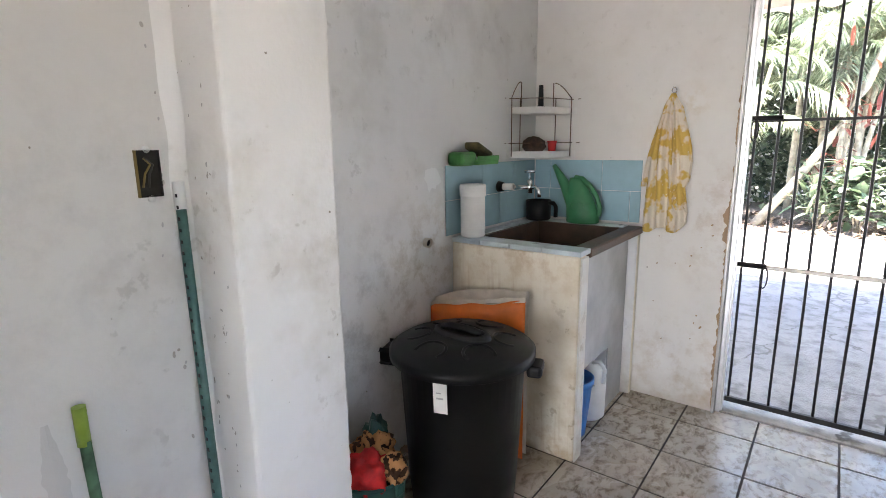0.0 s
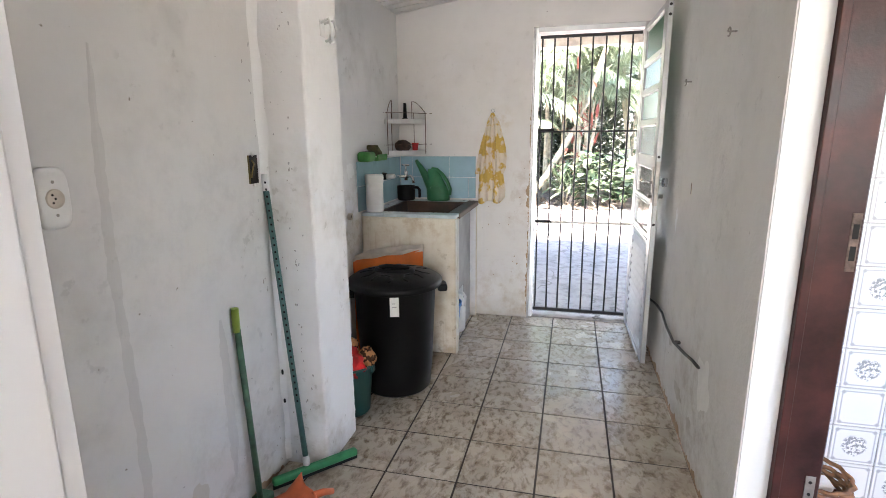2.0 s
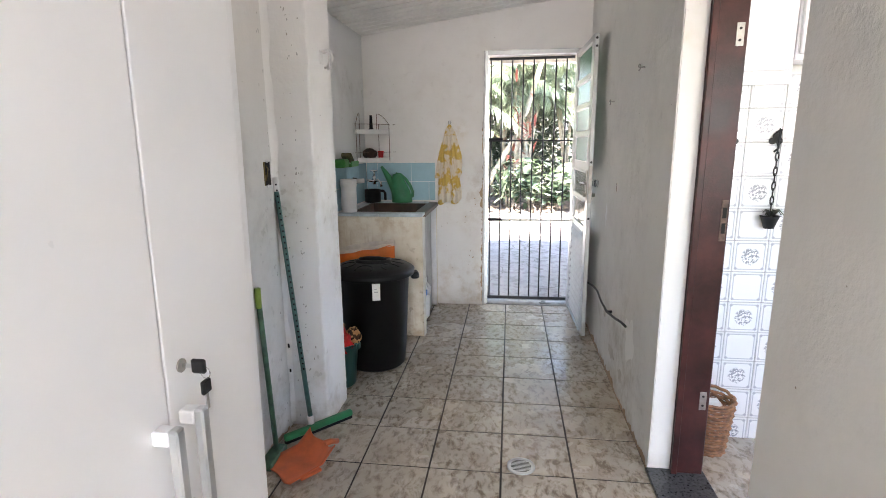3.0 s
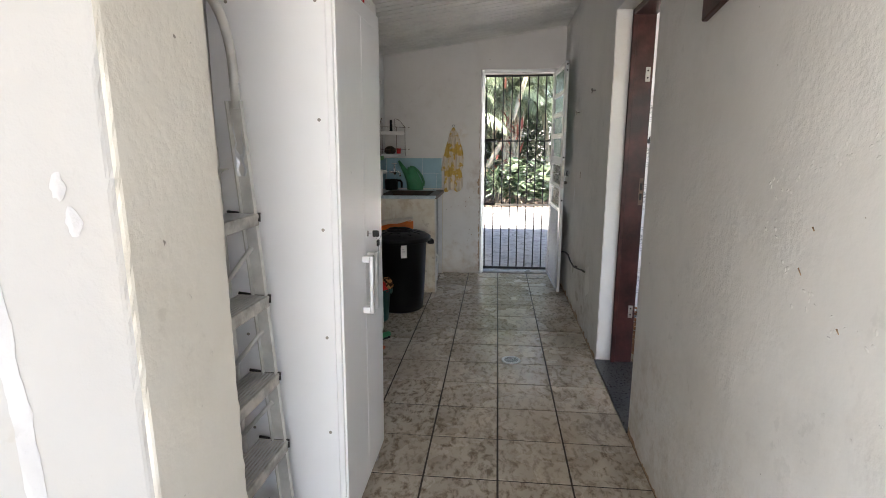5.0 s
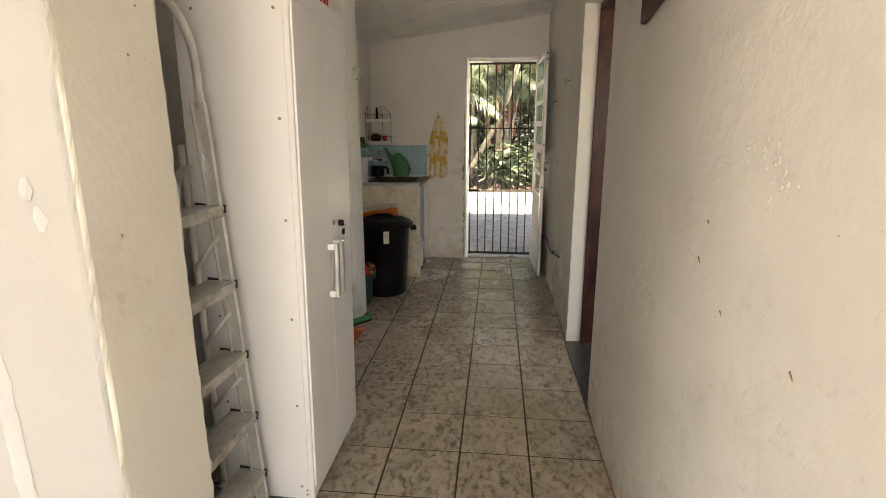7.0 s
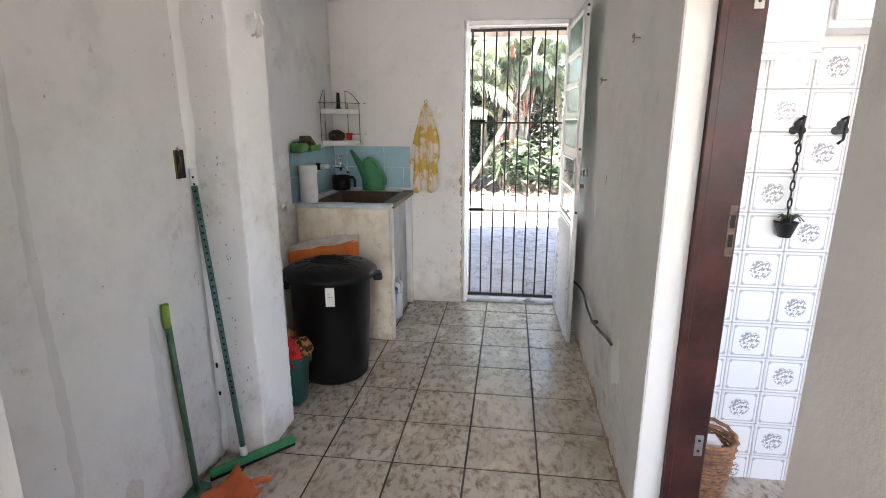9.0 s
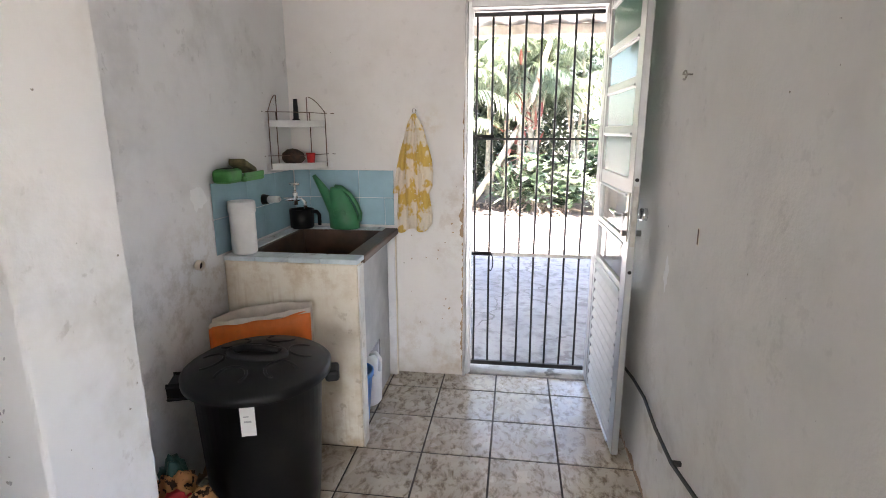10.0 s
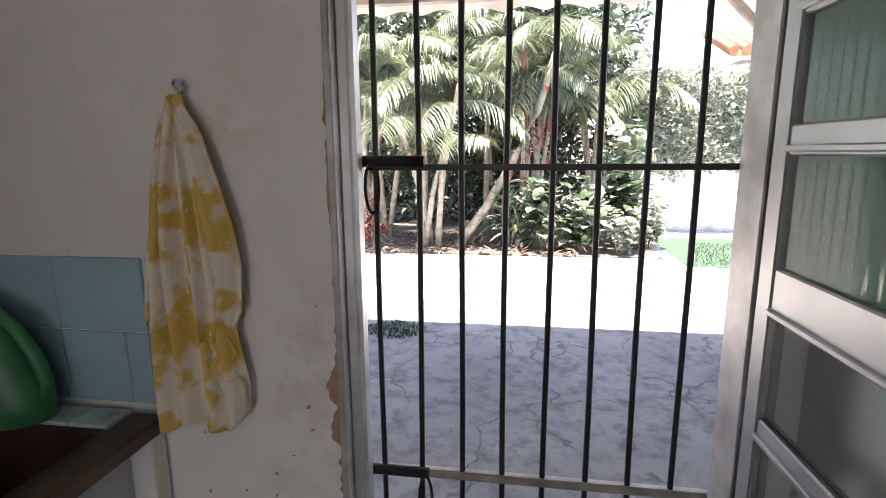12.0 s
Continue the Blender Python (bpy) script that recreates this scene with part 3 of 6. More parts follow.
# ---- garden doorway: frame, leaf, gate ----
def garden_door():
    f = thing("door_frame", ((DX0 + DX1) / 2, YD + 0.03, 0), "pale aluminium frame of the garden doorway", "door frame")
    w = (DX1 - DX0) / 2
    part("jamb", box(-w, -w + 0.014, -0.045, 0.06, 0, DTOP, bev=0.002), M_frame, f)
    part("jamb_fin", box(-w + 0.014, -w + 0.034, -0.012, 0.045, 0, DTOP, bev=0.002), M_alu, f)
    part("jamb", box(w - 0.034, w, -0.045, 0.06, 0, DTOP, bev=0.003), M_frame, f)
    part("head", box(-w + 0.034, w - 0.034, -0.045, 0.06, DTOP - 0.036, DTOP, bev=0.003), M_aluw, f)
    part("stop", box(-w + 0.034, -w + 0.042, 0.0, 0.03, 0, DTOP - 0.036), M_alu, f)
    d = thing("garden_door", (0.424, 2.712, 0.02), "open aluminium door with ribbed glass and a slatted lower panel", "door", rz=1.6)
    L, T = 0.705, 0.030
    part("stile", box(-T, 0, -0.045, 0, 0, 2.07, bev=0.003), M_aluw, d)
    part("stile", box(-T, 0, -L, -L + 0.085, 0, 2.07, bev=0.003), M_aluw, d)
    rails = [(0.0, 0.05), (0.745, 0.785), (0.955, 0.995), (1.165, 1.245), (1.415, 1.46), (1.61, 1.655), (1.795, 1.84), (2.02, 2.07)]
    for a, b in rails:
        bm = box(-T + 0.002, -0.002, -L + 0.085, -0.045, a, b, bev=0.003)
        bx(bm, -T - 0.006, -T + 0.004, -L + 0.085, -0.045, a + 0.006, a + 0.016, bev=0.002)
        part("rail", bm, M_aluw, d)
    for i, (a, b) in enumerate([(1.245, 1.415), (1.46, 1.61), (1.655, 1.795), (1.84, 2.02)]):
        bm = bmesh.new()
        n = 46
        front, back = [], []
        for k in range(n + 1):
            yy = -L + 0.087 + (L - 0.134) * k / n
            xo = 0.0016 * math.cos(k * math.pi)
            front.append((bm.verts.new((-0.018 + xo, yy, a)), bm.verts.new((-0.018 + xo, yy, b))))
            back.append((bm.verts.new((-0.012, yy, a)), bm.verts.new((-0.012, yy, b))))
        for k in range(n):
            bm.faces.new((front[k][0], front[k + 1][0], front[k + 1][1], front[k][1]))
            bm.faces.new((back[k][0], back[k][1], back[k + 1][1], back[k + 1][0]))
        o = part("pane", bm, M_ribbed, d, "ribbed glass pane tinted green for the garden's reflection")
        o.visible_shadow = False
    for a, b in [(0.785, 0.955), (0.995, 1.165)]:
        o = part("pane", box(-0.018, -0.013, -L + 0.085, -0.045, a, b), M_glass, d, "clear glass pane")
        o.visible_shadow = False
    z = 0.05
    while z < 0.735:
        z1 = min(0.745, z + 0.054)
        bm = bmesh.new()
        prof = ((-T + 0.012, z), (-T - 0.004, z + 0.014), (-T - 0.002, z + 0.022), (-T + 0.012, z1), (-T + 0.018, z1), (-T + 0.018, z))
        a = [bm.verts.new((q[0], -L + 0.085, q[1])) for q in prof]
        b = [bm.verts.new((q[0], -0.045, q[1])) for q in prof]
        for k in range(len(prof)):
            n = (k + 1) % len(prof)
            bm.faces.new((a[k], a[n], b[n], b[k]))
        part("slat", bm, M_slat, d)
        z += 0.054
    lk = part("lock_plate", box(-T - 0.004, -T + 0.001, -L + 0.022, -L + 0.062, 0.985, 1.19, bev=0.002), M_steel, d)
    part("lock_edge", box(-T + 0.004, -0.004, -L - 0.003, -L + 0.001, 0.97, 1.22, bev=0.001), M_steel, d)
    bm = tube(bmesh.new(), [(-T - 0.002, -L + 0.042, 1.10), (-T - 0.035, -L + 0.042, 1.10), (-T - 0.045, -L + 0.06, 1.10), (-T - 0.045, -L + 0.155, 1.105)], 0.008, 10)
    part("lever", bm, M_chrome, lk)
    bm = tube(bmesh.new(), [(0, -L + 0.042, 1.10), (0.022, -L + 0.042, 1.10)], 0.018, 14)
    tube(bm, [(0.022, -L + 0.042, 1.10), (0.045, -L + 0.042, 1.10)], 0.026, 16)
    part("knob", bm, M_chrome, d)
    part("cylinder", tube(bmesh.new(), [(-T - 0.022, -L + 0.042, 1.02), (0.028, -L + 0.042, 1.02)], 0.013, 12), M_steel, d)
    for zz in (0.86, 1.245, 1.99, 2.04):
        part("screw_hole", tube(bmesh.new(), [(-0.015, -L - 0.0015, zz), (-0.015, -L + 0.002, zz)], 0.008, 10), M_hole, d)
    for zz in (0.25, 1.05, 1.85):
        part("hinge", tube(bmesh.new(), [(-0.006, 0.008, zz), (-0.006, 0.008, zz + 0.07)], 0.007, 8), M_alu, d)
    g = thing("iron_gate", (0.0, 2.850, -0.004), "black iron bar gate closed across the garden doorway", "gate")
    x0, x1 = -0.283, 0.418
    for i in range(9):
        xx = x0 + (x1 - x0) * i / 8
        bm = tube(bmesh.new(), [(xx + 0.0015 * math.sin(i * 2.1 + 9 * k / 12), 0, 0.05 + 2.035 * k / 12) for k in range(13)], 0.0062, 8)
        part("bar", bm, M_iron, g)
    for z0, z1, nm in ((0.035, 0.06, "bottom_rail"), (2.065, 2.085, "top_rail")):
        part(nm, box(-0.298, 0.39, -0.011, 0.011, z0, z1, bev=0.002), M_iron, g)
    part("middle_rail", box(-0.298, 0.425, -0.006, 0.006, 1.412, 1.424, bev=0.001), M_iron, g)
    part("middle_rail", box(-0.298, 0.425, -0.009, 0.009, 0.735, 0.755, bev=0.002), M_steel, g, "scuffed steel rail")
    for z0, zz in ((1.430, 0), (0.752, 1)):
        part("bolt", tube(bmesh.new(), [(-0.325, -0.016, z0), (-0.18, -0.016, z0)], 0.012, 10), M_iron, g)
        ring = [(-0.285 + zz * 0.1 + 0.014 * math.cos(a), -0.026, z0 - 0.052 + 0.05 * math.sin(a)) for a in [2 * math.pi * k / 16 for k in range(17)]]
        part("padlock_loop", tube(bmesh.new(), ring, 0.0035, 6), M_iron, g)
    struct("threshold", box(DX0, DX1, YD + 0.028, YD + 0.155, -0.06, 0.006, bev=0.003), M_conc, "worn grey cement threshold", "threshold")


garden_door()


# ---- laundry sink and what stands on it ----
def laundry_sink():
    s = thing("laundry_sink", (XN, 1.935, 0), "stained masonry laundry sink with a brown basin and tiled rim", "sink")
    W, D, H = 0.625, 0.803, 0.905
    part("front_panel", box(0.001, W - 0.006, 0, 0.075, 0, H - 0.014, bev=0.008, seg=2), M_sinkpl, s, "rust-streaked cream plaster panel")
    part("corner_bead", box(W - 0.0055, W + 0.004, 0.006, 0.072, 0, H - 0.02, bev=0.003), M_reveal, s, "white plaster edge")
    part("back_panel", box(0.001, W - 0.012, D - 0.055, D - 0.001, 0, H - 0.015, bev=0.006), M_nook, s)
    part("worn_edge", box(W - 0.0125, W - 0.009, D - 0.050, D - 0.020, 0.0, H - 0.02, bev=0.001), M_sinkpl, s, "brown stained plaster edge")
    # basin, hollow, open on top
    x0, x1, y0, y1, zb = 0.085, W - 0.065, 0.098, 0.722, 0.70
    bm = bmesh.new()

    def ring(xa, xb, ya, yb, z):
        return [bm.verts.new(q) for q in ((xa, ya, z), (xb, ya, z), (xb, yb, z), (xa, yb, z))]

    rs = [ring(x0 - 0.02, x1, y0, y1, zb - 0.03), ring(x0 - 0.02, x1, y0, y1, H - 0.001), ring(x0, x1 - 0.02, y0 + 0.02, y1 - 0.02, H - 0.001), ring(x0 + 0.02, x1 - 0.04, y0 + 0.04, y1 - 0.04, zb)]
    for p, q in zip(rs, rs[1:]):
        for k in range(4):
            bm.faces.new((p[k], p[(k + 1) % 4], q[(k + 1) % 4], q[k]))
    bm.faces.new(rs[0][::-1])
    bm.faces.new(rs[-1])
    part("basin", bm, M_brown, s, "dark brown stained basin")
    part("edge_rail", box(x1 - 0.012, W + 0.001, 0.100, D - 0.012, H - 0.0345, H + 0.003, bev=0.006), M_brown, s, "worn brown edge rail")
    # grey instead of plaster white puts the shade below the rail into colour
    part("apron", box(W - 0.064, W - 0.056, 0.0755, 0.53, 0.33, H - 0.036), M_grey, s)
    part("leg_wall", box(0.30, W - 0.0645, 0.53, D - 0.0565, 0.0, 0.66, bev=0.004), M_nook, s, "pale grey recessed plaster panel")
    # same grey as the apron, toned for the shade here
    part("leg_face", box(W - 0.064, W - 0.056, 0.5305, D - 0.0565, 0.0, H - 0.036), M_grey, s)
    part("side_panel", box(0.28, 0.295, 0.0755, 0.53, 0.0, 0.66), M_nook, s)
    xs = [0.004, 0.155, 0.306, 0.457, W + 0.002]
    for a, b in zip(xs, xs[1:]):
        part("rim_tile", box(a, b - 0.003, -0.004, 0.097, H - 0.0135, H + 0.008, bev=0.002), M_paleblue, s, "pale blue rim tile")
    ys = [0.0985, 0.30, 0.50, 0.7235]
    for a, b in zip(ys, ys[1:]):
        part("rim_tile", box(0.004, 0.064, a, b - 0.003, H - 0.0135, H + 0.005, bev=0.002), M_paleblue, s)
    xs = [0.004, 0.155, 0.306, 0.457, x1 - 0.012]
    for a, b in zip(xs, xs[1:]):
        part("rim_tile", box(a, b - 0.003, 0.7235, D - 0.010, H - 0.0135, H + 0.006, bev=0.002), M_paleblue, s)
    # splash tiles
    t = thing("splashback", (XN, 1.885, 0.0), "two rows of light blue glazed tiles round the sink", "tiles")
    th = 0.008
    rows = [(0.924, 1.080), (1.083, 1.238)]
    for r, (z0, z1) in enumerate(rows):
        cuts = [0.0, 0.30, 0.60, 0.842] if r else [0.0, 0.16, 0.46, 0.76, 0.842]
        for a, b in zip(cuts, cuts[1:]):
            part("tile", box(0.0005, th, a, b - 0.0025, z0, z1, bev=0.0012), M_blue, t)
        cuts = [0.009, 0.105, 0.398, 0.603] if r else [0.009, 0.100, 0.398, 0.549, 0.603]
        for a, b in zip(cuts, cuts[1:]):
            part("tile", box(a, b - 0.0025, YD - 1.885 - th, YD - 1.885 - 0.0005, z0, z1, bev=0.0012), M_blue, t)
    part("grout", box(0.0002, 0.004, 0.0, 0.845, 0.925, 1.238), M_filler, t)
    part("grout", box(0.009, 0.60, YD - 1.885 - 0.004, YD - 1.885 - 0.0002, 0.925, 1.238), M_filler, t)


laundry_sink()
RIM = 0.912


def white_tub():
    t = thing("plastic_tub", (-1.272, 2.000, RIM + 0.002), "white lidded plastic tub on the sink rim", "tub")
    part("body", lathe(bmesh.new(), [(0, 0), (0.050, 0), (0.056, 0.006), (0.056, 0.20), (0.053, 0.206), (0, 0.206)], 28), M_wplast, t)
    part("lid", lathe(bmesh.new(), [(0.0585, 0.185), (0.060, 0.19), (0.060, 0.232), (0.057, 0.238), (0.050, 0.238), (0.046, 0.231), (0, 0.231)], 28), M_wplast, t)
    for zz in (0.21, 0.22):
        part("lid_rib", lathe(bmesh.new(), [(0.0598, zz - 0.002), (0.062, zz), (0.0598, zz + 0.002)], 28), M_wplast, t)


white_tub()


def tap():
    t = thing("water_tap", (XN + 0.008, 2.335, 1.115), "chrome cross-handled tap on a white plastic extension", "tap")
    part("flange", tube(bmesh.new(), [(0, 0, 0), (0.028, 0, 0)], 0.028, 14, 0.022), M_black, t)
    part("sleeve", tube(bmesh.new(), [(0.028, 0, 0), (0.085, 0, 0.002)], 0.017, 14), M_wplast, t)
    part("pipe", tube(bmesh.new(), [(0.085, 0, 0.002), (0.145, 0.02, 0.0), (0.17, 0.03, 0.0)], 0.010, 12), M_chrome, t)
    bm = tube(bmesh.new(), [(0.16, 0.03, -0.028), (0.16, 0.03, 0.035)], 0.014, 12)
    tube(bm, [(0.16, 0.03, 0.035), (0.16, 0.03, 0.075)], 0.007, 10)
    part("valve", bm, M_chrome, t)
    bm = tube(bmesh.new(), [(0.132, 0.03, 0.078), (0.188, 0.03, 0.078)], 0.006, 8)
    tube(bm, [(0.16, 0.002, 0.078), (0.16, 0.058, 0.078)], 0.006, 8)
    part("handle", bm, M_chrome, t)
    part("spout", tube(bmesh.new(), [(0.165, 0.03, 0.0), (0.195, 0.022, 0.002), (0.215, 0.016, -0.012), (0.222, 0.014, -0.045)], 0.010, 12), M_chrome, t)


tap()


def mug():
    t = thing("mug", (-1.268, 2.648, RIM), "black plastic mug on the sink ledge", "mug")
    t.scale = (1.15, 1.15, 1.15)
    part("cup", lathe(bmesh.new(), [(0, 0), (0.052, 0), (0.058, 0.006), (0.060, 0.095), (0.057, 0.095), (0.054, 0.01), (0, 0.008)], 28), M_black, t)
    part("handle", tube(bmesh.new(), [(0.055, -0.01, 0.085), (0.085, -0.015, 0.085), (0.098, -0.018, 0.07), (0.098, -0.018, 0.02)], 0.010, 8), M_black, t)


mug()


def watering_can():
    t = thing("watering_can", (-1.018, 2.665, RIM), "green plastic watering can on the sink ledge", "watering can")
    bm = lathe(bmesh.new(), [(0, 0), (0.082, 0), (0.088, 0.006), (0.087, 0.05), (0.078, 0.11), (0.060, 0.17), (0.043, 0.215), (0.034, 0.235), (0.029, 0.235), (0.036, 0.21), (0.05, 0.15), (0, 0.13)], 32, sx=1.0, sy=0.70)
    for v in bm.verts:
        if v.co.z > 0.04:
            v.co.x -= (v.co.z - 0.04) * 0.22
    part("body", bm, M_gcan, t)
    sp = [(-0.030, 0, 0.065), (-0.064, 0, 0.125), (-0.098, 0, 0.185), (-0.135, 0, 0.245), (-0.172, 0, 0.300)]
    part("spout", tube(bmesh.new(), sp, 0.050, 16, 0.011), M_gcan, t)
    part("handle", tube(bmesh.new(), [(-0.050, 0, 0.238), (-0.01, 0, 0.232), (0.035, 0, 0.195), (0.072, 0, 0.14), (0.092, 0, 0.085), (0.088, 0, 0.045), (0.076, 0, 0.03)], 0.013, 12), M_gcan, t)
    part("emblem", tube(bmesh.new(), [(-0.035 + 0.016 * math.cos(a), -0.0555 + 0.006 * abs(math.cos(a)), 0.095 + 0.014 * math.sin(a)) for a in [2 * math.pi * k / 14 for k in range(15)]], 0.003, 6), M_gcan, t)
    part("emblem", tube(bmesh.new(), [(0.008 + 0.016 * math.cos(a), -0.0555 + 0.006 * abs(math.cos(a)), 0.095 + 0.014 * math.sin(a)) for a in [2 * math.pi * k / 14 for k in range(15)]], 0.003, 6), M_gcan, t)


watering_can()


def corner_shelf():
    s = thing("corner_shelf", (XN, YD, 1.26), "rusty wire corner shelf with two white plastic trays", "shelf")

    def outline(k, n=18):
        a = k / n
        # scalloped front from the left wall round to the end wall
        p0, p1 = Vector((0.010, -0.325)), Vector((0.245, -0.010))
        ctrl = Vector((0.125, -0.20))
        q = p0 * (1 - a) ** 2 + ctrl * 2 * a * (1 - a) + p1 * a * a
        return q + Vector((0.6, -0.6)).normalized() * 0.028 * math.cos(2 * math.pi * a * 1.0) * -1

    for z0 in (0.0, 0.225):
        bm = bmesh.new()
        pts = [Vector((0.006, -0.006)), Vector((0.006, -0.325))] + [outline(k) for k in range(19)] + [Vector((0.245, -0.006))]
        lo = [bm.verts.new((q.x, q.y, z0 - 0.006)) for q in pts]
        hi = [bm.verts.new((q.x, q.y, z0 + 0.028)) for q in pts]
        bm.faces.new(lo[::-1])
        bm.faces.new(hi)
        for i in range(len(pts)):
            j = (i + 1) % len(pts)
            bm.faces.new((lo[i], lo[j], hi[j], hi[i]))
        part("tray", bm, M_wplast, s)
        rail = [Vector((0.006, -0.345, z0 + 0.07))] + [Vector((*outline(k), z0 + 0.07)) for k in range(0, 19, 2)] + [Vector((0.265, -0.008, z0 + 0.07))]
        part("guard_wire", tube(bmesh.new(), rail, 0.0022, 6), M_rust, s)
    for (x, y, sgn) in ((0.012, -0.29, 0), (0.012, -0.20, 0), (0.215, -0.012, 1), (0.125, -0.012, 1)):
        part("upright_wire", tube(bmesh.new(), [(x, y, 0.0), (x, y, 0.30)], 0.0025, 6), M_rust, s)
    for a, b in (((0.012, -0.29), (0.012, -0.19)), ((0.215, -0.012), (0.110, -0.012))):
        arc = [(a[0] + (b[0] - a[0]) * k / 8, a[1] + (b[1] - a[1]) * k / 8, 0.30 + 0.085 * math.sin(math.pi / 2 * k / 8)) for k in range(9)]
        arc.append((b[0], b[1], 0.25))
        part("arch_wire", tube(bmesh.new(), arc, 0.0025, 6), M_rust, s)
    b = thing("nozzle", (-1.255, 2.62, 1.513), "black tapered plastic nozzle on the upper shelf tray", "nozzle")
    part("cone", lathe(bmesh.new(), [(0, 0), (0.022, 0), (0.022, 0.006), (0.015, 0.012), (0.011, 0.115), (0, 0.116)], 16), M_black, b)
    b = thing("scouring_pad", (-1.255, 2.55, 1.288), "lumpy brown coconut-fibre pad on the lower shelf tray", "scourer")
    bm = lathe(bmesh.new(), [(0, 0), (0.045, 0), (0.060, 0.02), (0.054, 0.05), (0.030, 0.072), (0, 0.078)], 20)
    for v in bm.verts:
        v.co += v.co.normalized() * 0.012 * noise.noise(v.co * 40) if v.co.z > 0.002 else Vector()
    part("pad", bm, M_fibre, b)
    b = thing("cup", (-1.175, 2.60, 1.288), "small red plastic cup on the lower shelf tray", "cup")
    bm = lathe(bmesh.new(), [(0, 0), (0.020, 0), (0.024, 0.05), (0.022, 0.052), (0.018, 0.006), (0, 0.005)], 18)
    part("cup_body", bm, M_red, b)
    part("rim", lathe(bmesh.new(), [(0.0242, 0.044), (0.027, 0.048), (0.0242, 0.053)], 18), M_red, b)


corner_shelf()


def soap_dish():
    s = thing("soap_dish", (XN + 0.001, 1.90, 1.235), "green plastic soap and sponge holder fixed above the tiles", "soap dish")
    bm = box(0, 0.085, 0.0, 0.12, 0.0, 0.062, bev=0.018, seg=3)
    part("cup", bm, M_gsoap, s)
    bm = box(0, 0.105, 0.10, 0.275, 0.002, 0.026, bev=0.008, seg=2)
    part("tray", bm, M_gsoap, s)
    part("lip", box(0.095, 0.105, 0.10, 0.275, 0.020, 0.042, bev=0.003), M_gsoap, s)
    # flat dark piece paints the shaded hollow of the cup
    part("cavity", box(0.015, 0.07, 0.018, 0.10, 0.0622, 0.0634, bev=0.0), M_hole, s)
    b = thing("sponge", (XN + 0.05, 2.075, 1.263), "worn dark olive sponge on the soap dish", "sponge", rz=12)
    bm = box(-0.036, 0.04, -0.075, 0.10, 0, 0.03, bev=0.010, seg=2)
    for v in bm.verts:
        v.co.z += 0.05 * max(0, -v.co.y / 0.075)
    part("pad", bm, simple("olive_sponge", (0.10, 0.085, 0.035), 0.95, vary=0.4, scale=40, bump_s=0.6), b)


soap_dish()


def towel():
    hk = thing("wall_hook", (-0.617, YD, 1.560), "small chrome screw hook on the wall", "hook")
    part("plate", lathe(bmesh.new(), [(0, 0), (0.016, 0), (0.016, 0.003), (0, 0.004)], 16), M_wplast, hk).matrix_basis = pose(0, 0, 0.006, 90, 0, 0)
    part("ring", tube(bmesh.new(), [(0.010 * math.cos(a), -0.014 - 0.004 * math.sin(a), 0.006 + 0.013 * math.sin(a)) for a in [2 * math.pi * k / 14 for k in range(15)]], 0.003, 6), M_chrome, hk)
    t = thing("hand_towel", (-0.617, YD, 1.545), "white and yellow spotted hand towel hanging from a hook", "towel")

    def sheet(nm, prof, y_off, ridges, depth, hem, lean=0.0):
        """A hanging cloth panel: edges follow prof (left, right, drop), ridges are folds fanning from the hook."""
        bm = bmesh.new()
        nu, nv = 56, 56
        g = []
        for j in range(nv + 1):
            v = j / nv
            q = v * (len(prof) - 1)
            i0 = min(len(prof) - 2, int(q))
            f = q - i0
            l, r, zz = (prof[i0][c] * (1 - f) + prof[i0 + 1][c] * f for c in range(3))
            row = []
            for i in range(nu + 1):
                u = i / nu
                amp = depth * min(1.0, 0.25 + v * 1.5)
                y = 0.0
                for c, wd, a in ridges:
                    cc = c + 0.03 * math.sin(4 * v + 9 * c)
                    y += a * math.exp(-((u - cc) / wd) ** 2)
                y += 0.12 * noise.noise(Vector((u * 4, v * 5, y_off * 40)))
                dz = hem * (math.sin(u * 9.0 + 1.0) * 0.5 + 0.5 * math.sin(u * 4.0)) * max(0.0, v - 0.75) * 4
                row.append(bm.verts.new((l + (r - l) * u + lean * v * v, y_off - amp * y, zz - dz)))
            g.append(row)
        for j in range(nv):
            for i in range(nu):
                fc = bm.faces.new((g[j][i], g[j][i + 1], g[j + 1][i + 1], g[j + 1][i]))
                fc.smooth = True
        o = part(nm, bm, M_towel, t)
        o.modifiers.new("thick", "SOLIDIFY").thickness = 0.004
        return o

    sheet("back_fold", [(-0.024, 0.0, -0.045), (-0.060, 0.0, -0.12), (-0.092, -0.02, -0.23), (-0.116, -0.03, -0.34), (-0.130, -0.065, -0.435)], -0.008, ((0.2, 0.15, 1.0), (0.7, 0.15, 0.6)), 0.014, 0.0)
    sheet("front_fold", [(-0.006, 0.008, 0.004), (-0.036, 0.026, -0.05), (-0.062, 0.040, -0.15), (-0.080, 0.060, -0.27), (-0.086, 0.075, -0.37), (-0.092, 0.090, -0.47), (-0.098, 0.102, -0.56), (-0.096, 0.100, -0.630)], -0.024, ((0.10, 0.07, 0.9), (0.36, 0.08, 1.3), (0.62, 0.06, 0.9), (0.88, 0.07, 0.9)), 0.032, 0.042)
    sheet("side_fold", [(0.000, 0.010, 0.0), (0.004, 0.048, -0.06), (0.010, 0.074, -0.15), (0.016, 0.098, -0.24), (0.020, 0.106, -0.31), (0.022, 0.100, -0.395), (0.024, 0.068, -0.455)], -0.046, ((0.12, 0.09, 1.0), (0.55, 0.14, 0.5), (0.95, 0.1, -0.5)), 0.026, 0.0)
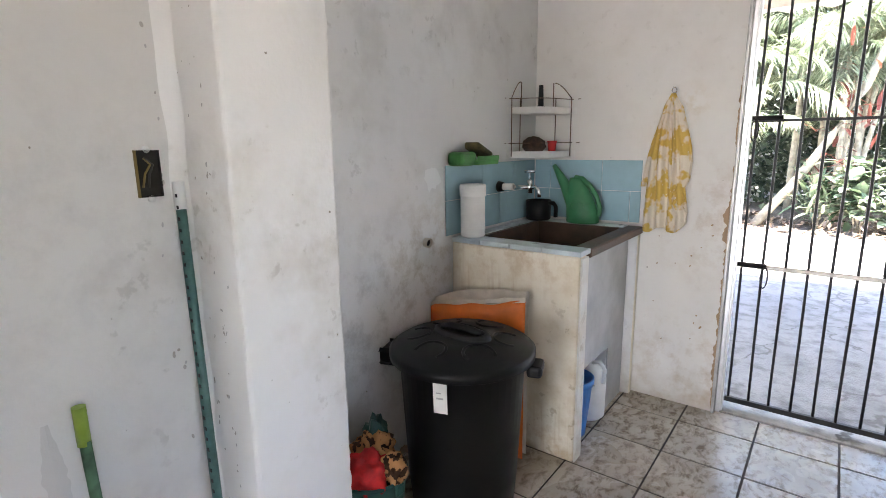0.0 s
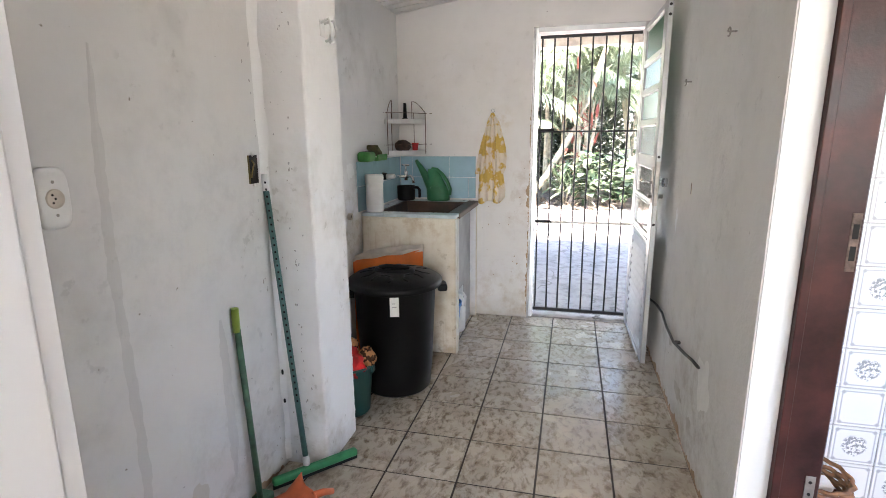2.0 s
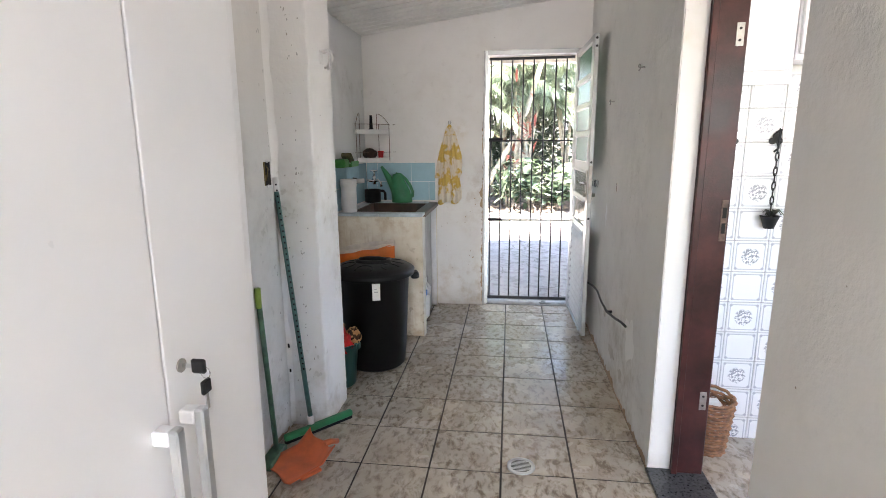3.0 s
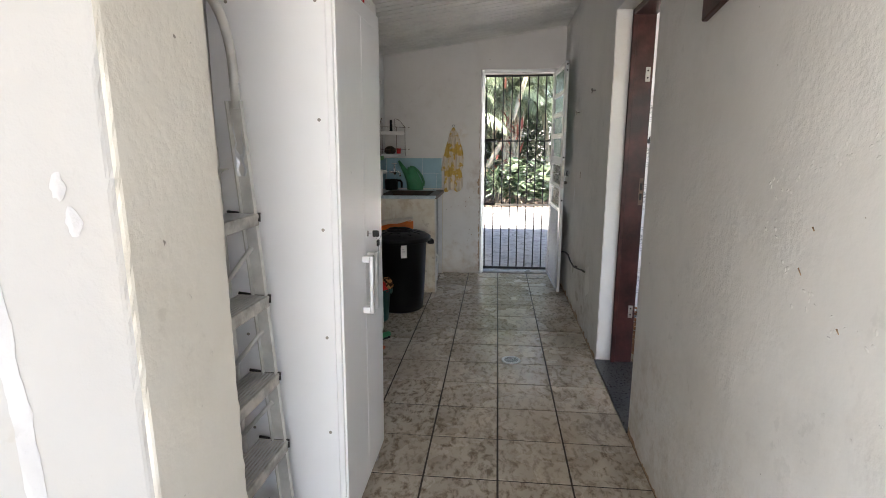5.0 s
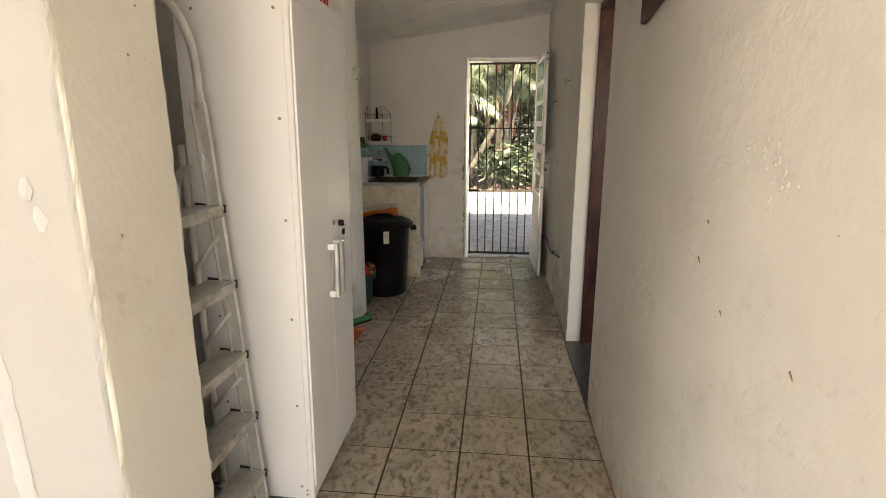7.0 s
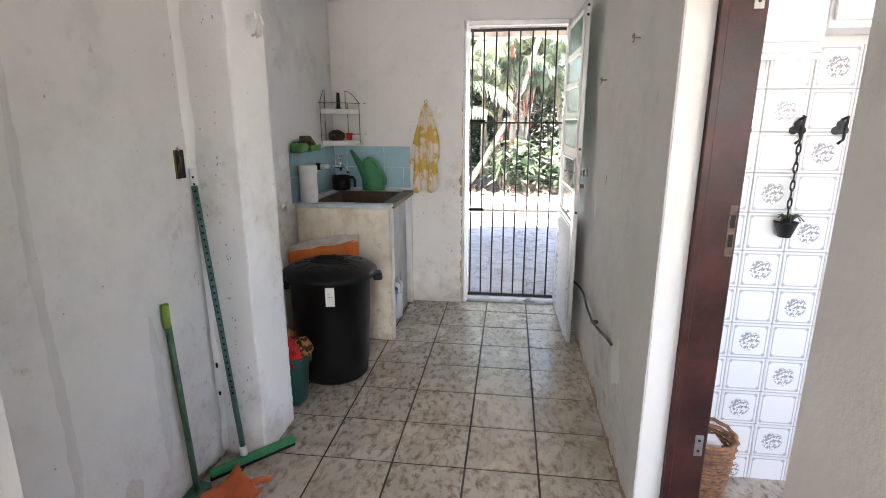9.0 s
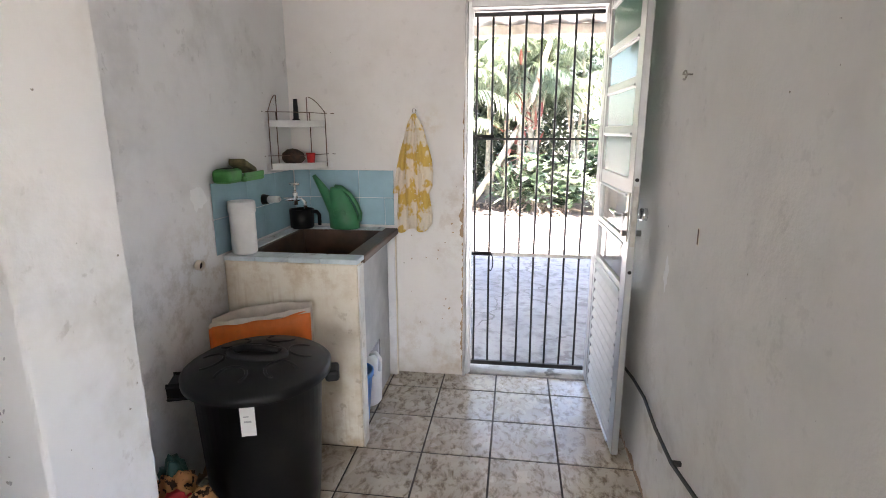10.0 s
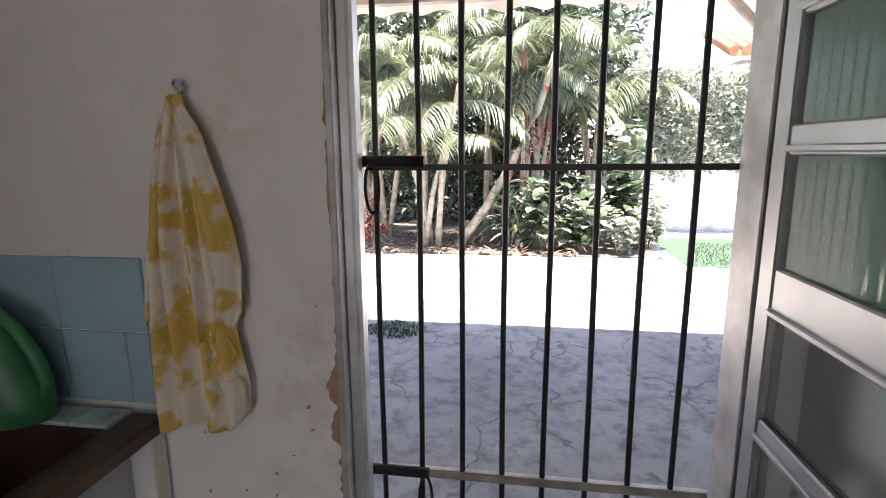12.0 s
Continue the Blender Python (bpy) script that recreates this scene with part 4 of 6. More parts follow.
    # rolled corner folded back on itself
    sheet("hem_fold", [(0.022, 0.074, -0.45), (0.040, 0.090, -0.48), (0.030, 0.072, -0.51), (0.052, 0.102, -0.55), (0.070, 0.101, -0.60)], -0.046, ((0.3, 0.2, 0.9), (0.8, 0.15, -0.6)), 0.012, 0.0)


towel()


def under_sink():
    b = thing("blue_bucket", (-0.838, 2.155, 0), "small blue plastic bucket under the laundry sink", "bucket")
    part("body", lathe(bmesh.new(), [(0, 0.004), (0.070, 0.0), (0.076, 0.008), (0.098, 0.250), (0.106, 0.255), (0.106, 0.282), (0.098, 0.284), (0.092, 0.25), (0.070, 0.02), (0, 0.015)], 32), M_bluebot, b)
    part("bail", tube(bmesh.new(), [(0.106 * math.cos(q), 0.106 * math.sin(q), 0.262 - 0.05 * math.sin(q)) for q in [math.pi * k / 16 for k in range(17)]], 0.003, 6), M_steel, b)
    b = thing("plastic_jug", (-0.835, 2.365, 0), "white translucent plastic jug under the laundry sink", "jug")
    part("body", lathe(bmesh.new(), [(0, 0), (0.078, 0), (0.086, 0.01), (0.088, 0.20), (0.070, 0.25), (0.030, 0.275), (0.026, 0.30), (0, 0.30)], 28), M_wplast, b)
    part("handle", tube(bmesh.new(), [(0.030, -0.02, 0.285), (0.070, -0.03, 0.30), (0.094, -0.035, 0.27), (0.090, -0.035, 0.20)], 0.010, 10), M_wplast, b)
    part("cap", lathe(bmesh.new(), [(0.028, 0.298), (0.031, 0.302), (0.031, 0.328), (0, 0.330)], 20), M_bluebot, b, "blue screw cap")
    p = thing("pipe_stub", (XN, 1.744, 0.918), "capped grey pipe stub poking out of the wall", "pipe")
    bm = bmesh.new()
    tube(bm, [(0, 0, 0), (0.022, 0, -0.002)], 0.021, 18, caps=False)
    tube(bm, [(0, 0, 0), (0.022, 0, -0.002)], 0.017, 18, caps=False)
    part("pipe", bm, M_sinkpl, p)
    part("bore", tube(bmesh.new(), [(0.001, 0, 0), (0.012, 0, -0.001)], 0.0165, 18), M_hole, p)


under_sink()


# ---- bin, sack, bucket ----
def trash_bin():
    t = thing("trash_bin", (-0.965, 1.475, 0), "large black plastic bin with a domed lid and price tag", "bin")
    t.scale = (1.06, 1.06, 1.0)
    part("body", lathe(bmesh.new(), [(0, 0.004), (0.15, 0.004), (0.168, 0), (0.178, 0.012), (0.190, 0.15), (0.212, 0.60), (0.225, 0.605), (0.225, 0.62), (0.20, 0.62), (0.18, 0.05), (0, 0.04)], 48), M_black, t)
    lid = part("lid", lathe(bmesh.new(), [(0.238, 0.595), (0.245, 0.60), (0.246, 0.625), (0.236, 0.634), (0.222, 0.638), (0.214, 0.648), (0.12, 0.668), (0.10, 0.667), (0.05, 0.670), (0, 0.671)], 48), M_black, t)
    bm = lathe(bmesh.new(), [(0.112, 0.666), (0.106, 0.682), (0.095, 0.688), (0.085, 0.685), (0.078, 0.672)], 40, sy=0.52)
    g = part("grip", bm, M_black, lid)
    part("grip_bar", tube(bmesh.new(), [(-0.082, 0, 0.684), (-0.04, 0, 0.692), (0.04, 0, 0.692), (0.082, 0, 0.684)], 0.013, 8), M_black, g)
    # flat dark disc paints the shade below the grip bar
    part("slot", lathe(bmesh.new(), [(0.0, 0.6735), (0.078, 0.6735)], 32, sy=0.52), M_hole, g)
    for k in range(6):
        a = math.radians(25 + 60 * k)
        c = Vector((0.155 * math.cos(a), 0.155 * math.sin(a), 0.661))
        arc = []
        for q in range(11):
            b = a + math.pi + math.radians(-115 + 23 * q)
            pt = c + Vector((0.05 * math.cos(b), 0.05 * math.sin(b), 0))
            r = math.hypot(pt.x, pt.y)
            pt.z = 0.6685 - 0.0214 * max(0, (r - 0.12)) / 0.094
            arc.append(pt)
        part("rib", tube(bmesh.new(), arc, 0.0055, 6), M_black, lid)
    for sgn in (-1, 1):
        bm = box(sgn * 0.222, sgn * 0.272, -0.045, 0.045, 0.55, 0.592, bev=0.012, seg=2)
        h = part("handle", bm, M_black, t)
        h.matrix_basis = pose(0, 0, 0, 0, 0, 20)
    tag = box(-0.022, 0.022, -0.0015, 0, 0, 0.105)
    tg = part("price_tag", tag, simple("paper_tag", (0.80, 0.79, 0.76), 0.7, vary=0.03), t, "white paper price tag")
    a = math.radians(-72)
    tg.matrix_basis = pose(0.222 * math.cos(a), 0.222 * math.sin(a), 0.485, 3, 0, 18)
    part("tag_print", box(-0.012, 0.010, -0.0022, -0.0015, 0.05, 0.056), M_grey, tg)
    part("tag_print", box(-0.012, 0.004, -0.0022, -0.0015, 0.07, 0.074), M_grey, tg)


trash_bin()


def sack():
    t = thing("feed_sack", (-1.125, 1.815, 0), "open orange woven feed sack leaning behind the bin", "sack", rz=9)
    W = 0.219
    for nm, y0, mat, z1, dz in (("back_wall", 0.07, M_sackin, 0.722, 0.03), ("front_wall", -0.045, M_sack, 0.695, -0.025)):
        bm = bmesh.new()
        nu, nv = 28, 16
        g = []
        for j in range(nv + 1):
            v = j / nv
            row = []
            for i in range(nu + 1):
                u = i / nu
                top = z1 - 0.065 + 0.075 * u ** 0.7 + 0.010 * noise.noise(Vector((u * 5, y0 * 20, 1)))
                bulge = -0.05 * math.sin(math.pi * u) * math.sin(math.pi * min(1, v * 0.9)) * (1 if y0 < 0 else -0.3)
                wr = 0.006 * noise.noise(Vector((u * 6, v * 5, y0 * 30)))
                row.append(bm.verts.new((-W + 2 * W * u, y0 * (0.3 + 0.7 * math.sin(math.pi * min(max(u, 0.04), 0.96))) + bulge + wr, 0.002 + top * v)))
            g.append(row)
        for j in range(nv):
            for i in range(nu):
                f = bm.faces.new((g[j][i], g[j][i + 1], g[j + 1][i + 1], g[j + 1][i]))
                f.smooth = True
        o = part(nm, bm, mat, t)
        md = o.modifiers.new("thick", "SOLIDIFY")
        md.thickness = 0.003
    bm = bmesh.new()
    g = [[bm.verts.new((-W + 2 * W * i / 20, -0.048 * (0.3 + 0.7 * math.sin(math.pi * min(max(i / 20, 0.04), 0.96))) - 0.003 + 0.012 * j, 0.694 - 0.065 + 0.075 * (i / 20) ** 0.7 + 0.018 * (j == 1) + 0.010 * noise.noise(Vector((i * 0.4, j * 2.0, 3))))) for i in range(21)] for j in range(2)]
    for i in range(20):
        bm.faces.new((g[0][i], g[0][i + 1], g[1][i + 1], g[1][i]))
    o = part("folded_edge", bm, M_sackin, t)
    o.modifiers.new("thick", "SOLIDIFY").thickness = 0.004
    for a, b, c in ((0.17, 0.212, 0.45), (0.15, 0.2, 0.25)):
        part("print", box(a, b, -0.062, -0.058, c, c + 0.14, bev=0.001), M_black, t, "black printed block")


sack()


def bucket():
    t = thing("bucket", (-1.10, 1.135, 0), "dark green plastic bucket full of cloths", "bucket")
    part("body", lathe(bmesh.new(), [(0, 0.004), (0.085, 0), (0.094, 0.01), (0.116, 0.255), (0.122, 0.258), (0.122, 0.268), (0.113, 0.268), (0.09, 0.03), (0, 0.02)], 36), M_bucket, t)
    for sgn in (-1, 1):
        part("ear", box(sgn * 0.117, sgn * 0.131, -0.018, 0.018, 0.225, 0.262, bev=0.004), M_bucket, t)

    def rag(nm, label, mat, seed, cx, cy, r, z0, h):
        o = thing(nm, (-1.10 + cx, 1.135 + cy, z0), label, "cloth")
        bm = bmesh.new()
        bmesh.ops.create_icosphere(bm, subdivisions=4, radius=1.0)
        for v in bm.verts:
            d = v.co.normalized()
            k = 1 + 0.35 * noise.noise(d * 2.2 + Vector((seed, 0, 0))) + 0.16 * noise.noise(d * 6 + Vector((0, seed, 0)))
            v.co = Vector((d.x * r * k, d.y * r * k, max(-0.04, d.z * h * k)))
        for f in bm.faces:
            f.smooth = True
        part("cloth", bm, mat, o)
        part("fold", tube(bmesh.new(), [(r * 0.85 * math.cos(q), r * 0.85 * math.sin(q), 0.02 * math.sin(3 * q)) for q in [seed + 0.25 * k for k in range(9)]], 0.012, 8), mat, o)

    rag("red_cloth", "crumpled red cloth in the bucket", M_redcloth, 1.3, 0.015, -0.035, 0.075, 0.265, 0.085)
    rag("patterned_cloth", "crumpled leopard-print cloth draped over the bucket", M_leopard, 4.1, 0.085, 0.02, 0.042, 0.285, 0.06)
    rag("patterned_cloth", "leopard-print cloth heaped in the bucket", M_leopard, 7.7, -0.03, 0.045, 0.075, 0.27, 0.10)
    rag("dark_cloth", "dark blue-green cloth at the back of the bucket", M_bucket, 9.2, -0.05, 0.075, 0.05, 0.29, 0.11)


bucket()


# ---- cleaning tools by the pier ----
def tools():
    s = thing("squeegee", (-1.06, 0.60, 0), "squeegee with a teal speckled pole leaning in the corner", "squeegee")
    a, b = Vector((-0.01, 0.0, 0.055)), Vector((-0.127, 0.045, 1.235))
    part("pole", tube(bmesh.new(), [a, b], 0.0115, 12), M_teal, s)
    d = (b - a).normalized()
    part("cap", tube(bmesh.new(), [b - d * 0.045, b + d * 0.02], 0.0135, 12), M_wplast, s, "white plastic cap with a hanging hole")
    part("socket", tube(bmesh.new(), [a - d * 0.02, a + d * 0.035], 0.015, 12), M_wplast, s)
    for k in range(34):
        q = a + d * (0.28 + 0.027 * k)
        part("speck", box(q.x + 0.004, q.x + 0.0115, q.y - 0.0122, q.y - 0.0108, q.z, q.z + 0.008), M_black, s)
    hd = Vector((0.21, 0.24, 0)).normalized()
    c = Vector((0.035, 0.03, 0.0))
    bm = bmesh.new()
    bx(bm, -0.20, 0.17, -0.016, 0.016, 0.018, 0.05, bev=0.010, seg=3)
    o = part("head", bm, M_ghead, s)
    o.matrix_basis = pose(c.x, c.y, 0, 0, 0, math.degrees(math.atan2(hd.y, hd.x)))
    part("blade", box(-0.20, 0.17, -0.004, 0.004, 0.0, 0.02), M_black, o)
    s = thing("broom", (-1.155, 0.392, 0), "green-handled broom pole leaning on the wall", "broom")
    a, b = Vector((0, 0, 0.02)), Vector((-0.022, -0.012, 0.785))
    part("pole", tube(bmesh.new(), [a, b], 0.0115, 12), M_gpole, s)
    part("cap", tube(bmesh.new(), [b - Vector((0, 0, 0.07)), b + Vector((0, 0, 0.018))], 0.0135, 12), M_lime, s, "lime plastic cap")
    part("foot", box(-0.035, 0.03, -0.12, 0.05, 0, 0.035, bev=0.006), M_gpole, s)
    s = thing("dustpan", (-1.02, 0.33, 0), "orange plastic dustpan lying on the floor", "dustpan", rz=-38)
    bm = bmesh.new()
    nu, nv = 12, 10
    g = []
    for j in range(nv + 1):
        row = []
        for i in range(nu + 1):
            u, v = i / nu * 2 - 1, j / nv
            z = 0.012 + 0.028 * abs(u) ** 4 * (0.4 + 0.6 * v) + 0.055 * max(0, v - 0.7) / 0.3
            wv = 0.006 * math.cos(u * 5)
            row.append(bm.verts.new((u * 0.115 * (1 - 0.08 * v), -0.11 + 0.23 * v + wv, z)))
        g.append(row)
    for j in range(nv):
        for i in range(nu):
            f = bm.faces.new((g[j][i], g[j][i + 1], g[j + 1][i + 1], g[j + 1][i]))
            f.smooth = True
    o = part("pan", bm, M_orange, s)
    o.modifiers.new("thick", "SOLIDIFY").thickness = 0.004
    part("handle", tube(bmesh.new(), [(0, 0.115, 0.055), (0, 0.16, 0.05), (0, 0.20, 0.035)], 0.016, 10, 0.012), M_orange, s)
    for sx in (-0.09, 0.09):
        part("foot", box(sx - 0.012, sx + 0.012, -0.05, 0.05, 0.0, 0.014, bev=0.003), M_orange, s)


tools()


# ---- wall fittings ----
def fittings():
    b = thing("junction_box", (XL, 0.585, 1.276), "empty wall box with loose wires, no cover", "wall box")
    # dark plate on the wall face paints the box's shaded inside
    part("recess", box(0.0005, 0.003, -0.024, 0.024, -0.05, 0.05), M_hole, b)
    for y0, y1, z0, z1 in ((-0.027, -0.022, -0.052, 0.052), (0.022, 0.027, -0.052, 0.052), (-0.022, 0.022, 0.047, 0.052), (-0.022, 0.022, -0.052, -0.047)):
        part("rim", box(0.0005, 0.005, y0, y1, z0, z1), M_yel if y0 < -0.025 else M_hole, b)
    for k, m in ((0, M_yel), (1, M_wire)):
        part("wire", tube(bmesh.new(), [(0.004, -0.015 + 0.012 * k, -0.03), (0.008, -0.01 + 0.01 * k, 0.0), (0.006, 0.004 + 0.006 * k, 0.02), (0.004, -0.008, 0.035)], 0.0025, 6), m, b)
    for zz in (0.054, -0.056):
        part("lug", lathe(bmesh.new(), [(0, 0), (0.008, 0), (0.008, 0.004), (0, 0.004)], 12), M_wplast, b).matrix_basis = pose(0.001, 0, zz, 0, 90, 0)
    b = thing("socket_outlet", (XL, -0.200, 1.26), "white plastic socket plate on the wall", "socket")
    bm = bmesh.new()
    rings = []
    for x, k in ((0.0005, 1.0), (0.011, 1.0), (0.015, 0.93), (0.0165, 0.80)):
        rings.append([bm.verts.new((x, 0.041 * k * math.copysign(abs(math.cos(a)) ** 0.55, math.cos(a)), 0.071 * k * math.copysign(abs(math.sin(a)) ** 0.55, math.sin(a)))) for a in [2 * math.pi * (i + 0.5) / 40 for i in range(40)]])
    for p, q in zip(rings, rings[1:]):
        for i in range(40):
            bm.faces.new((p[i], p[(i + 1) % 40], q[(i + 1) % 40], q[i])).smooth = True
    bm.faces.new(rings[0][::-1])
    bm.faces.new(rings[-1])
    part("plate", bm, M_wplast, b)
    part("face", lathe(bmesh.new(), [(0, 0.0012), (0.017, 0.0012), (0.019, 0.003), (0.0215, 0.003), (0.0225, 0.0)], 28), M_sackin, b).matrix_basis = pose(0.0165, 0, 0, 0, 90, 0)
    for yy, zz in ((0, 0), (-0.006, 0.009), (-0.006, -0.009)):
        part("pin_hole", tube(bmesh.new(), [(0.0165, yy, zz), (0.0184, yy, zz)], 0.0027, 8), M_hole, b)
    for zz in (-0.038, 0.038):
        part("screw", tube(bmesh.new(), [(0.015, 0, zz), (0.017, 0, zz)], 0.004, 8), M_steel, b)
    part("cable", tube(bmesh.new(), [(0.006, -0.038, 0.05), (0.008, -0.07, 0.075), (0.006, -0.14, 0.08)], 0.004, 6), M_wire, b)
    b = thing("cable", (XR, 0, 0), "loose dark cable hanging out of the wall", "cable")
    pts = [(-0.012, 2.36, 0.33), (-0.02, 2.2, 0.37), (-0.02, 2.0, 0.405), (-0.022, 1.8, 0.425), (-0.03, 1.6, 0.415), (-0.03, 1.4, 0.412), (-0.022, 1.2, 0.44), (-0.016, 1.08, 0.462), (-0.012, 0.99, 0.47)]
    part("sheath", tube(bmesh.new(), pts, 0.0065, 8), M_wire, b)
    part("clip", box(-0.03, 0, 1.39, 1.405, 0.405, 0.42, bev=0.002), M_wire, b)
    for (y, z) in ((0.98, 1.738), (1.662, 1.631)):
        h = thing("wall_hook", (XR, y, z), "rusty open screw hook in the wall", "hook")
        part("ring", tube(bmesh.new(), [(-0.03, 0.018 * math.cos(q) , 0.014 * math.sin(q)) for q in [0.3 + 0.5 * k for k in range(11)]], 0.003, 6), M_steel, h)
        part("stem", tube(bmesh.new(), [(0, 0.018, 0.004), (-0.03, 0.018, 0.004)], 0.003, 6), M_steel, h)
    h = thing("wall_plug", (XR, 1.47, 1.143), "dark rusty slot in the plaster", "wall plug")
    part("slot", box(-0.0025, -0.0003, -0.005, 0.005, -0.024, 0.024, bev=0.001), M_rust, h)
    part("rim", box(-0.0015, -0.0002, -0.009, 0.007, -0.028, 0.027), M_sinkpl, h)
    h = thing("hammock_hook", (-1.003, 0.83, 1.80), "white painted double hook on the pier", "hook")
    part("plate", box(0, 0.004, -0.02, 0.02, -0.03, 0.03, bev=0.0015), M_wplast, h)
    for yy in (-0.012, 0.012):
        part("prong", tube(bmesh.new(), [(0.004, yy, 0.02), (0.04, yy * 1.6, 0.03), (0.05, yy * 1.8, 0.0), (0.04, yy * 1.7, -0.045), (0.022, yy * 1.3, -0.05)], 0.006, 8), M_wplast, h)
    h = thing("carved_ornament", (XR, -1.05, 1.765), "dark carved wooden wall ornament with pale painted figures", "ornament")
    bm = box(-0.022, 0, -0.16, 0.14, 0.03, 0.42, bev=0.004)
    for v in bm.verts:
        if v.co.z < 0.06:
            v.co.z -= 0.05 * (v.co.y + 0.16) / 0.3 - 0.02
    part("board", bm, M_wood, h)
    for k, (yy, zz, r) in enumerate(((0.03, 0.13, 0.05), (0.04, 0.22, 0.035), (-0.05, 0.15, 0.04))):
        part("carving", box(-0.05, -0.022, yy - r, yy + r, zz - 0.06, zz + 0.05, bev=0.012, seg=2), M_sinkpl if k != 1 else M_wicker, h)
    d = thing("floor_drain", (-0.045, 0.44, 0.0), "round chrome slotted floor drain", "drain")
    part("rim", lathe(bmesh.new(), [(0.062, 0.0), (0.062, 0.004), (0.052, 0.005), (0.050, 0.003)], 32), M_alu, d)
    part("grate", lathe(bmesh.new(), [(0.0, 0.003), (0.050, 0.003)], 32), M_alu, d)
    for k in range(-4, 5):
        w = math.sqrt(max(0.0, 0.045 ** 2 - (k * 0.0095) ** 2))
        part("slot", box(-w, w, k * 0.0095 - 0.002, k * 0.0095 + 0.002, 0.0031, 0.0036), M_hole, d)
    # filler streak and blobs on the outer wall
    c = thing("plaster_ridge", (XL, 0.667, 0), "rough white plaster ridge filling the pier's inner corner", "filler patch")
    bm = bmesh.new()
    g = []
    for k in range(91):
        z = 0.02 + 2.22 * k / 90
        a = 0.016 + 0.012 * noise.noise(Vector((z * 7, 1, 0))) + (0.02 if z > 1.15 else 0)
        b = 0.020 + 0.014 * noise.noise(Vector((z * 6, 8, 0)))
        m = 0.008 + 0.005 * noise.noise(Vector((z * 16, 3, 0)))
        g.append([bm.verts.new((0.0008, -max(0.004, a), z)), bm.verts.new((m, -m, z)), bm.verts.new((max(0.004, b), -0.0008, z))])
    for p, q in zip(g, g[1:]):
        for i in range(2):
            bm.faces.new((p[i], p[i + 1], q[i + 1], q[i]))
    for fc in bm.faces:
        fc.smooth = True
    part("ridge", bm, M_pier, c)
    M_chip = plaster("chipped_plaster", (0.46, 0.44, 0.41), (0.28, 0.23, 0.18), 0.6, 0.6)
    random.seed(33)
    for k in range(70):
        z = 2.1 * random.random() ** 1.3 + 0.03
        x = random.choice((0.035, 0.045, 0.10, 0.105, 0.11, random.uniform(0.03, 0.17))) + random.gauss(0, 0.006)
        r = random.uniform(0.0012, 0.0036)
        bm = lathe(bmesh.new(), [(0, 0.0008), (r * 0.6, 0.0007), (r, 0.0002)], 9, sy=random.uniform(0.8, 2.6))
        for v in bm.verts:
            q = 1 + 0.8 * noise.noise(Vector((v.co.x * 300 + k, v.co.y * 300, 0)))
            v.co.x *= q
            v.co.y *= q
        part("chip", bm, M_chip if k % 3 else M_grey, c).matrix_basis = pose(x, -0.0004, z, 90, random.uniform(-25, 25), 0)
    for k in range(26):
        z, r = random.uniform(0.03, 2.1), random.uniform(0.002, 0.0045)
        bm = lathe(bmesh.new(), [(0, 0.0012), (r * 0.6, 0.0009), (r, 0.0002)], 8, sy=random.uniform(1.0, 2.4))
        part("chip", bm, M_chip if k % 2 else M_grey, c).matrix_basis = pose(0.0004 + 0.0012, -0.045 - random.random() * 0.05, z, 90, random.uniform(-25, 25), 90)
    random.seed(21)
    for k in range(5):
        z = random.choice((0.12, 0.3, 0.36, 0.42)) + random.uniform(-0.02, 0.02)
        part("pit", lathe(bmesh.new(), [(0, 0.002), (0.003, 0.0016), (0.005, 0.0)], 7, sy=1.7), M_hole, c).matrix_basis = pose(0.0115, -0.0125, z, 60, 0, 45)
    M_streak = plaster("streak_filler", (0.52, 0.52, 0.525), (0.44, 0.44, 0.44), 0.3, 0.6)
    f = thing("filler_streak", (-0.92, -2.05, 0), "white filler streak smeared down the outer wall", "filler patch")
    bm = bmesh.new()
    n = 240
    g = []
    for k in range(n + 1):
        z = 0.02 + 2.6 * k / n
        c = 0.012 * math.sin(z * 3.1)
        w = 0.018 + 0.014 * noise.noise(Vector((z * 7, 0, 0))) + 0.005 * noise.noise(Vector((z * 38, 0, 5)))
        w2 = 0.020 + 0.014 * noise.noise(Vector((z * 9, 4, 0))) + 0.005 * noise.noise(Vector((z * 41, 4, 5)))
        g.append([bm.verts.new((c - w, -0.0008, z)), bm.verts.new((c, -0.006 - 0.002 * noise.noise(Vector((z * 14, 2, 0))), z)), bm.verts.new((c + w2, -0.0008, z))])
    for a, b in zip(g, g[1:]):
        for i in range(2):
            fc = bm.faces.new((a[i], a[i + 1], b[i + 1], b[i]))
            fc.smooth = True
    part("streak", bm, M_streak, f)
    for x, z, r in ((0.13, 1.325, 0.013), (0.148, 1.275, 0.014), (-0.105, 1.295, 0.012)):
        bm = lathe(bmesh.new(), [(0, 0.004), (r * 0.5, 0.003), (r * 0.95, 0.0003)], 16, sy=1.5)
        for v in bm.verts:
            k = 1 + 0.6 * noise.noise(Vector((v.co.x * 130 + x * 40, v.co.y * 90, z * 9)))
            v.co.x *= k
            v.co.y *= k
        part("blob", bm, M_streak, f).matrix_basis = pose(x, -0.001, z, 90, 0, 0)


fittings()


M_patch = plaster("bare_render", (0.88, 0.865, 0.83), (0.7, 0.66, 0.58), 0.1, 0.5)
M_damp = plaster("damp_plaster", (0.60, 0.565, 0.51), (0.34, 0.29, 0.23), 0.6, 0.5)
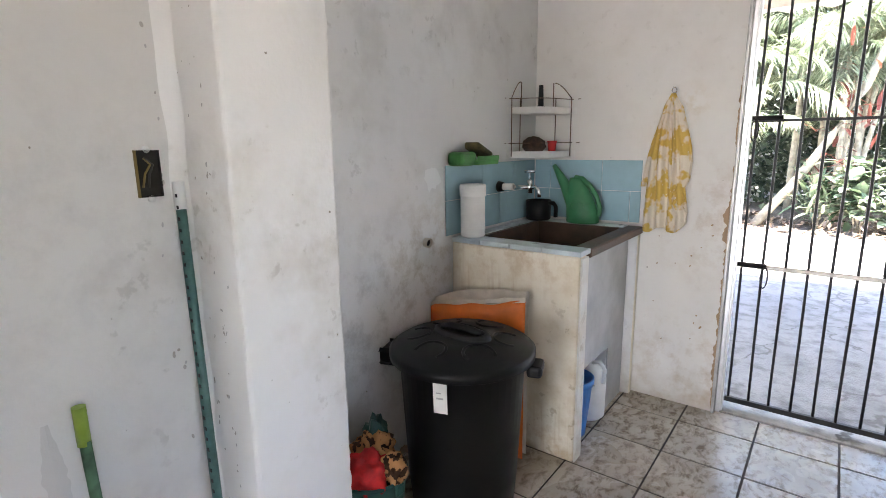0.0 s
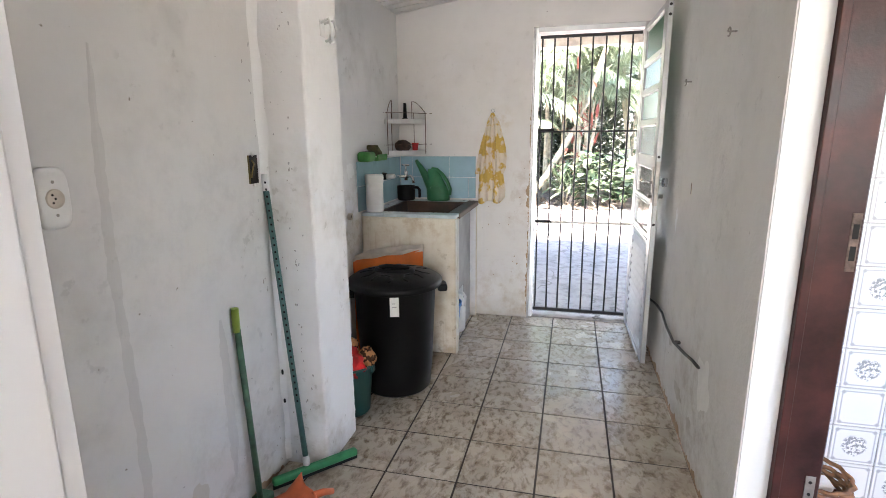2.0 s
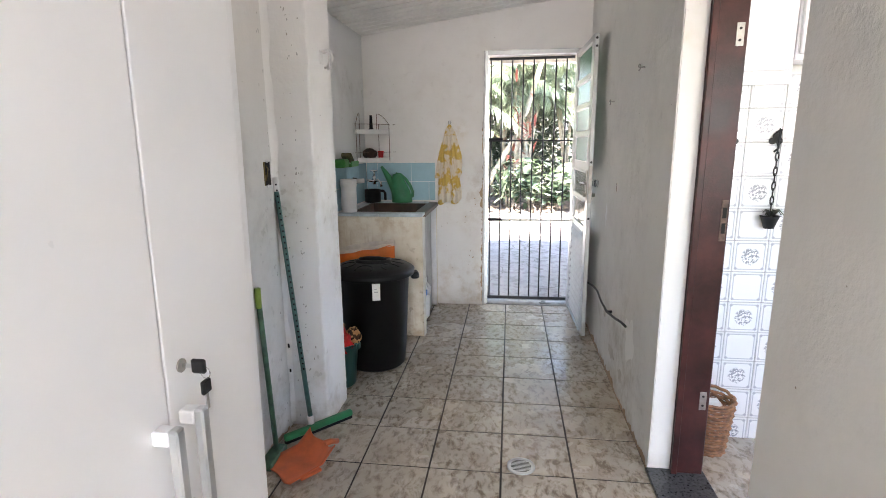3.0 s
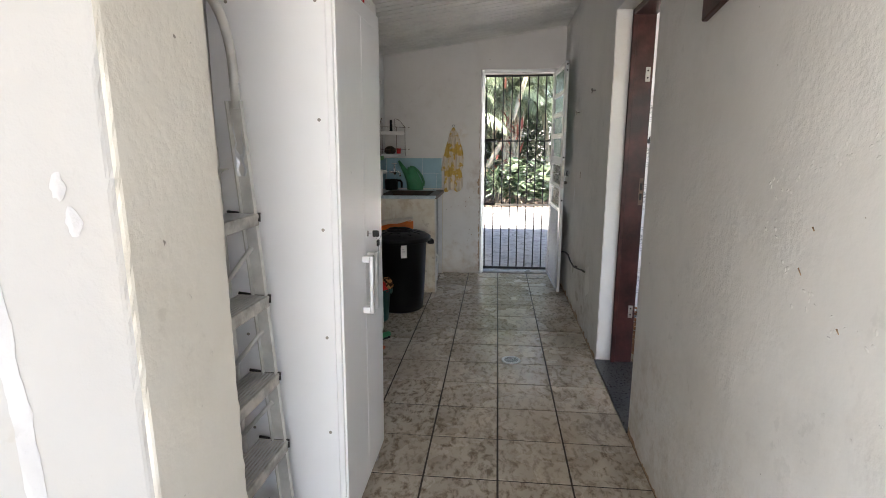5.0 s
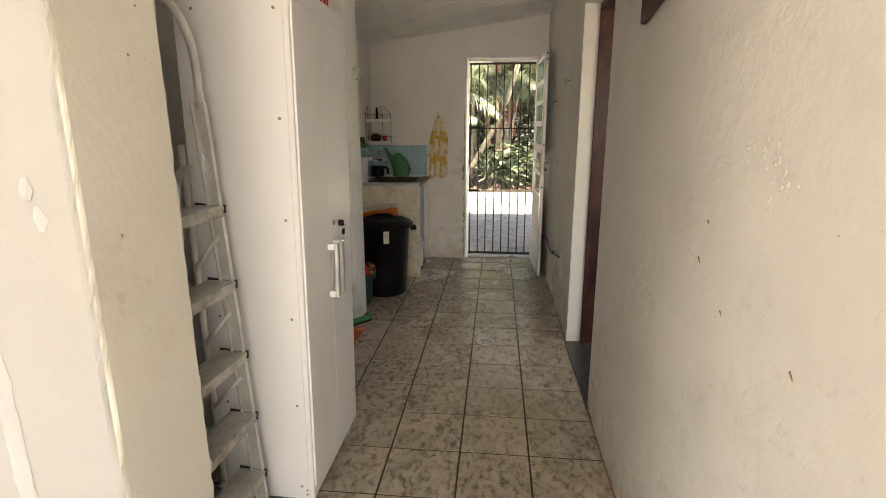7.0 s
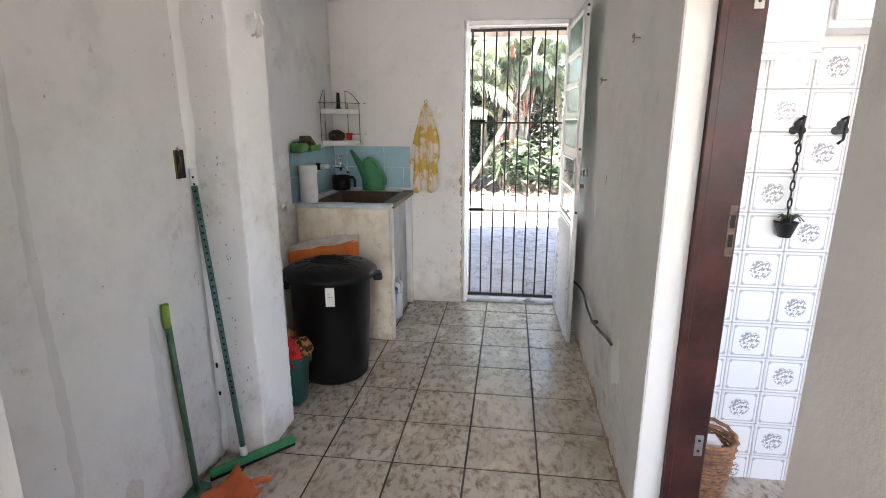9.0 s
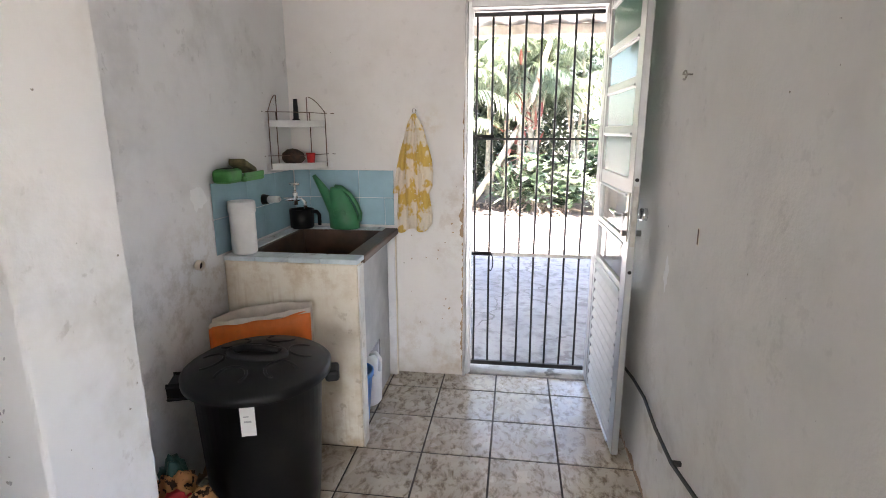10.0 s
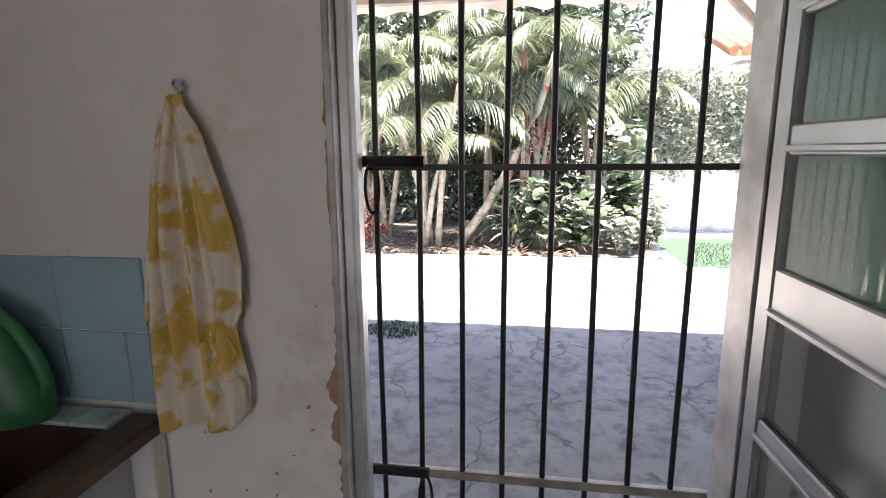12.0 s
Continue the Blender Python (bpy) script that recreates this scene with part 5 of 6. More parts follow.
M_worn = plaster("rust_worn_plaster", (0.40, 0.275, 0.18), (0.24, 0.15, 0.09), 0.7, 0.6, streaks=0.6)


def wall_patches():
    """Thin smears of filler and bare render on the walls."""
    def smear(name, label, mat, at, w, h, seed, face):
        t = thing(name, at, label, "wall patch")
        for s in range(2):
            bm = bmesh.new()
            n = 22
            k = 1.0 - 0.45 * s
            c = bm.verts.new((0, 0, 0))
            ring = []
            for i in range(n):
                a = 2 * math.pi * i / n
                r = k * (1 + 0.55 * noise.noise(Vector((math.cos(a) * 1.6 + seed, math.sin(a) * 1.6, s * 3.0))) + 0.2 * noise.noise(Vector((math.cos(a) * 5, math.sin(a) * 5 + seed, 0))))
                ring.append(bm.verts.new((0, w * r * math.cos(a), h * r * math.sin(a))))
            c.co.x = face * 0.0022 * (1 + s)
            for v in ring:
                v.co.x = face * 0.0006 * (1 + 2 * s)
            for i in range(n):
                bm.faces.new((c, ring[i], ring[(i + 1) % n]))
            part("smear", bm, mat, t)

    smear("filler_patch", "pale filler smear beside the splash tiles", M_filler, (XN, 1.80, 1.19), 0.045, 0.05, 2.0, 1)
    smear("filler_patch", "pale bare patch where paint has flaked near the cable", M_patch, (XR, 0.95, 0.42), 0.085, 0.12, 5.0, -1)
    smear("filler_patch", "small pale scuff on the passage wall", M_filler, (XR, 1.75, 0.95), 0.025, 0.06, 8.0, -1)
    smear("damp_patch", "brown damp patch at the foot of the passage wall", M_damp, (XR, 1.36, 0.18), 0.08, 0.035, 11.0, -1)
    M_chase = plaster("grey_patch", (0.62, 0.605, 0.585), (0.46, 0.44, 0.42), 0.3, 0.5)
    # long patched cable chase, and a short plain grey band by the broom
    for cy, z0, z1, hw, label in ((-0.055, 0.10, 1.62, 0.017, "long grey patched cable chase down the wall"), (0.33, 0.16, 0.78, 0.022, "short grey band low on the wall beside the broom")):
        g = thing("patched_chase", (XL, cy, 0), label, "wall patch")
        bm = bmesh.new()
        rows = []
        for k in range(90):
            z = z0 + (z1 - z0) * k / 89
            c = 0.010 * math.sin(z * 4 + cy) + 0.02 * (z - 1.0)
            e = min(1.0, 0.25 + 4 * min(k, 89 - k) / 89)
            a = hw * e * (1 + 0.5 * noise.noise(Vector((z * 11, cy, 1))) + 0.35 * noise.noise(Vector((z * 40, cy, 6))))
            b = hw * e * (1 + 0.5 * noise.noise(Vector((z * 12, cy, 3))) + 0.35 * noise.noise(Vector((z * 43, cy, 9))))
            rows.append([bm.verts.new((0.0005, c - a, z)), bm.verts.new((0.0014, c, z)), bm.verts.new((0.0005, c + b, z))])
        for a, b in zip(rows, rows[1:]):
            for i in range(2):
                bm.faces.new((a[i], a[i + 1], b[i + 1], b[i]))
        part("chase", bm, M_chase, g)

    smear("damp_patch", "dark grey damp blotch low on the passage wall", M_damp, (XR, 1.62, 0.34), 0.04, 0.035, 14.0, -1)
    smear("damp_patch", "dark grey damp blotch low on the passage wall", M_damp, (XR, 1.10, 0.14), 0.05, 0.035, 17.0, -1)
    smear("damp_patch", "grey blotch low on the passage wall by the tools", M_damp, (XL, 0.13, 0.20), 0.045, 0.07, 19.0, 1)
    # dirt line that creeps up the foot of the walls
    for x, face, y0, y1, hh in ((XR, -1, KY1 + 0.01, 2.70, 0.035), (XR, -1, -2.45, KY0 - 0.01, 0.022), (XL, 1, -0.65, 0.62, 0.025), (XN, 1, 0.98, 1.92, 0.035)):
        t = thing("dirt_line", (x, y0, 0), "brown dirt line along the foot of the wall", "dirt")
        n = int((y1 - y0) / 0.008)
        bm = bmesh.new()
        rows = []
        for k in range(n + 1):
            y = (y1 - y0) * k / n
            h = hh * (0.7 + 1.1 * noise.noise(Vector((y * 4, x, 1))) + 0.9 * noise.noise(Vector((y * 19, x, 2))) + 0.5 * noise.noise(Vector((y * 60, x, 3))))
            rows.append([bm.verts.new((face * 0.0035, y, 0.0008)), bm.verts.new((face * 0.0008, y, max(0.004, h)))])
        for a, b in zip(rows, rows[1:]):
            bm.faces.new((a[0], b[0], b[1], a[1]))
        part("crust", bm, M_worn, t)
    # rust-worn strip where the plaster meets the garden door frame
    w = thing("worn_edge", (DX0, YD, 0), "brown worn plaster edge beside the garden door frame", "wall patch")
    for z0, z1, wd in ((0.02, 0.62, 0.020), (0.55, 1.22, 0.030), (1.30, 1.62, 0.012)):
        bm = bmesh.new()
        rows = []
        for k in range(91):
            z = z0 + (z1 - z0) * k / 90
            e = math.sin(math.pi * k / 90) ** 0.5 if 0 < k < 90 else 0.0
            ww = max(0.0, wd * 0.6 * e * (0.7 + 1.3 * noise.noise(Vector((z * 17, z0, 2))) + 0.9 * noise.noise(Vector((z * 55, z0, 7))))) + 0.001
            rows.append([bm.verts.new((-0.002, -0.0012, z)), bm.verts.new((-0.002 - ww, -0.0006, z))])
        for a, b in zip(rows, rows[1:]):
            bm.faces.new((a[0], b[0], b[1], a[1]))
        part("worn_strip", bm, M_worn, w)
    random.seed(71)
    for k in range(14):
        x, z, r = -0.40 - 0.25 * random.random() ** 1.5, random.uniform(0.3, 1.15), random.uniform(0.002, 0.005)
        part("pit", lathe(bmesh.new(), [(0, 0.0015), (r, 0.0005)], 7, sy=random.uniform(0.8, 2.2)), M_worn, w).matrix_basis = pose(x - DX0, -0.0004, z, 90, random.uniform(0, 90), 0)
    # blistered paint on the passage wall
    b = thing("paint_blisters", (XR, -1.75, 1.2), "ring of small blisters in the old wall paint", "wall patch")
    ring = [(-1.43, 1.28, 7), (-1.50, 1.31, 6), (-1.58, 1.34, 6), (-1.66, 1.375, 7), (-1.76, 1.395, 10), (-1.84, 1.38, 9), (-1.90, 1.335, 12), (-1.88, 1.285, 9), (-1.60, 1.05, 7), (-1.72, 1.03, 6), (-1.80, 1.05, 4), (-1.46, 1.18, 5), (-1.50, 1.10, 4), (-1.89, 1.10, 4), (-1.88, 0.92, 4), (-2.21, 1.28, 7), (-2.20, 1.19, 9), (-2.23, 1.15, 12), (-2.26, 1.12, 10), (-2.30, 1.2, 9), (-2.28, 1.28, 8)]
    for cy, cz, n in ring:
        for k in range(n):
            y, z = random.gauss(cy, 0.022), random.gauss(cz, 0.017)
            r = random.uniform(0.004, 0.009)
            bm = lathe(bmesh.new(), [(0, 0.0012), (r * 0.45, 0.0009), (r * 0.8, 0.0004), (r, -0.0003)], 8, sy=random.uniform(0.35, 0.8))
            for f in bm.faces:
                f.smooth = True
            part("blister", bm, M_wall_r, b).matrix_basis = pose(0, y + 1.75, z - 1.2, 0, -90, 0) @ pose(0, 0, 0, 0, 0, random.uniform(0, 180))
    for y, z, l in ((-1.60, 1.215, 0.012), (-1.57, 1.12, 0.022), (-1.72, 1.035, 0.014), (-2.24, 1.085, 0.014), (-2.0, 1.03, 0.02)):
        part("scratch", tube(bmesh.new(), [(-0.0004, y + 1.75, z - 1.2), (-0.0010, y + 1.75 - l * 0.6, z - 1.2 - l * 0.6)], 0.0022, 5, 0.001), M_worn, b)


wall_patches()


# ---- cupboard, basket, ladder ----
def wardrobe():
    w = thing("cupboard", (-0.620, -1.25, 0), "tall white lacquered two-door cupboard on short feet", "cupboard")
    w.matrix_basis = pose(-0.645, -1.25, 0, 0, 0.72, 0)
    W, D, H, Z = 0.585, 0.365, 1.86, 0.075
    part("side_panel", box(-D, -0.018, 0, 0.016, Z, H, bev=0.0015), M_white, w)
    part("side_panel", box(-D, -0.018, W - 0.016, W, Z, H, bev=0.0015), M_white, w)
    part("top_panel", box(-D, -0.018, 0.016, W - 0.016, H - 0.016, H, bev=0.001), M_white, w)
    part("bottom_panel", box(-D, -0.018, 0.016, W - 0.016, Z, Z + 0.016, bev=0.001), M_white, w)
    part("back_panel", box(-D + 0.001, -D + 0.007, 0.016, W - 0.016, Z + 0.016, H - 0.016), M_white, w)
    part("face_frame", box(-0.018, 0, 0, W, H - 0.055, H, bev=0.002), M_white, w)
    part("face_frame", box(-0.018, 0, 0, W, Z, Z + 0.045, bev=0.002), M_white, w)
    part("face_frame", box(-0.018, 0, 0, 0.010, Z + 0.045, H - 0.055, bev=0.002), M_white, w)
    # near-black strip paints the shade in the gap beside the door
    part("seal", box(-0.017, -0.006, 0.0105, 0.0135, Z + 0.046, H - 0.056), M_hole, w, "dark strip painting the shade in the door gap")
    part("face_frame", box(-0.018, 0, W - 0.028, W, Z + 0.045, H - 0.055, bev=0.002), M_white, w)
    for k, (a, b) in enumerate(((0.014, W / 2 - 0.0015), (W / 2 + 0.0015, W - 0.031))):
        d = part("door", box(-0.015, 0.006, a, b, Z + 0.048, H - 0.058, bev=0.003, seg=2), M_white, w)
        yy = b - 0.03 if k == 0 else a + 0.03
        h = part("handle", box(0.030, 0.046, yy - 0.010, yy + 0.010, 0.785, 1.0, bev=0.003), M_alu, d, "satin aluminium bar handle")
        for zz in (0.787, 0.975):
            part("post", box(0.006, 0.031, yy - 0.012, yy + 0.012, zz, zz + 0.023, bev=0.002), M_white, h)
    d = w.children[-1]
    c = W / 2 + 0.038
    part("lock", tube(bmesh.new(), [(0.006, c, 1.066), (0.009, c, 1.066)], 0.011, 16), M_steel, d)
    k = thing("key_ring", (-0.632 + 0.009, -1.25 + c, 1.066), "two black-headed keys hanging in the cupboard lock", "keys")
    part("key", box(0.0, 0.018, -0.0012, 0.0012, -0.003, 0.003), M_chrome, k)
    part("key_head", box(0.016, 0.040, -0.004, 0.004, -0.012, 0.012, bev=0.003), M_black, k)
    part("ring", tube(bmesh.new(), [(0.036 + 0.008 * math.cos(q), 0.003, -0.012 + 0.010 * math.sin(q)) for q in [2 * math.pi * i / 12 for i in range(13)]], 0.001, 5), M_chrome, k)
    part("key_head", box(0.032, 0.040, -0.010, 0.012, -0.046, -0.022, bev=0.003), M_black, k)
    part("key", box(0.035, 0.037, -0.002, 0.005, -0.072, -0.046), M_chrome, k)
    for zz in (0.128, 0.46, 0.788, 1.132, 1.455, 1.776):
        for xx in (-0.046, -0.305):
            part("screw", tube(bmesh.new(), [(xx, -0.0015, zz), (xx, 0.001, zz)], 0.005, 10), M_steel, w)
    for zz in (0.095, 0.113):
        part("screw", tube(bmesh.new(), [(-0.026, -0.0015, zz), (-0.026, 0.001, zz)], 0.004, 8), M_steel, w)
    for x in (-D + 0.04, -0.04):
        for y in (0.045, W - 0.045):
            part("foot", lathe(bmesh.new(), [(0, 0), (0.020, 0), (0.022, 0.006), (0.030, Z), (0, Z)], 18, x, y), M_grey, w, "grey plastic foot")
    b = thing("basket", (-0.80, -0.98, 1.862), "red plastic lattice basket on top of the cupboard", "basket")
    bw, bd, bh = 0.15, 0.21, 0.22
    for z0 in (0.0, 0.10, bh - 0.02):
        t = 1 + 0.12 * z0 / bh
        bm = bmesh.new()
        for x0, x1, y0, y1 in ((-bw * t, bw * t, -bd * t, -bd * t + 0.006), (-bw * t, bw * t, bd * t - 0.006, bd * t), (-bw * t, -bw * t + 0.006, -bd * t, bd * t), (bw * t - 0.006, bw * t, -bd * t, bd * t)):
            bx(bm, x0, x1, y0, y1, z0, z0 + 0.018)
        part("band", bm, M_red, b)
    for k in range(12):
        for sgn in (-1, 1):
            y = -bd + 2 * bd * (k + 0.5) / 12
            part("rib", tube(bmesh.new(), [(sgn * bw, y, 0.01), (sgn * bw * 1.11, y * 1.11, bh - 0.01)], 0.004, 4), M_red, b)
    for k in range(9):
        for sgn in (-1, 1):
            x = -bw + 2 * bw * (k + 0.5) / 9
            part("rib", tube(bmesh.new(), [(x, sgn * bd, 0.01), (x * 1.11, sgn * bd * 1.11, bh - 0.01)], 0.004, 4), M_red, b)
    part("bottom", box(-bw, bw, -bd, bd, 0.0, 0.005), M_red, b)


wardrobe()


M_ladder = simple("dull_aluminium", (0.60, 0.59, 0.56), 0.45, 0.35, vary=0.12, bump_s=0.06)


M_tread = simple("dirty_aluminium", (0.44, 0.42, 0.38), 0.55, 0.25, vary=0.3, scale=22, bump_s=0.1)


def ladder():
    t = thing("step_ladder", (-0.918, -1.517, 0), "folded aluminium step ladder standing beside the cupboard", "ladder", rz=88)
    top, bot, H = 0.150, 0.188, 1.50

    def half(z):
        return bot + (top - bot) * z / H

    def back(z):
        return -0.1265 + 0.045 * z

    for sgn in (-1, 1):
        bm = bmesh.new()
        vs = []
        # open channel: web with two lips
        prof = ((0.0, -0.014), (0.0, 0.030), (-0.016, 0.030), (-0.016, 0.026), (-0.003, 0.026), (-0.003, -0.010), (-0.016, -0.010), (-0.016, -0.014))
        for z in (0.03, H):
            vs.append([bm.verts.new((sgn * (half(z) + a), back(z) + b, z)) for a, b in prof])
        for i in range(8):
            bm.faces.new((vs[0][i], vs[0][(i + 1) % 8], vs[1][(i + 1) % 8], vs[1][i]))
        bm.faces.new(vs[0][::-1])
        bm.faces.new(vs[1])
        part("rail", bm, M_ladder, t)
        part("rear_rail", tube(bmesh.new(), [(sgn * (half(0) - 0.045), 0.0, 0.03), (sgn * (half(H) - 0.035), 0.0, H - 0.12)], 0.010, 10), M_ladder, t)
        part("foot", box(sgn * half(0) - 0.018, sgn * half(0) + 0.018, -0.15, -0.09, 0, 0.035, bev=0.004), M_black, t, "black rubber foot")
        # flattened end of the hoop riveted to the rail
        bm = bmesh.new()
        pl = []
        for k in range(15):
            z = H - 0.20 + 0.26 * k / 14
            w = 0.013 + 0.004 * math.sin(k * 2.1)
            pl.append((bm.verts.new((sgn * (half(H) + 0.001), back(H) + 0.006 - w, z)), bm.verts.new((sgn * (half(H) + 0.006 + 0.003 * math.sin(k * 1.7)), back(H) + 0.006, z)), bm.verts.new((sgn * (half(H) + 0.001), back(H) + 0.006 + w, z))))
        for a, b in zip(pl, pl[1:]):
            for i in range(2):
                bm.faces.new((a[i], a[i + 1], b[i + 1], b[i]))
        o = part("crimped_plate", bm, M_alu, t)
        o.modifiers.new("thick", "SOLIDIFY").thickness = 0.003
    arc = [(top, back(H) + 0.006, H - 0.02)]
    for k in range(21):
        a = math.pi * k / 20
        arc.append((top * math.cos(a), back(H) + 0.006, H + 0.05 + 0.21 * math.sin(a) ** 0.8))
    arc.append((-top, back(H) + 0.006, H - 0.02))
    part("top_hoop", tube(bmesh.new(), arc, 0.0125, 12), M_ladder, t)
    for z in (0.262, 0.487, 0.713, 0.957, 1.197):
        h = half(z) - 0.003
        y0 = back(z) - 0.020
        y1 = y0 + 0.095
        bm = box(-h, h, y0, y1, z - 0.006, z, bev=0.002)
        bx(bm, -h, h, y0, y0 + 0.006, z - 0.034, z - 0.003, bev=0.002)
        bx(bm, -h, h, y1 - 0.006, y1, z - 0.030, z - 0.003, bev=0.002)
        o = part("tread", bm, M_tread, t)
        for k in range(8):
            part("groove", box(-h + 0.012, h - 0.012, y0 + 0.008 + 0.0108 * k, y0 + 0.0125 + 0.0108 * k, z, z + 0.0016), M_grey, o)
        for sgn in (-1, 1):
            part("end_trim", tube(bmesh.new(), [(sgn * (h - 0.004), y0 - 0.002, z - 0.022), (sgn * (h + 0.003), y0 - 0.001, z - 0.002), (sgn * (h + 0.003), (y0 + y1) / 2, z - 0.002), (sgn * (h + 0.002), y1, z + 0.003)], 0.0045, 6), M_wire, o)
        part("strap", box(h - 0.075, h - 0.05, y1 - 0.004, 0.002, z - 0.028, z - 0.024, bev=0.001), M_ladder, o)
    for z in (0.62, 0.85, 1.10):
        part("brace", tube(bmesh.new(), [(half(z) - 0.012, back(z) + 0.01, z), (half(z) - 0.05, 0.0, z - 0.10)], 0.007, 8), M_ladder, t)
    # bent strip that locks the two halves
    bm = bmesh.new()
    pl = []
    for k in range(12):
        a = 0.2 + 1.5 * k / 11
        c = Vector((0.075 - 0.075 * math.cos(a), 0.0, 1.215 + 0.11 * math.sin(a)))
        pl.append((bm.verts.new(c + Vector((0, -0.055, 0))), bm.verts.new(c + Vector((0, -0.03, 0)))))
    for a, b in zip(pl, pl[1:]):
        bm.faces.new((a[0], a[1], b[1], b[0]))
    o = part("lock_strip", bm, M_ladder, t)
    o.modifiers.new("thick", "SOLIDIFY").thickness = 0.003


ladder()


def stored_pole():
    p = thing("bamboo_pole", (-1.10, -1.37, 0), "thick brown bamboo pole standing behind the cupboard", "pole")
    prof = [(0.0, 0.0)]
    z = 0.0
    while z < 2.0:
        prof += [(0.040, z), (0.038, z + 0.03), (0.038, z + 0.29), (0.041, z + 0.315)]
        z += 0.32
    prof.append((0.0, prof[-1][1] + 0.002))
    part("culm", lathe(bmesh.new(), prof, 20), simple("brown_bamboo", (0.20, 0.115, 0.055), 0.55, vary=0.35, scale=7, bump_s=0.15), p)


stored_pole()


# ---- front door leaf by the porch, seen at the path's far end ----
def side_door():
    d = thing("side_door", (XR, -2.448, 0.0), "grey aluminium side door with a lever handle", "door")
    part("frame", box(-0.02, 0.03, -0.92, -0.0, 0.0, 0.05), M_alu, d)
    part("stile", box(-0.028, 0, -0.075, -0.001, 0.05, 2.08, bev=0.003), M_alu, d)
    part("stile", box(-0.028, 0, -0.92, -0.85, 0.05, 2.08, bev=0.003), M_alu, d)
    part("panel", box(-0.012, -0.004, -0.85, -0.075, 0.05, 2.08), M_black, d, "dark glass panel")
    p = part("lock_plate", box(-0.033, -0.028, -0.060, -0.018, 0.955, 1.06, bev=0.001), M_steel, d)
    part("lever", tube(bmesh.new(), [(-0.03, -0.04, 1.065), (-0.045, -0.02, 1.10), (-0.052, 0.012, 1.112), (-0.055, -0.03, 1.114), (-0.052, -0.13, 1.108)], 0.009, 10), M_chrome, p)


side_door()


# ---- kitchen seen through its doorway ----
def kitchen():
    f = thing("kitchen_door_frame", (XR + 0.09, KY1, 0.014), "dark red-brown varnished wooden door frame", "door frame")
    part("jamb", box(0, 0.125, -0.030, 0.0, 0, KTOP - 0.014, bev=0.004), M_wood, f)
    part("jamb", box(0, 0.125, KY0 - KY1, KY0 - KY1 + 0.030, 0, KTOP - 0.014, bev=0.004), M_wood, f)
    part("head", box(0, 0.125, KY0 - KY1 + 0.030, -0.030, KTOP - 0.05, KTOP - 0.014, bev=0.004), M_wood, f)
    part("stop", box(-0.004, 0.02, -0.040, -0.030, 0, KTOP - 0.05, bev=0.002), M_wood, f)
    for zz in (1.76, 0.34):
        part("hinge_plate", box(0.085, 0.112, -0.0325, -0.0298, zz - 0.04, zz + 0.04, bev=0.001), M_steel, f)
        for k in (-0.02, 0.02):
            part("screw", tube(bmesh.new(), [(0.098, -0.034, zz + k), (0.098, -0.032, zz + k)], 0.005, 8), M_hole, f)
    part("strike_plate", box(0.095, 0.118, -0.0325, -0.0298, 1.01, 1.17, bev=0.001), M_rust, f)
    for zz in (1.06, 1.12):
        part("strike_hole", box(0.1, 0.114, -0.0335, -0.0325, zz - 0.02, zz + 0.02), M_hole, f)
    c = thing("wall_cabinet", (0.72, 0.775, 1.635), "white kitchen wall cabinet above the tiles", "cabinet")
    part("body", box(0, 0.235, -0.16, 0, 0, 0.70, bev=0.003), M_white, c)
    part("door", box(0.008, 0.227, -0.178, -0.161, 0.03, 0.69, bev=0.004), M_white, c)
    part("lip", box(0, 0.235, -0.165, -0.15, -0.02, -0.001, bev=0.002), M_white, c)
    c2 = thing("wall_cabinet", (0.960, 0.775, 1.635), "white kitchen wall cabinet above the tiles", "cabinet")
    part("body", box(0, 0.5, -0.16, 0, 0.07, 0.70, bev=0.003), M_white, c2)
    part("door", box(0.008, 0.49, -0.178, -0.161, 0.09, 0.69, bev=0.004), M_white, c2)
    h = thing("chain_planter", (0.997, 0.74, 1.03), "small dark metal planter on a hanging chain", "planter")
    part("pot", lathe(bmesh.new(), [(0, 0), (0.02, 0), (0.036, 0.05), (0.04, 0.055), (0.034, 0.052), (0, 0.04)], 16), M_iron, h)
    bm = bmesh.new()
    random.seed(5)
    for k in range(26):
        a, r = random.uniform(0, 6.28), random.uniform(0.02, 0.06)
        tube(bm, [(0, 0, 0.045), (r * 0.6 * math.cos(a), r * 0.4 * math.sin(a), 0.08), (r * math.cos(a), r * 0.5 * math.sin(a), 0.055 + random.uniform(-0.01, 0.03))], 0.004, 4, 0.001)
    part("plant", bm, simple("dusty_plant", (0.07, 0.075, 0.06), 0.9, vary=0.4), h)
    for k in range(11):
        z = 0.09 + 0.031 * k
        ring = [(0.008 * math.cos(q) * (1 if k % 2 else 0.35), 0.006 * math.cos(q) * (0.4 if k % 2 else 1), z + 0.02 * math.sin(q)) for q in [2 * math.pi * i / 12 for i in range(13)]]
        part("link", tube(bmesh.new(), ring, 0.0028, 5), M_iron, h)
    for dx, nm in ((0.0, "hook"), (-0.175, "hook"), (0.135, "hook")):
        k = thing("wrought_hook", (0.997 + dx, 0.770, 1.40), "black wrought-iron hook on the tiled wall", "hook")
        bm = bmesh.new()
        for px, pz in ((-0.013, 0.0), (0.013, 0.0), (0.0, 0.020)):
            tube(bm, [(px, -0.005, pz), (px, 0.0, pz)], 0.014, 14)
        part("trefoil", bm, M_iron, k)
        part("curl", tube(bmesh.new(), [(0, -0.004, 0.035), (0.01, -0.02, 0.045), (0, -0.034, 0.03), (0, -0.03, 0.0), (0.006, -0.02, -0.03), (-0.006, -0.012, -0.045)], 0.005, 6), M_iron, k)
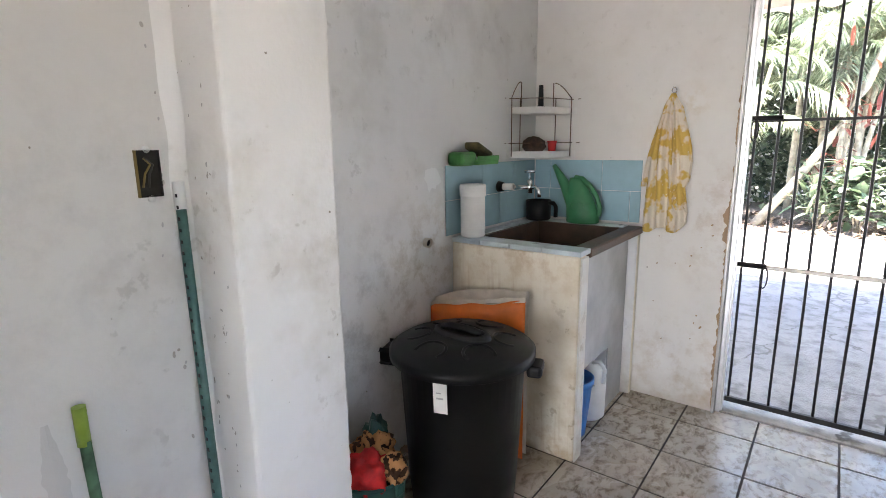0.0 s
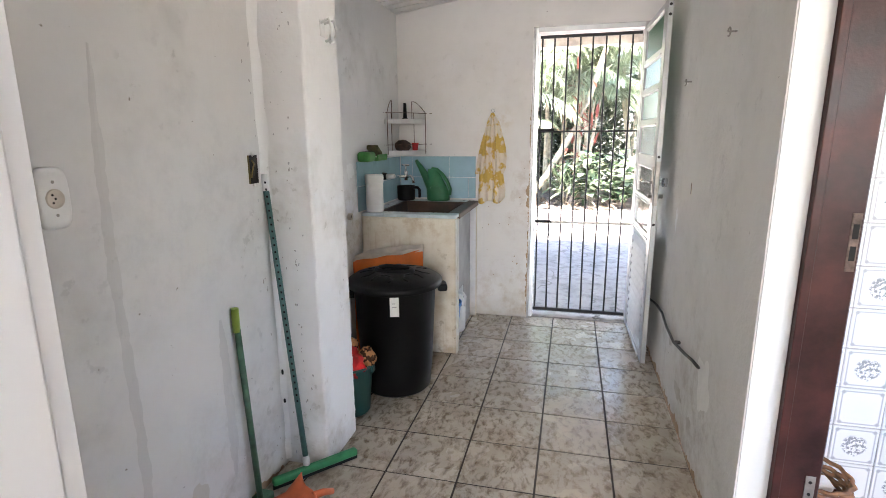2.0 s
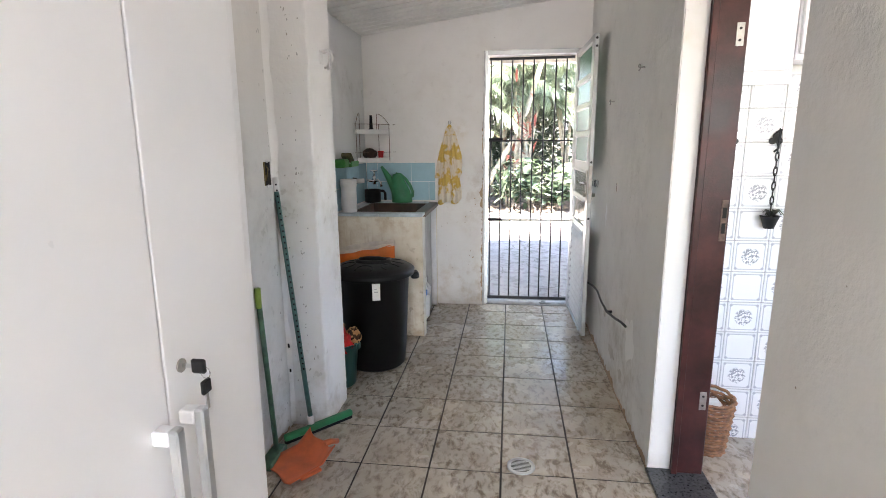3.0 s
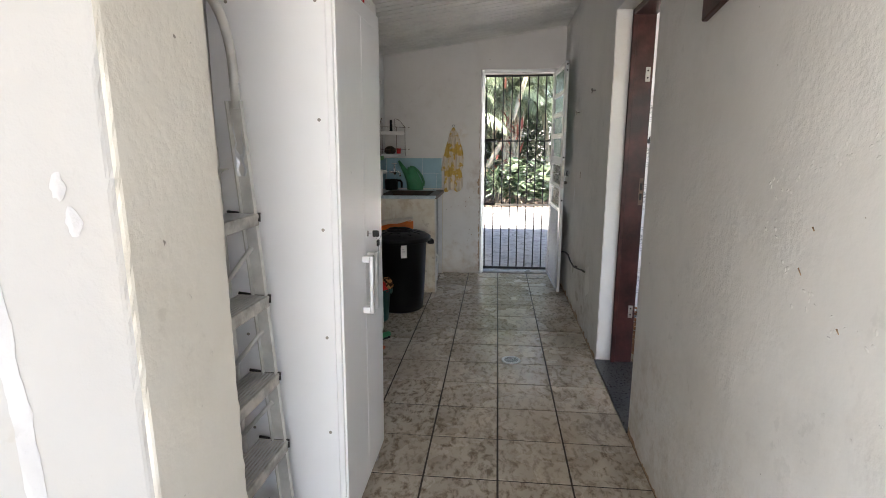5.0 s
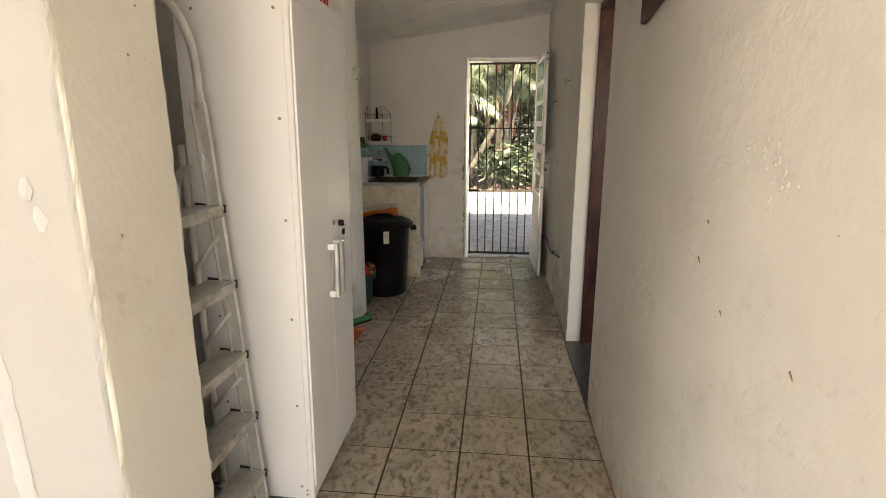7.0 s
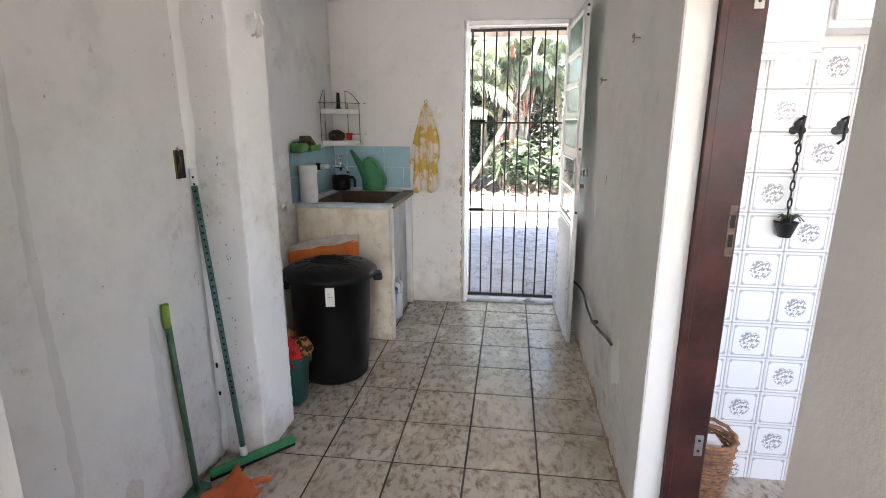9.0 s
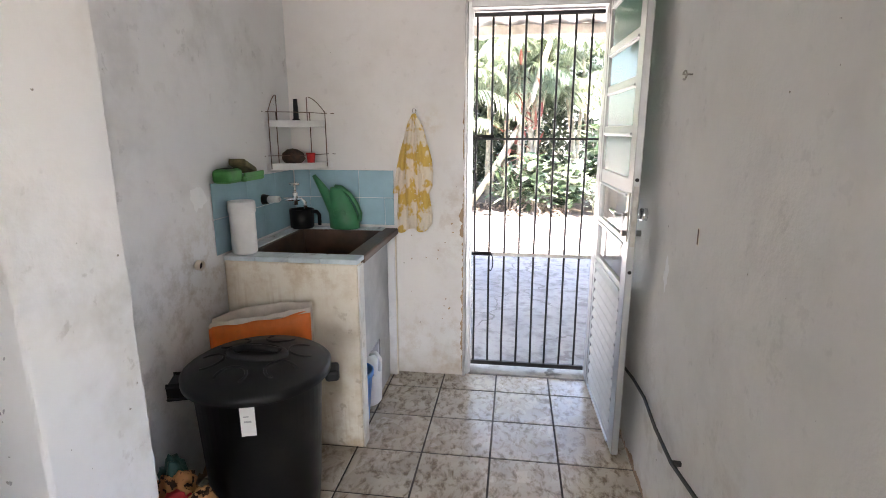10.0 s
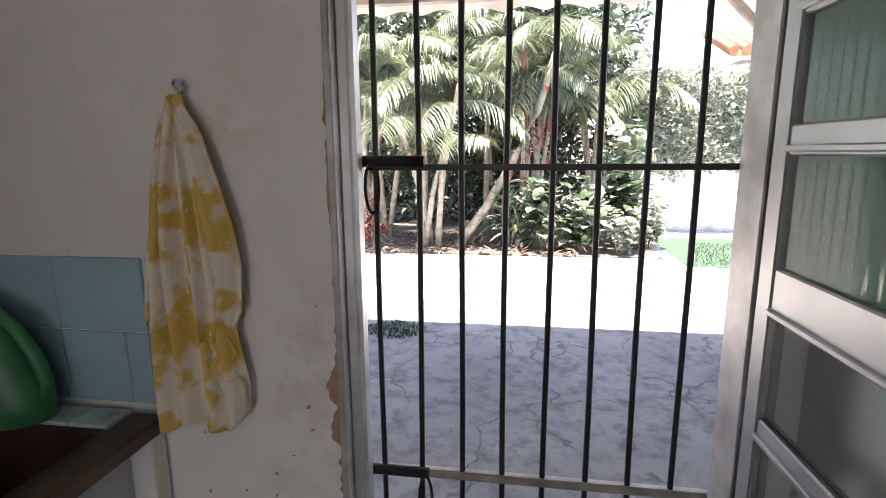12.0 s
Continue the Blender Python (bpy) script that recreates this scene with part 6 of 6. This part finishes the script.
    # wicker basket with woven rings and stakes
    b = thing("wicker_basket", (0.805, 0.665, 0.012), "brown woven wicker basket with white paper inside", "basket")
    for i in range(17):
        z = 0.25 * i / 16
        r = 0.072 + 0.026 * (z / 0.25)
        ring = []
        for q in range(49):
            a = 2 * math.pi * q / 48
            rr = r + 0.004 * math.cos(q * math.pi / 2 * 1.0 + (i % 2) * math.pi)
            ring.append((rr * math.cos(a), rr * math.sin(a), z + 0.004 + 0.012 * max(0, math.sin(a)) * (z > 0.24)))
        part("weave", tube(bmesh.new(), ring, 0.0075, 5), M_wicker, b)
    part("bottom", lathe(bmesh.new(), [(0, 0.004), (0.072, 0.004), (0.072, 0.0), (0, 0.0)], 24), M_wicker, b)
    pb = thing("crumpled_paper", (0.805, 0.665, 0.03), "crumpled white paper in the wicker basket", "paper")
    bm = bmesh.new()
    bmesh.ops.create_icosphere(bm, subdivisions=3, radius=0.072)
    for v in bm.verts:
        v.co *= 1 + 0.18 * noise.noise(v.co * 30)
        v.co.z = max(0.0, v.co.z + 0.115)
    part("sheet", bm, M_wplast, pb)
    part("sheet", box(-0.03, 0.05, -0.02, 0.045, 0.18, 0.215, bev=0.01), M_wplast, pb)


kitchen()


# ---- patio roof and garden ----
def patio():
    r = thing("patio_roof", (0, 2.89, 2.30), "corrugated fibre-cement patio roof on timber", "roof")
    bm = bmesh.new()
    # sheet carried past the view and over the wall to block sun leaks
    n, x0, x1 = 560, -4.5, 6.0
    top, bot = [], []
    for k in range(n + 1):
        x = x0 + (x1 - x0) * k / n
        w = 0.032 * abs(math.cos(math.pi * x / 0.29)) ** 1.4 - 0.03
        for lst, dz in ((top, 0.008), (bot, 0.0)):
            lst.append((bm.verts.new((x, -0.55, 0.507 + w + dz)), bm.verts.new((x, 2.81, 0.135 + w + dz))))
    for k in range(n):
        f = bm.faces.new((top[k][0], top[k + 1][0], top[k + 1][1], top[k][1]))
        g = bm.faces.new((bot[k][0], bot[k][1], bot[k + 1][1], bot[k + 1][0]))
        e = bm.faces.new((top[k][1], top[k + 1][1], bot[k + 1][1], bot[k][1]))
        f.smooth = g.smooth = True
    part("sheet", bm, M_fibro, r)
    part("beam", box(x0, x1, 2.36, 2.43, 0.075, 0.165, bev=0.004), M_beam, r)
    part("beam", box(x0, x1, 1.15, 1.21, 0.20, 0.288, bev=0.004), M_beam, r)
    part("post", tube(bmesh.new(), [(1.62, 2.395, -2.37), (1.62, 2.395, 0.075)], 0.045, 14), M_beam, r)
    part("brace", tube(bmesh.new(), [(1.58, 2.395, -0.36), (1.16, 2.395, 0.07)], 0.030, 10), M_beam, r)
    part("post", tube(bmesh.new(), [(-3.9, 2.395, -2.37), (-3.9, 2.395, 0.075)], 0.045, 14), M_beam, r)


patio()


def leaf_quad(bm, p, d, up, ln, wd, bend=0.25, seg=3):
    """One pointed leaf from p along d, folded along its rib."""
    s = d.cross(up).normalized()
    nrm = s.cross(d).normalized()
    prev = None
    for k in range(seg + 1):
        t = k / seg
        c = p + d * ln * t - nrm * bend * ln * t * t
        w = wd * (math.sin(math.pi * min(1, 0.12 + 0.88 * t)) ** 0.8)
        if k == seg:
            tip = bm.verts.new(c)
            bm.faces.new((prev[0], prev[1], tip))
            bm.faces.new((prev[1], prev[2], tip))
        else:
            row = (bm.verts.new(c - s * w + nrm * w * 0.25), bm.verts.new(c), bm.verts.new(c + s * w + nrm * w * 0.25))
            if prev:
                bm.faces.new((prev[0], prev[1], row[1], row[0]))
                bm.faces.new((prev[1], prev[2], row[2], row[1]))
            prev = row


def frond(bm, base, yaw, lift, ln, droop, n=34, lw=0.0105):
    """A feather palm frond: an arching rib with leaflets on both sides."""
    d0 = Vector((math.cos(yaw) * math.cos(lift), math.sin(yaw) * math.cos(lift), math.sin(lift)))
    pts = [base + d0 * ln * t + Vector((0, 0, -droop * ln * t * t)) for t in [k / 14 for k in range(15)]]
    tube(bm, pts, 0.010, 4, 0.003, caps=False)
    side = d0.cross(Vector((0, 0, 1))).normalized()
    for k in range(n):
        t = 0.16 + 0.84 * k / n
        q = t * 14
        i = min(13, int(q))
        p = pts[i].lerp(pts[i + 1], q - i)
        tan = (pts[i + 1] - pts[i]).normalized()
        L = 0.42 * ln * (math.sin(math.pi * (0.18 + 0.75 * t)) ** 0.7) * random.uniform(0.85, 1.1)
        for sg in (-1, 1):
            d = (tan * 0.65 + side * sg * 0.9 + Vector((0, 0, random.uniform(-0.25, 0.2)))).normalized()
            leaf_quad(bm, p, d, Vector((0, 0, 1)), L, lw, 0.45, 3)


def palm(name, at, stems, seed, label, spread=0.45, height=(1.7, 2.8), ln=1.25, fr=7):
    random.seed(seed)
    t = thing(name, at, label, "palm")
    crown = bmesh.new()
    for k in range(stems):
        a = random.uniform(0, 6.28)
        h = random.uniform(*height)
        lean = random.uniform(0.05, spread)
        b0 = Vector((random.uniform(-0.22, 0.22), random.uniform(-0.15, 0.15), 0))
        top = b0 + Vector((math.cos(a) * lean * h * 0.55, math.sin(a) * lean * h * 0.3, h))
        mid = b0.lerp(top, 0.5) + Vector((math.cos(a), math.sin(a), 0)) * -0.05
        bm = tube(bmesh.new(), [b0, b0.lerp(mid, 0.5), mid, mid.lerp(top, 0.5), top], random.uniform(0.045, 0.06), 10, 0.032)
        part("trunk", bm, M_bark, t)
        for j in range(fr):
            yaw = a + 6.28 * j / fr + random.uniform(-0.3, 0.3)
            frond(crown, top - Vector((0, 0, random.uniform(0, 0.12))), yaw, random.uniform(0.35, 1.25), ln * random.uniform(0.8, 1.15), random.uniform(0.45, 0.95))
    part("crown", crown, M_palm, t)
    return t


def bush(name, at, label, seed, mat, n=240, r=(0.5, 0.4, 0.5), leaf=(0.14, 0.045), up=0.3, stems=9):
    random.seed(seed)
    t = thing(name, at, label, "shrub")
    st, lf = bmesh.new(), bmesh.new()
    tips = []
    for k in range(stems):
        a = random.uniform(0, 6.28)
        q = Vector((math.cos(a) * r[0] * random.uniform(0.2, 0.9), math.sin(a) * r[1] * random.uniform(0.2, 0.9), r[2] * random.uniform(0.7, 1.9)))
        tube(st, [(q.x * 0.1, q.y * 0.1, 0), q * 0.5 + Vector((0, 0, 0.08)), q], 0.012, 5, 0.004)
        tips.append(q)
    part("stems", st, M_bark, t)
    for k in range(n):
        q = random.choice(tips)
        f = random.uniform(0.35, 1.08)
        p = Vector((q.x * f, q.y * f, q.z * f)) + Vector((random.uniform(-1, 1) * 0.14, random.uniform(-1, 1) * 0.14, random.uniform(-1, 1) * 0.14)) * (r[2] * 1.6)
        p.z = max(0.03, p.z)
        d = Vector((random.uniform(-1, 1), random.uniform(-1, 1), random.uniform(-0.4, 0.5) + up)).normalized()
        s = random.uniform(0.6, 1.25)
        leaf_quad(lf, p, d, Vector((0.03, 0.02, 1)), leaf[0] * s, leaf[1] * s, random.uniform(0.1, 0.5), 4)
    part("crown", lf, mat, t)
    return t


def leaf_wall(name, x0, x1, y0, y1, z1, n, mat, label, seed, leaf=(0.12, 0.04), top_var=0.5, z0=-0.07):
    """A dense mass of leaves over dark twigs."""
    random.seed(seed)
    verts, faces = [], []
    for k in range(n):
        x = random.uniform(x0, x1)
        h = z1 * (1 - 0.28 * top_var + 0.42 * top_var * noise.noise(Vector((x * 0.7, seed, 0))))
        z = z0 + (h - z0) * random.random() ** 0.85
        if z0 > 0 and z < z0 + 0.25 + 0.3 * noise.noise(Vector((x * 2.0, 3.0, seed))):
            continue
        y = y0 + (y1 - y0) * random.random() ** 1.5 + 0.25 * noise.noise(Vector((x * 1.4, z * 1.4, seed)))
        d = Vector((random.uniform(-1, 1), random.uniform(-1, 0.5), random.uniform(-0.8, 0.8))).normalized()
        s = d.cross(Vector((random.uniform(-0.4, 0.4), 0.1, 1))).normalized()
        sc = random.uniform(0.6, 1.3)
        L, W = leaf[0] * sc, leaf[1] * sc
        p = Vector((x, y, z))
        i = len(verts)
        nn = s.cross(d)
        verts += [p, p + d * L * 0.5 + s * W + nn * W * 0.3, p + d * L - nn * L * 0.15, p + d * L * 0.5 - s * W + nn * W * 0.3]
        faces += [(i, i + 1, i + 2), (i, i + 2, i + 3)]
    me = bpy.data.meshes.new(name)
    me.from_pydata(verts, [], faces)
    me.materials.append(mat)
    return tagged(new(name, me), label, "foliage", kind="stuff")


def garden():
    struct("planting_bed", box(-9, 2.0, 9.35, 13.5, -0.12, -0.045, bev=0.01), M_soil, "dark leaf-littered planting bed", "bed")
    palm("areca_palm", (-1.35, 9.85, -0.05), 7, 11, "clump of areca palms with pale ringed trunks", 0.6, (1.6, 2.6), 1.25, 5)
    palm("areca_palm", (-2.5, 10.6, -0.05), 6, 23, "taller clump of areca palms behind the bed", 0.4, (2.2, 3.2), 1.4, 6)
    palm("areca_palm", (0.2, 11.2, -0.05), 6, 31, "feathery areca palm clump at the back of the bed", 0.4, (2.2, 3.4), 1.4, 6)
    palm("areca_palm", (-0.5, 12.3, -0.05), 5, 47, "tall areca palm clump in dense planting", 0.4, (3.0, 4.2), 1.6, 7)
    palm("areca_palm", (1.5, 11.8, -0.05), 5, 53, "sunlit areca palm clump", 0.4, (2.0, 3.2), 1.4, 7)
    # leaning bare trunk
    t = thing("leaning_trunk", (-0.98, 9.85, -0.05), "pale bare trunk leaning out of the bed", "tree trunk")
    part("trunk", tube(bmesh.new(), [(0, 0, 0), (0.45, 0.1, 0.65), (0.85, 0.2, 1.35), (1.2, 0.3, 2.1), (1.5, 0.3, 3.1)], 0.075, 12, 0.05), M_bark, t)
    lf = bmesh.new()
    random.seed(77)
    for j in range(7):
        frond(lf, Vector((1.5, 0.3, 3.1)), 0.9 * j, random.uniform(0.3, 1.1), 1.3, 0.8)
    part("crown", lf, M_palm, t)
    bush("broadleaf_shrub", (0.35, 9.75, -0.06), "broad-leaved green shrub at the edge of the bed", 3, M_leaf, 230, (0.42, 0.3, 0.55), (0.26, 0.075))
    bush("broadleaf_shrub", (0.9, 9.7, -0.06), "broad-leaved green shrub with pale leaves", 4, M_leaf, 220, (0.4, 0.3, 0.5), (0.24, 0.08))
    bush("broadleaf_shrub", (1.6, 10.3, -0.06), "tall broad-leaved shrub in the bed", 5, M_leaf, 260, (0.5, 0.4, 0.95), (0.30, 0.09))
    bush("variegated_shrub", (1.45, 9.55, -0.06), "low pale variegated shrub beside the path", 6, M_pale, 420, (0.45, 0.3, 0.38), (0.10, 0.04))
    bush("variegated_shrub", (1.95, 10.0, -0.06), "pale variegated shrub beside the path", 7, M_pale, 420, (0.4, 0.35, 0.45), (0.10, 0.04))
    bush("red_cordyline", (0.05, 10.2, 0.0), "red-leaved cordyline among the palms", 8, M_redleaf, 60, (0.25, 0.2, 1.45), (0.42, 0.035), 0.4, 5)
    bush("red_cordyline", (-2.25, 9.5, 0.0), "low dark red cordyline by the palms", 9, M_redleaf, 60, (0.2, 0.15, 0.35), (0.26, 0.03), 0.5, 5)
    bush("strap_leaf_plant", (-0.15, 9.9, -0.06), "dark strap-leaved plant under the palms", 10, M_leaf, 150, (0.35, 0.25, 0.45), (0.40, 0.03), 0.5)
    leaf_wall("back_foliage", -8, 2.3, 12.4, 14.5, 5.2, 15000, M_hedge, "dense dark green foliage behind the palms", 12, (0.22, 0.06))
    leaf_wall("back_foliage", 1.9, 8.5, 11.6, 12.4, 3.1, 19000, M_pale, "pale small-leaved clipped hedge beyond the lawn", 13, (0.095, 0.038), 0.25, 0.85)
    struct("hedge_wall", box(1.9, 12.0, 12.25, 12.4, -0.07, 2.95), M_pier, "white rendered wall under the creeper", "wall")
    leaf_wall("tree_canopy", -5, 1.2, 13.5, 17, 8.2, 9000, M_palm, "sunlit tree canopy behind the garden", 14, (0.28, 0.07))
    leaf_wall("bed_litter", -4, 1.0, 9.3, 11.0, 0.03, 900, M_dry, "scattered dry leaves on the bed", 15, (0.12, 0.03))
    struct("garden_boundary", box(-30, 30, 17.5, 17.7, -0.07, 2.2), M_porch, "pale rendered garden boundary wall", "wall")
    # lawn patch and small weeds
    random.seed(9)
    verts, faces = [], []
    for k in range(5000):
        if k < 4200:
            x, y = random.uniform(2.1, 6.0), random.uniform(8.9, 10.6)
            if x < 2.2 + (y - 8.9) * 0.35:
                continue
            h = random.uniform(0.03, 0.07)
        else:
            a, r = random.uniform(0, 6.28), random.random() ** 0.6
            x, y, h = -1.05 + 0.27 * r * math.cos(a), 5.95 + 0.22 * r * math.sin(a), random.uniform(0.015, 0.05)
        a = random.uniform(0, 6.28)
        i = len(verts)
        verts += [(x, y, -0.07), (x + 0.012 * math.cos(a), y + 0.012 * math.sin(a), -0.07), (x + 0.03 * math.sin(a), y + 0.03 * math.cos(a), -0.07 + h)]
        faces.append((i, i + 1, i + 2))
    me = bpy.data.meshes.new("grass")
    me.from_pydata(verts, [], faces)
    me.materials.append(M_grass)
    tagged(new("grass", me), "short green lawn grass and weeds in the paving", "grass", kind="stuff")
    struct("lawn", box(2.2, 40, 8.85, 11.2, -0.1, -0.062), simple("turf", (0.025, 0.058, 0.032), 0.95, vary=0.4, scale=8), "green lawn beside the path", "lawn")
    # neighbour's tiled eave
    h = thing("garden_shed_roof", (4.75, 12.9, 0), "small terracotta-tiled roof beyond the hedge", "roof")
    part("wall", box(-0.5, 1.8, 0.4, 1.4, -0.07, 3.2), M_porch, h)
    bm = box(-0.85, 2.0, 0.0, 1.7, 3.2, 3.3, bev=0.01)
    for v in bm.verts:
        v.co.z += 0.4 * v.co.y
    part("eave", bm, M_terra, h)
    for k in range(12):
        x = -0.8 + 0.24 * k
        part("roof_tile", tube(bmesh.new(), [(x, -0.04, 3.31), (x, 1.7, 4.0)], 0.09, 8), M_terra, h)
    # folding stand leaning outside, white slats
    s = thing("folding_stand", (-1.86, 7.1, -0.07), "white folding stand standing on the sunny paving", "stand")
    for sx in (0.0, 0.34):
        part("leg", tube(bmesh.new(), [(sx * 0.3, 0, 0), (-0.28 + sx * 0.3, 0.1, 0.62)], 0.014, 6), M_wplast, s)
        part("leg", tube(bmesh.new(), [(-0.30 + sx * 0.3, 0.05, 0), (-0.05 + sx * 0.3, 0.0, 0.62)], 0.014, 6), M_wplast, s)
    part("bar", tube(bmesh.new(), [(-0.3, 0.08, 0.6), (0.1, 0.04, 0.6)], 0.012, 6), M_wplast, s)


garden()


# ---- kitchen wall tiles ----
def ktile_mat(name, decor):
    m, nt, p = base_mat(name, 0.18, 0, 0.5)
    tc = nt.nodes.new("ShaderNodeTexCoord").outputs["Object"]
    sp = nt.nodes.new("ShaderNodeSeparateXYZ")
    nt.links.new(tc, sp.inputs[0])

    def m2(op, a, b=None, v=None):
        n = nt.nodes.new("ShaderNodeMath")
        n.operation = op
        nt.links.new(a, n.inputs[0])
        if b is not None:
            nt.links.new(b, n.inputs[1])
        if v is not None:
            n.inputs[1].default_value = v
        return n.outputs[0]

    ax, az = m2("ABSOLUTE", sp.outputs["X"]), m2("ABSOLUTE", sp.outputs["Z"])
    edge = m2("MAXIMUM", ax, az)
    col = (0.80, 0.80, 0.79)
    d = m2("ABSOLUTE", m2("SUBTRACT", edge, v=0.0590))
    col = mix(nt, ramp(nt, d, 0.0012, 0.0028, (0.9,) * 3 + (1,), (0, 0, 0, 1)), col, (0.38, 0.39, 0.41))
    mn = m2("MINIMUM", ax, az)
    cd = m2("ADD", m2("ABSOLUTE", m2("SUBTRACT", mn, v=0.0555)), m2("ABSOLUTE", m2("SUBTRACT", edge, v=0.0555)))
    col = mix(nt, ramp(nt, cd, 0.006, 0.009, (1, 1, 1, 1), (0, 0, 0, 1)), col, (0.42, 0.43, 0.45))
    if decor:
        ln = nt.nodes.new("ShaderNodeVectorMath")
        ln.operation = "LENGTH"
        nt.links.new(tc, ln.inputs[0])
        n1 = noise_node(nt, 120, 2, 0.5, vec=tc)
        wob = m2("ADD", ln.outputs["Value"], m2("MULTIPLY", noise_node(nt, 60, 2, 0.5, vec=tc), v=0.018))
        inside = ramp(nt, wob, 0.044, 0.050, (1, 1, 1, 1), (0, 0, 0, 1))
        petals = ramp(nt, n1, 0.44, 0.56)
        k = nt.nodes.new("ShaderNodeMix")
        k.data_type, k.blend_type = "RGBA", "MULTIPLY"
        k.inputs[0].default_value = 1.0
        nt.links.new(inside, k.inputs[6])
        nt.links.new(petals, k.inputs[7])
        col = mix(nt, k.outputs[2], col, (0.30, 0.31, 0.33))
    nt.links.new(col, p.inputs["Base Color"])
    return m


M_kplain, M_kdecor = ktile_mat("white_glazed_tile", False), ktile_mat("printed_floral_tile", True)


def kitchen_tiles():
    t = thing("kitchen_tiles", (0.70, 0.772, 0.012), "white glazed wall tiles, every other one printed with grey flowers", "tiles")
    P = 0.142
    part("grout", box(0, 2.4, 0.002, 0.0075, 0, 1.62), M_grey, t)
    me = {}
    for dec in (False, True):
        o = part("tile", box(-0.0695, 0.0695, -0.003, 0.005, -0.0695, 0.0695, bev=0.002), M_kdecor if dec else M_kplain, t)
        me[dec] = o.data
        bpy.data.objects.remove(o)
    for c in range(14):
        for r in range(12):
            o = new("tile", me[(c + r) % 2 == 1])
            o.parent = t
            o.matrix_basis = pose(0.107 + P * c, 0, 0.034 + P * r)


kitchen_tiles()


# ---- floor tiles ----
def floor_tiles():
    fl = bpy.data.objects["floor"]
    xs = [XN, -1.065, -0.757, -0.448, -0.132, 0.176, XR]
    ys = [0.70 + 0.31 * k for k in range(7)]
    ys = [y - 0.003 for y in ys] + [YD + 0.025]
    back = [0.388, 0.100, -0.192, -0.489, -0.797, -1.106]
    while back[-1] > -3.6:
        back.append(back[-1] - 0.306)
    ys = back[::-1] + ys
    cache = {}
    random.seed(4)
    for i, (a, b) in enumerate(zip(xs, xs[1:])):
        for c, d in zip(ys, ys[1:]):
            if d < 0.7 and b < -1.1:
                continue
            a2 = max(a, XL + 0.001) if d < 0.68 else a
            w, l = round(b - a2 - 0.0085, 4), round(d - c - 0.0085, 4)
            if (w, l) not in cache:
                o = part("tile", box(-w / 2, w / 2, -l / 2, l / 2, -0.0045, 0.0, bev=0.0012), M_tile)
                cache[w, l] = o.data
                bpy.data.objects.remove(o)
            o = new("tile", cache[w, l])
            o.parent = fl
            o.matrix_basis = pose((a2 + b) / 2, (c + d) / 2, random.uniform(-0.0006, 0.0004), random.uniform(-0.12, 0.12), random.uniform(-0.12, 0.12), 0)
    # porch floor beyond the mouth
    part("porch_slab", box(-4.2, XR, -7.5, -3.62, -0.1, 0.0), M_tile, fl)
    part("porch_slab", box(-4.2, XN, -3.62, -2.05, -0.1, 0.0), M_tile, fl)


floor_tiles()
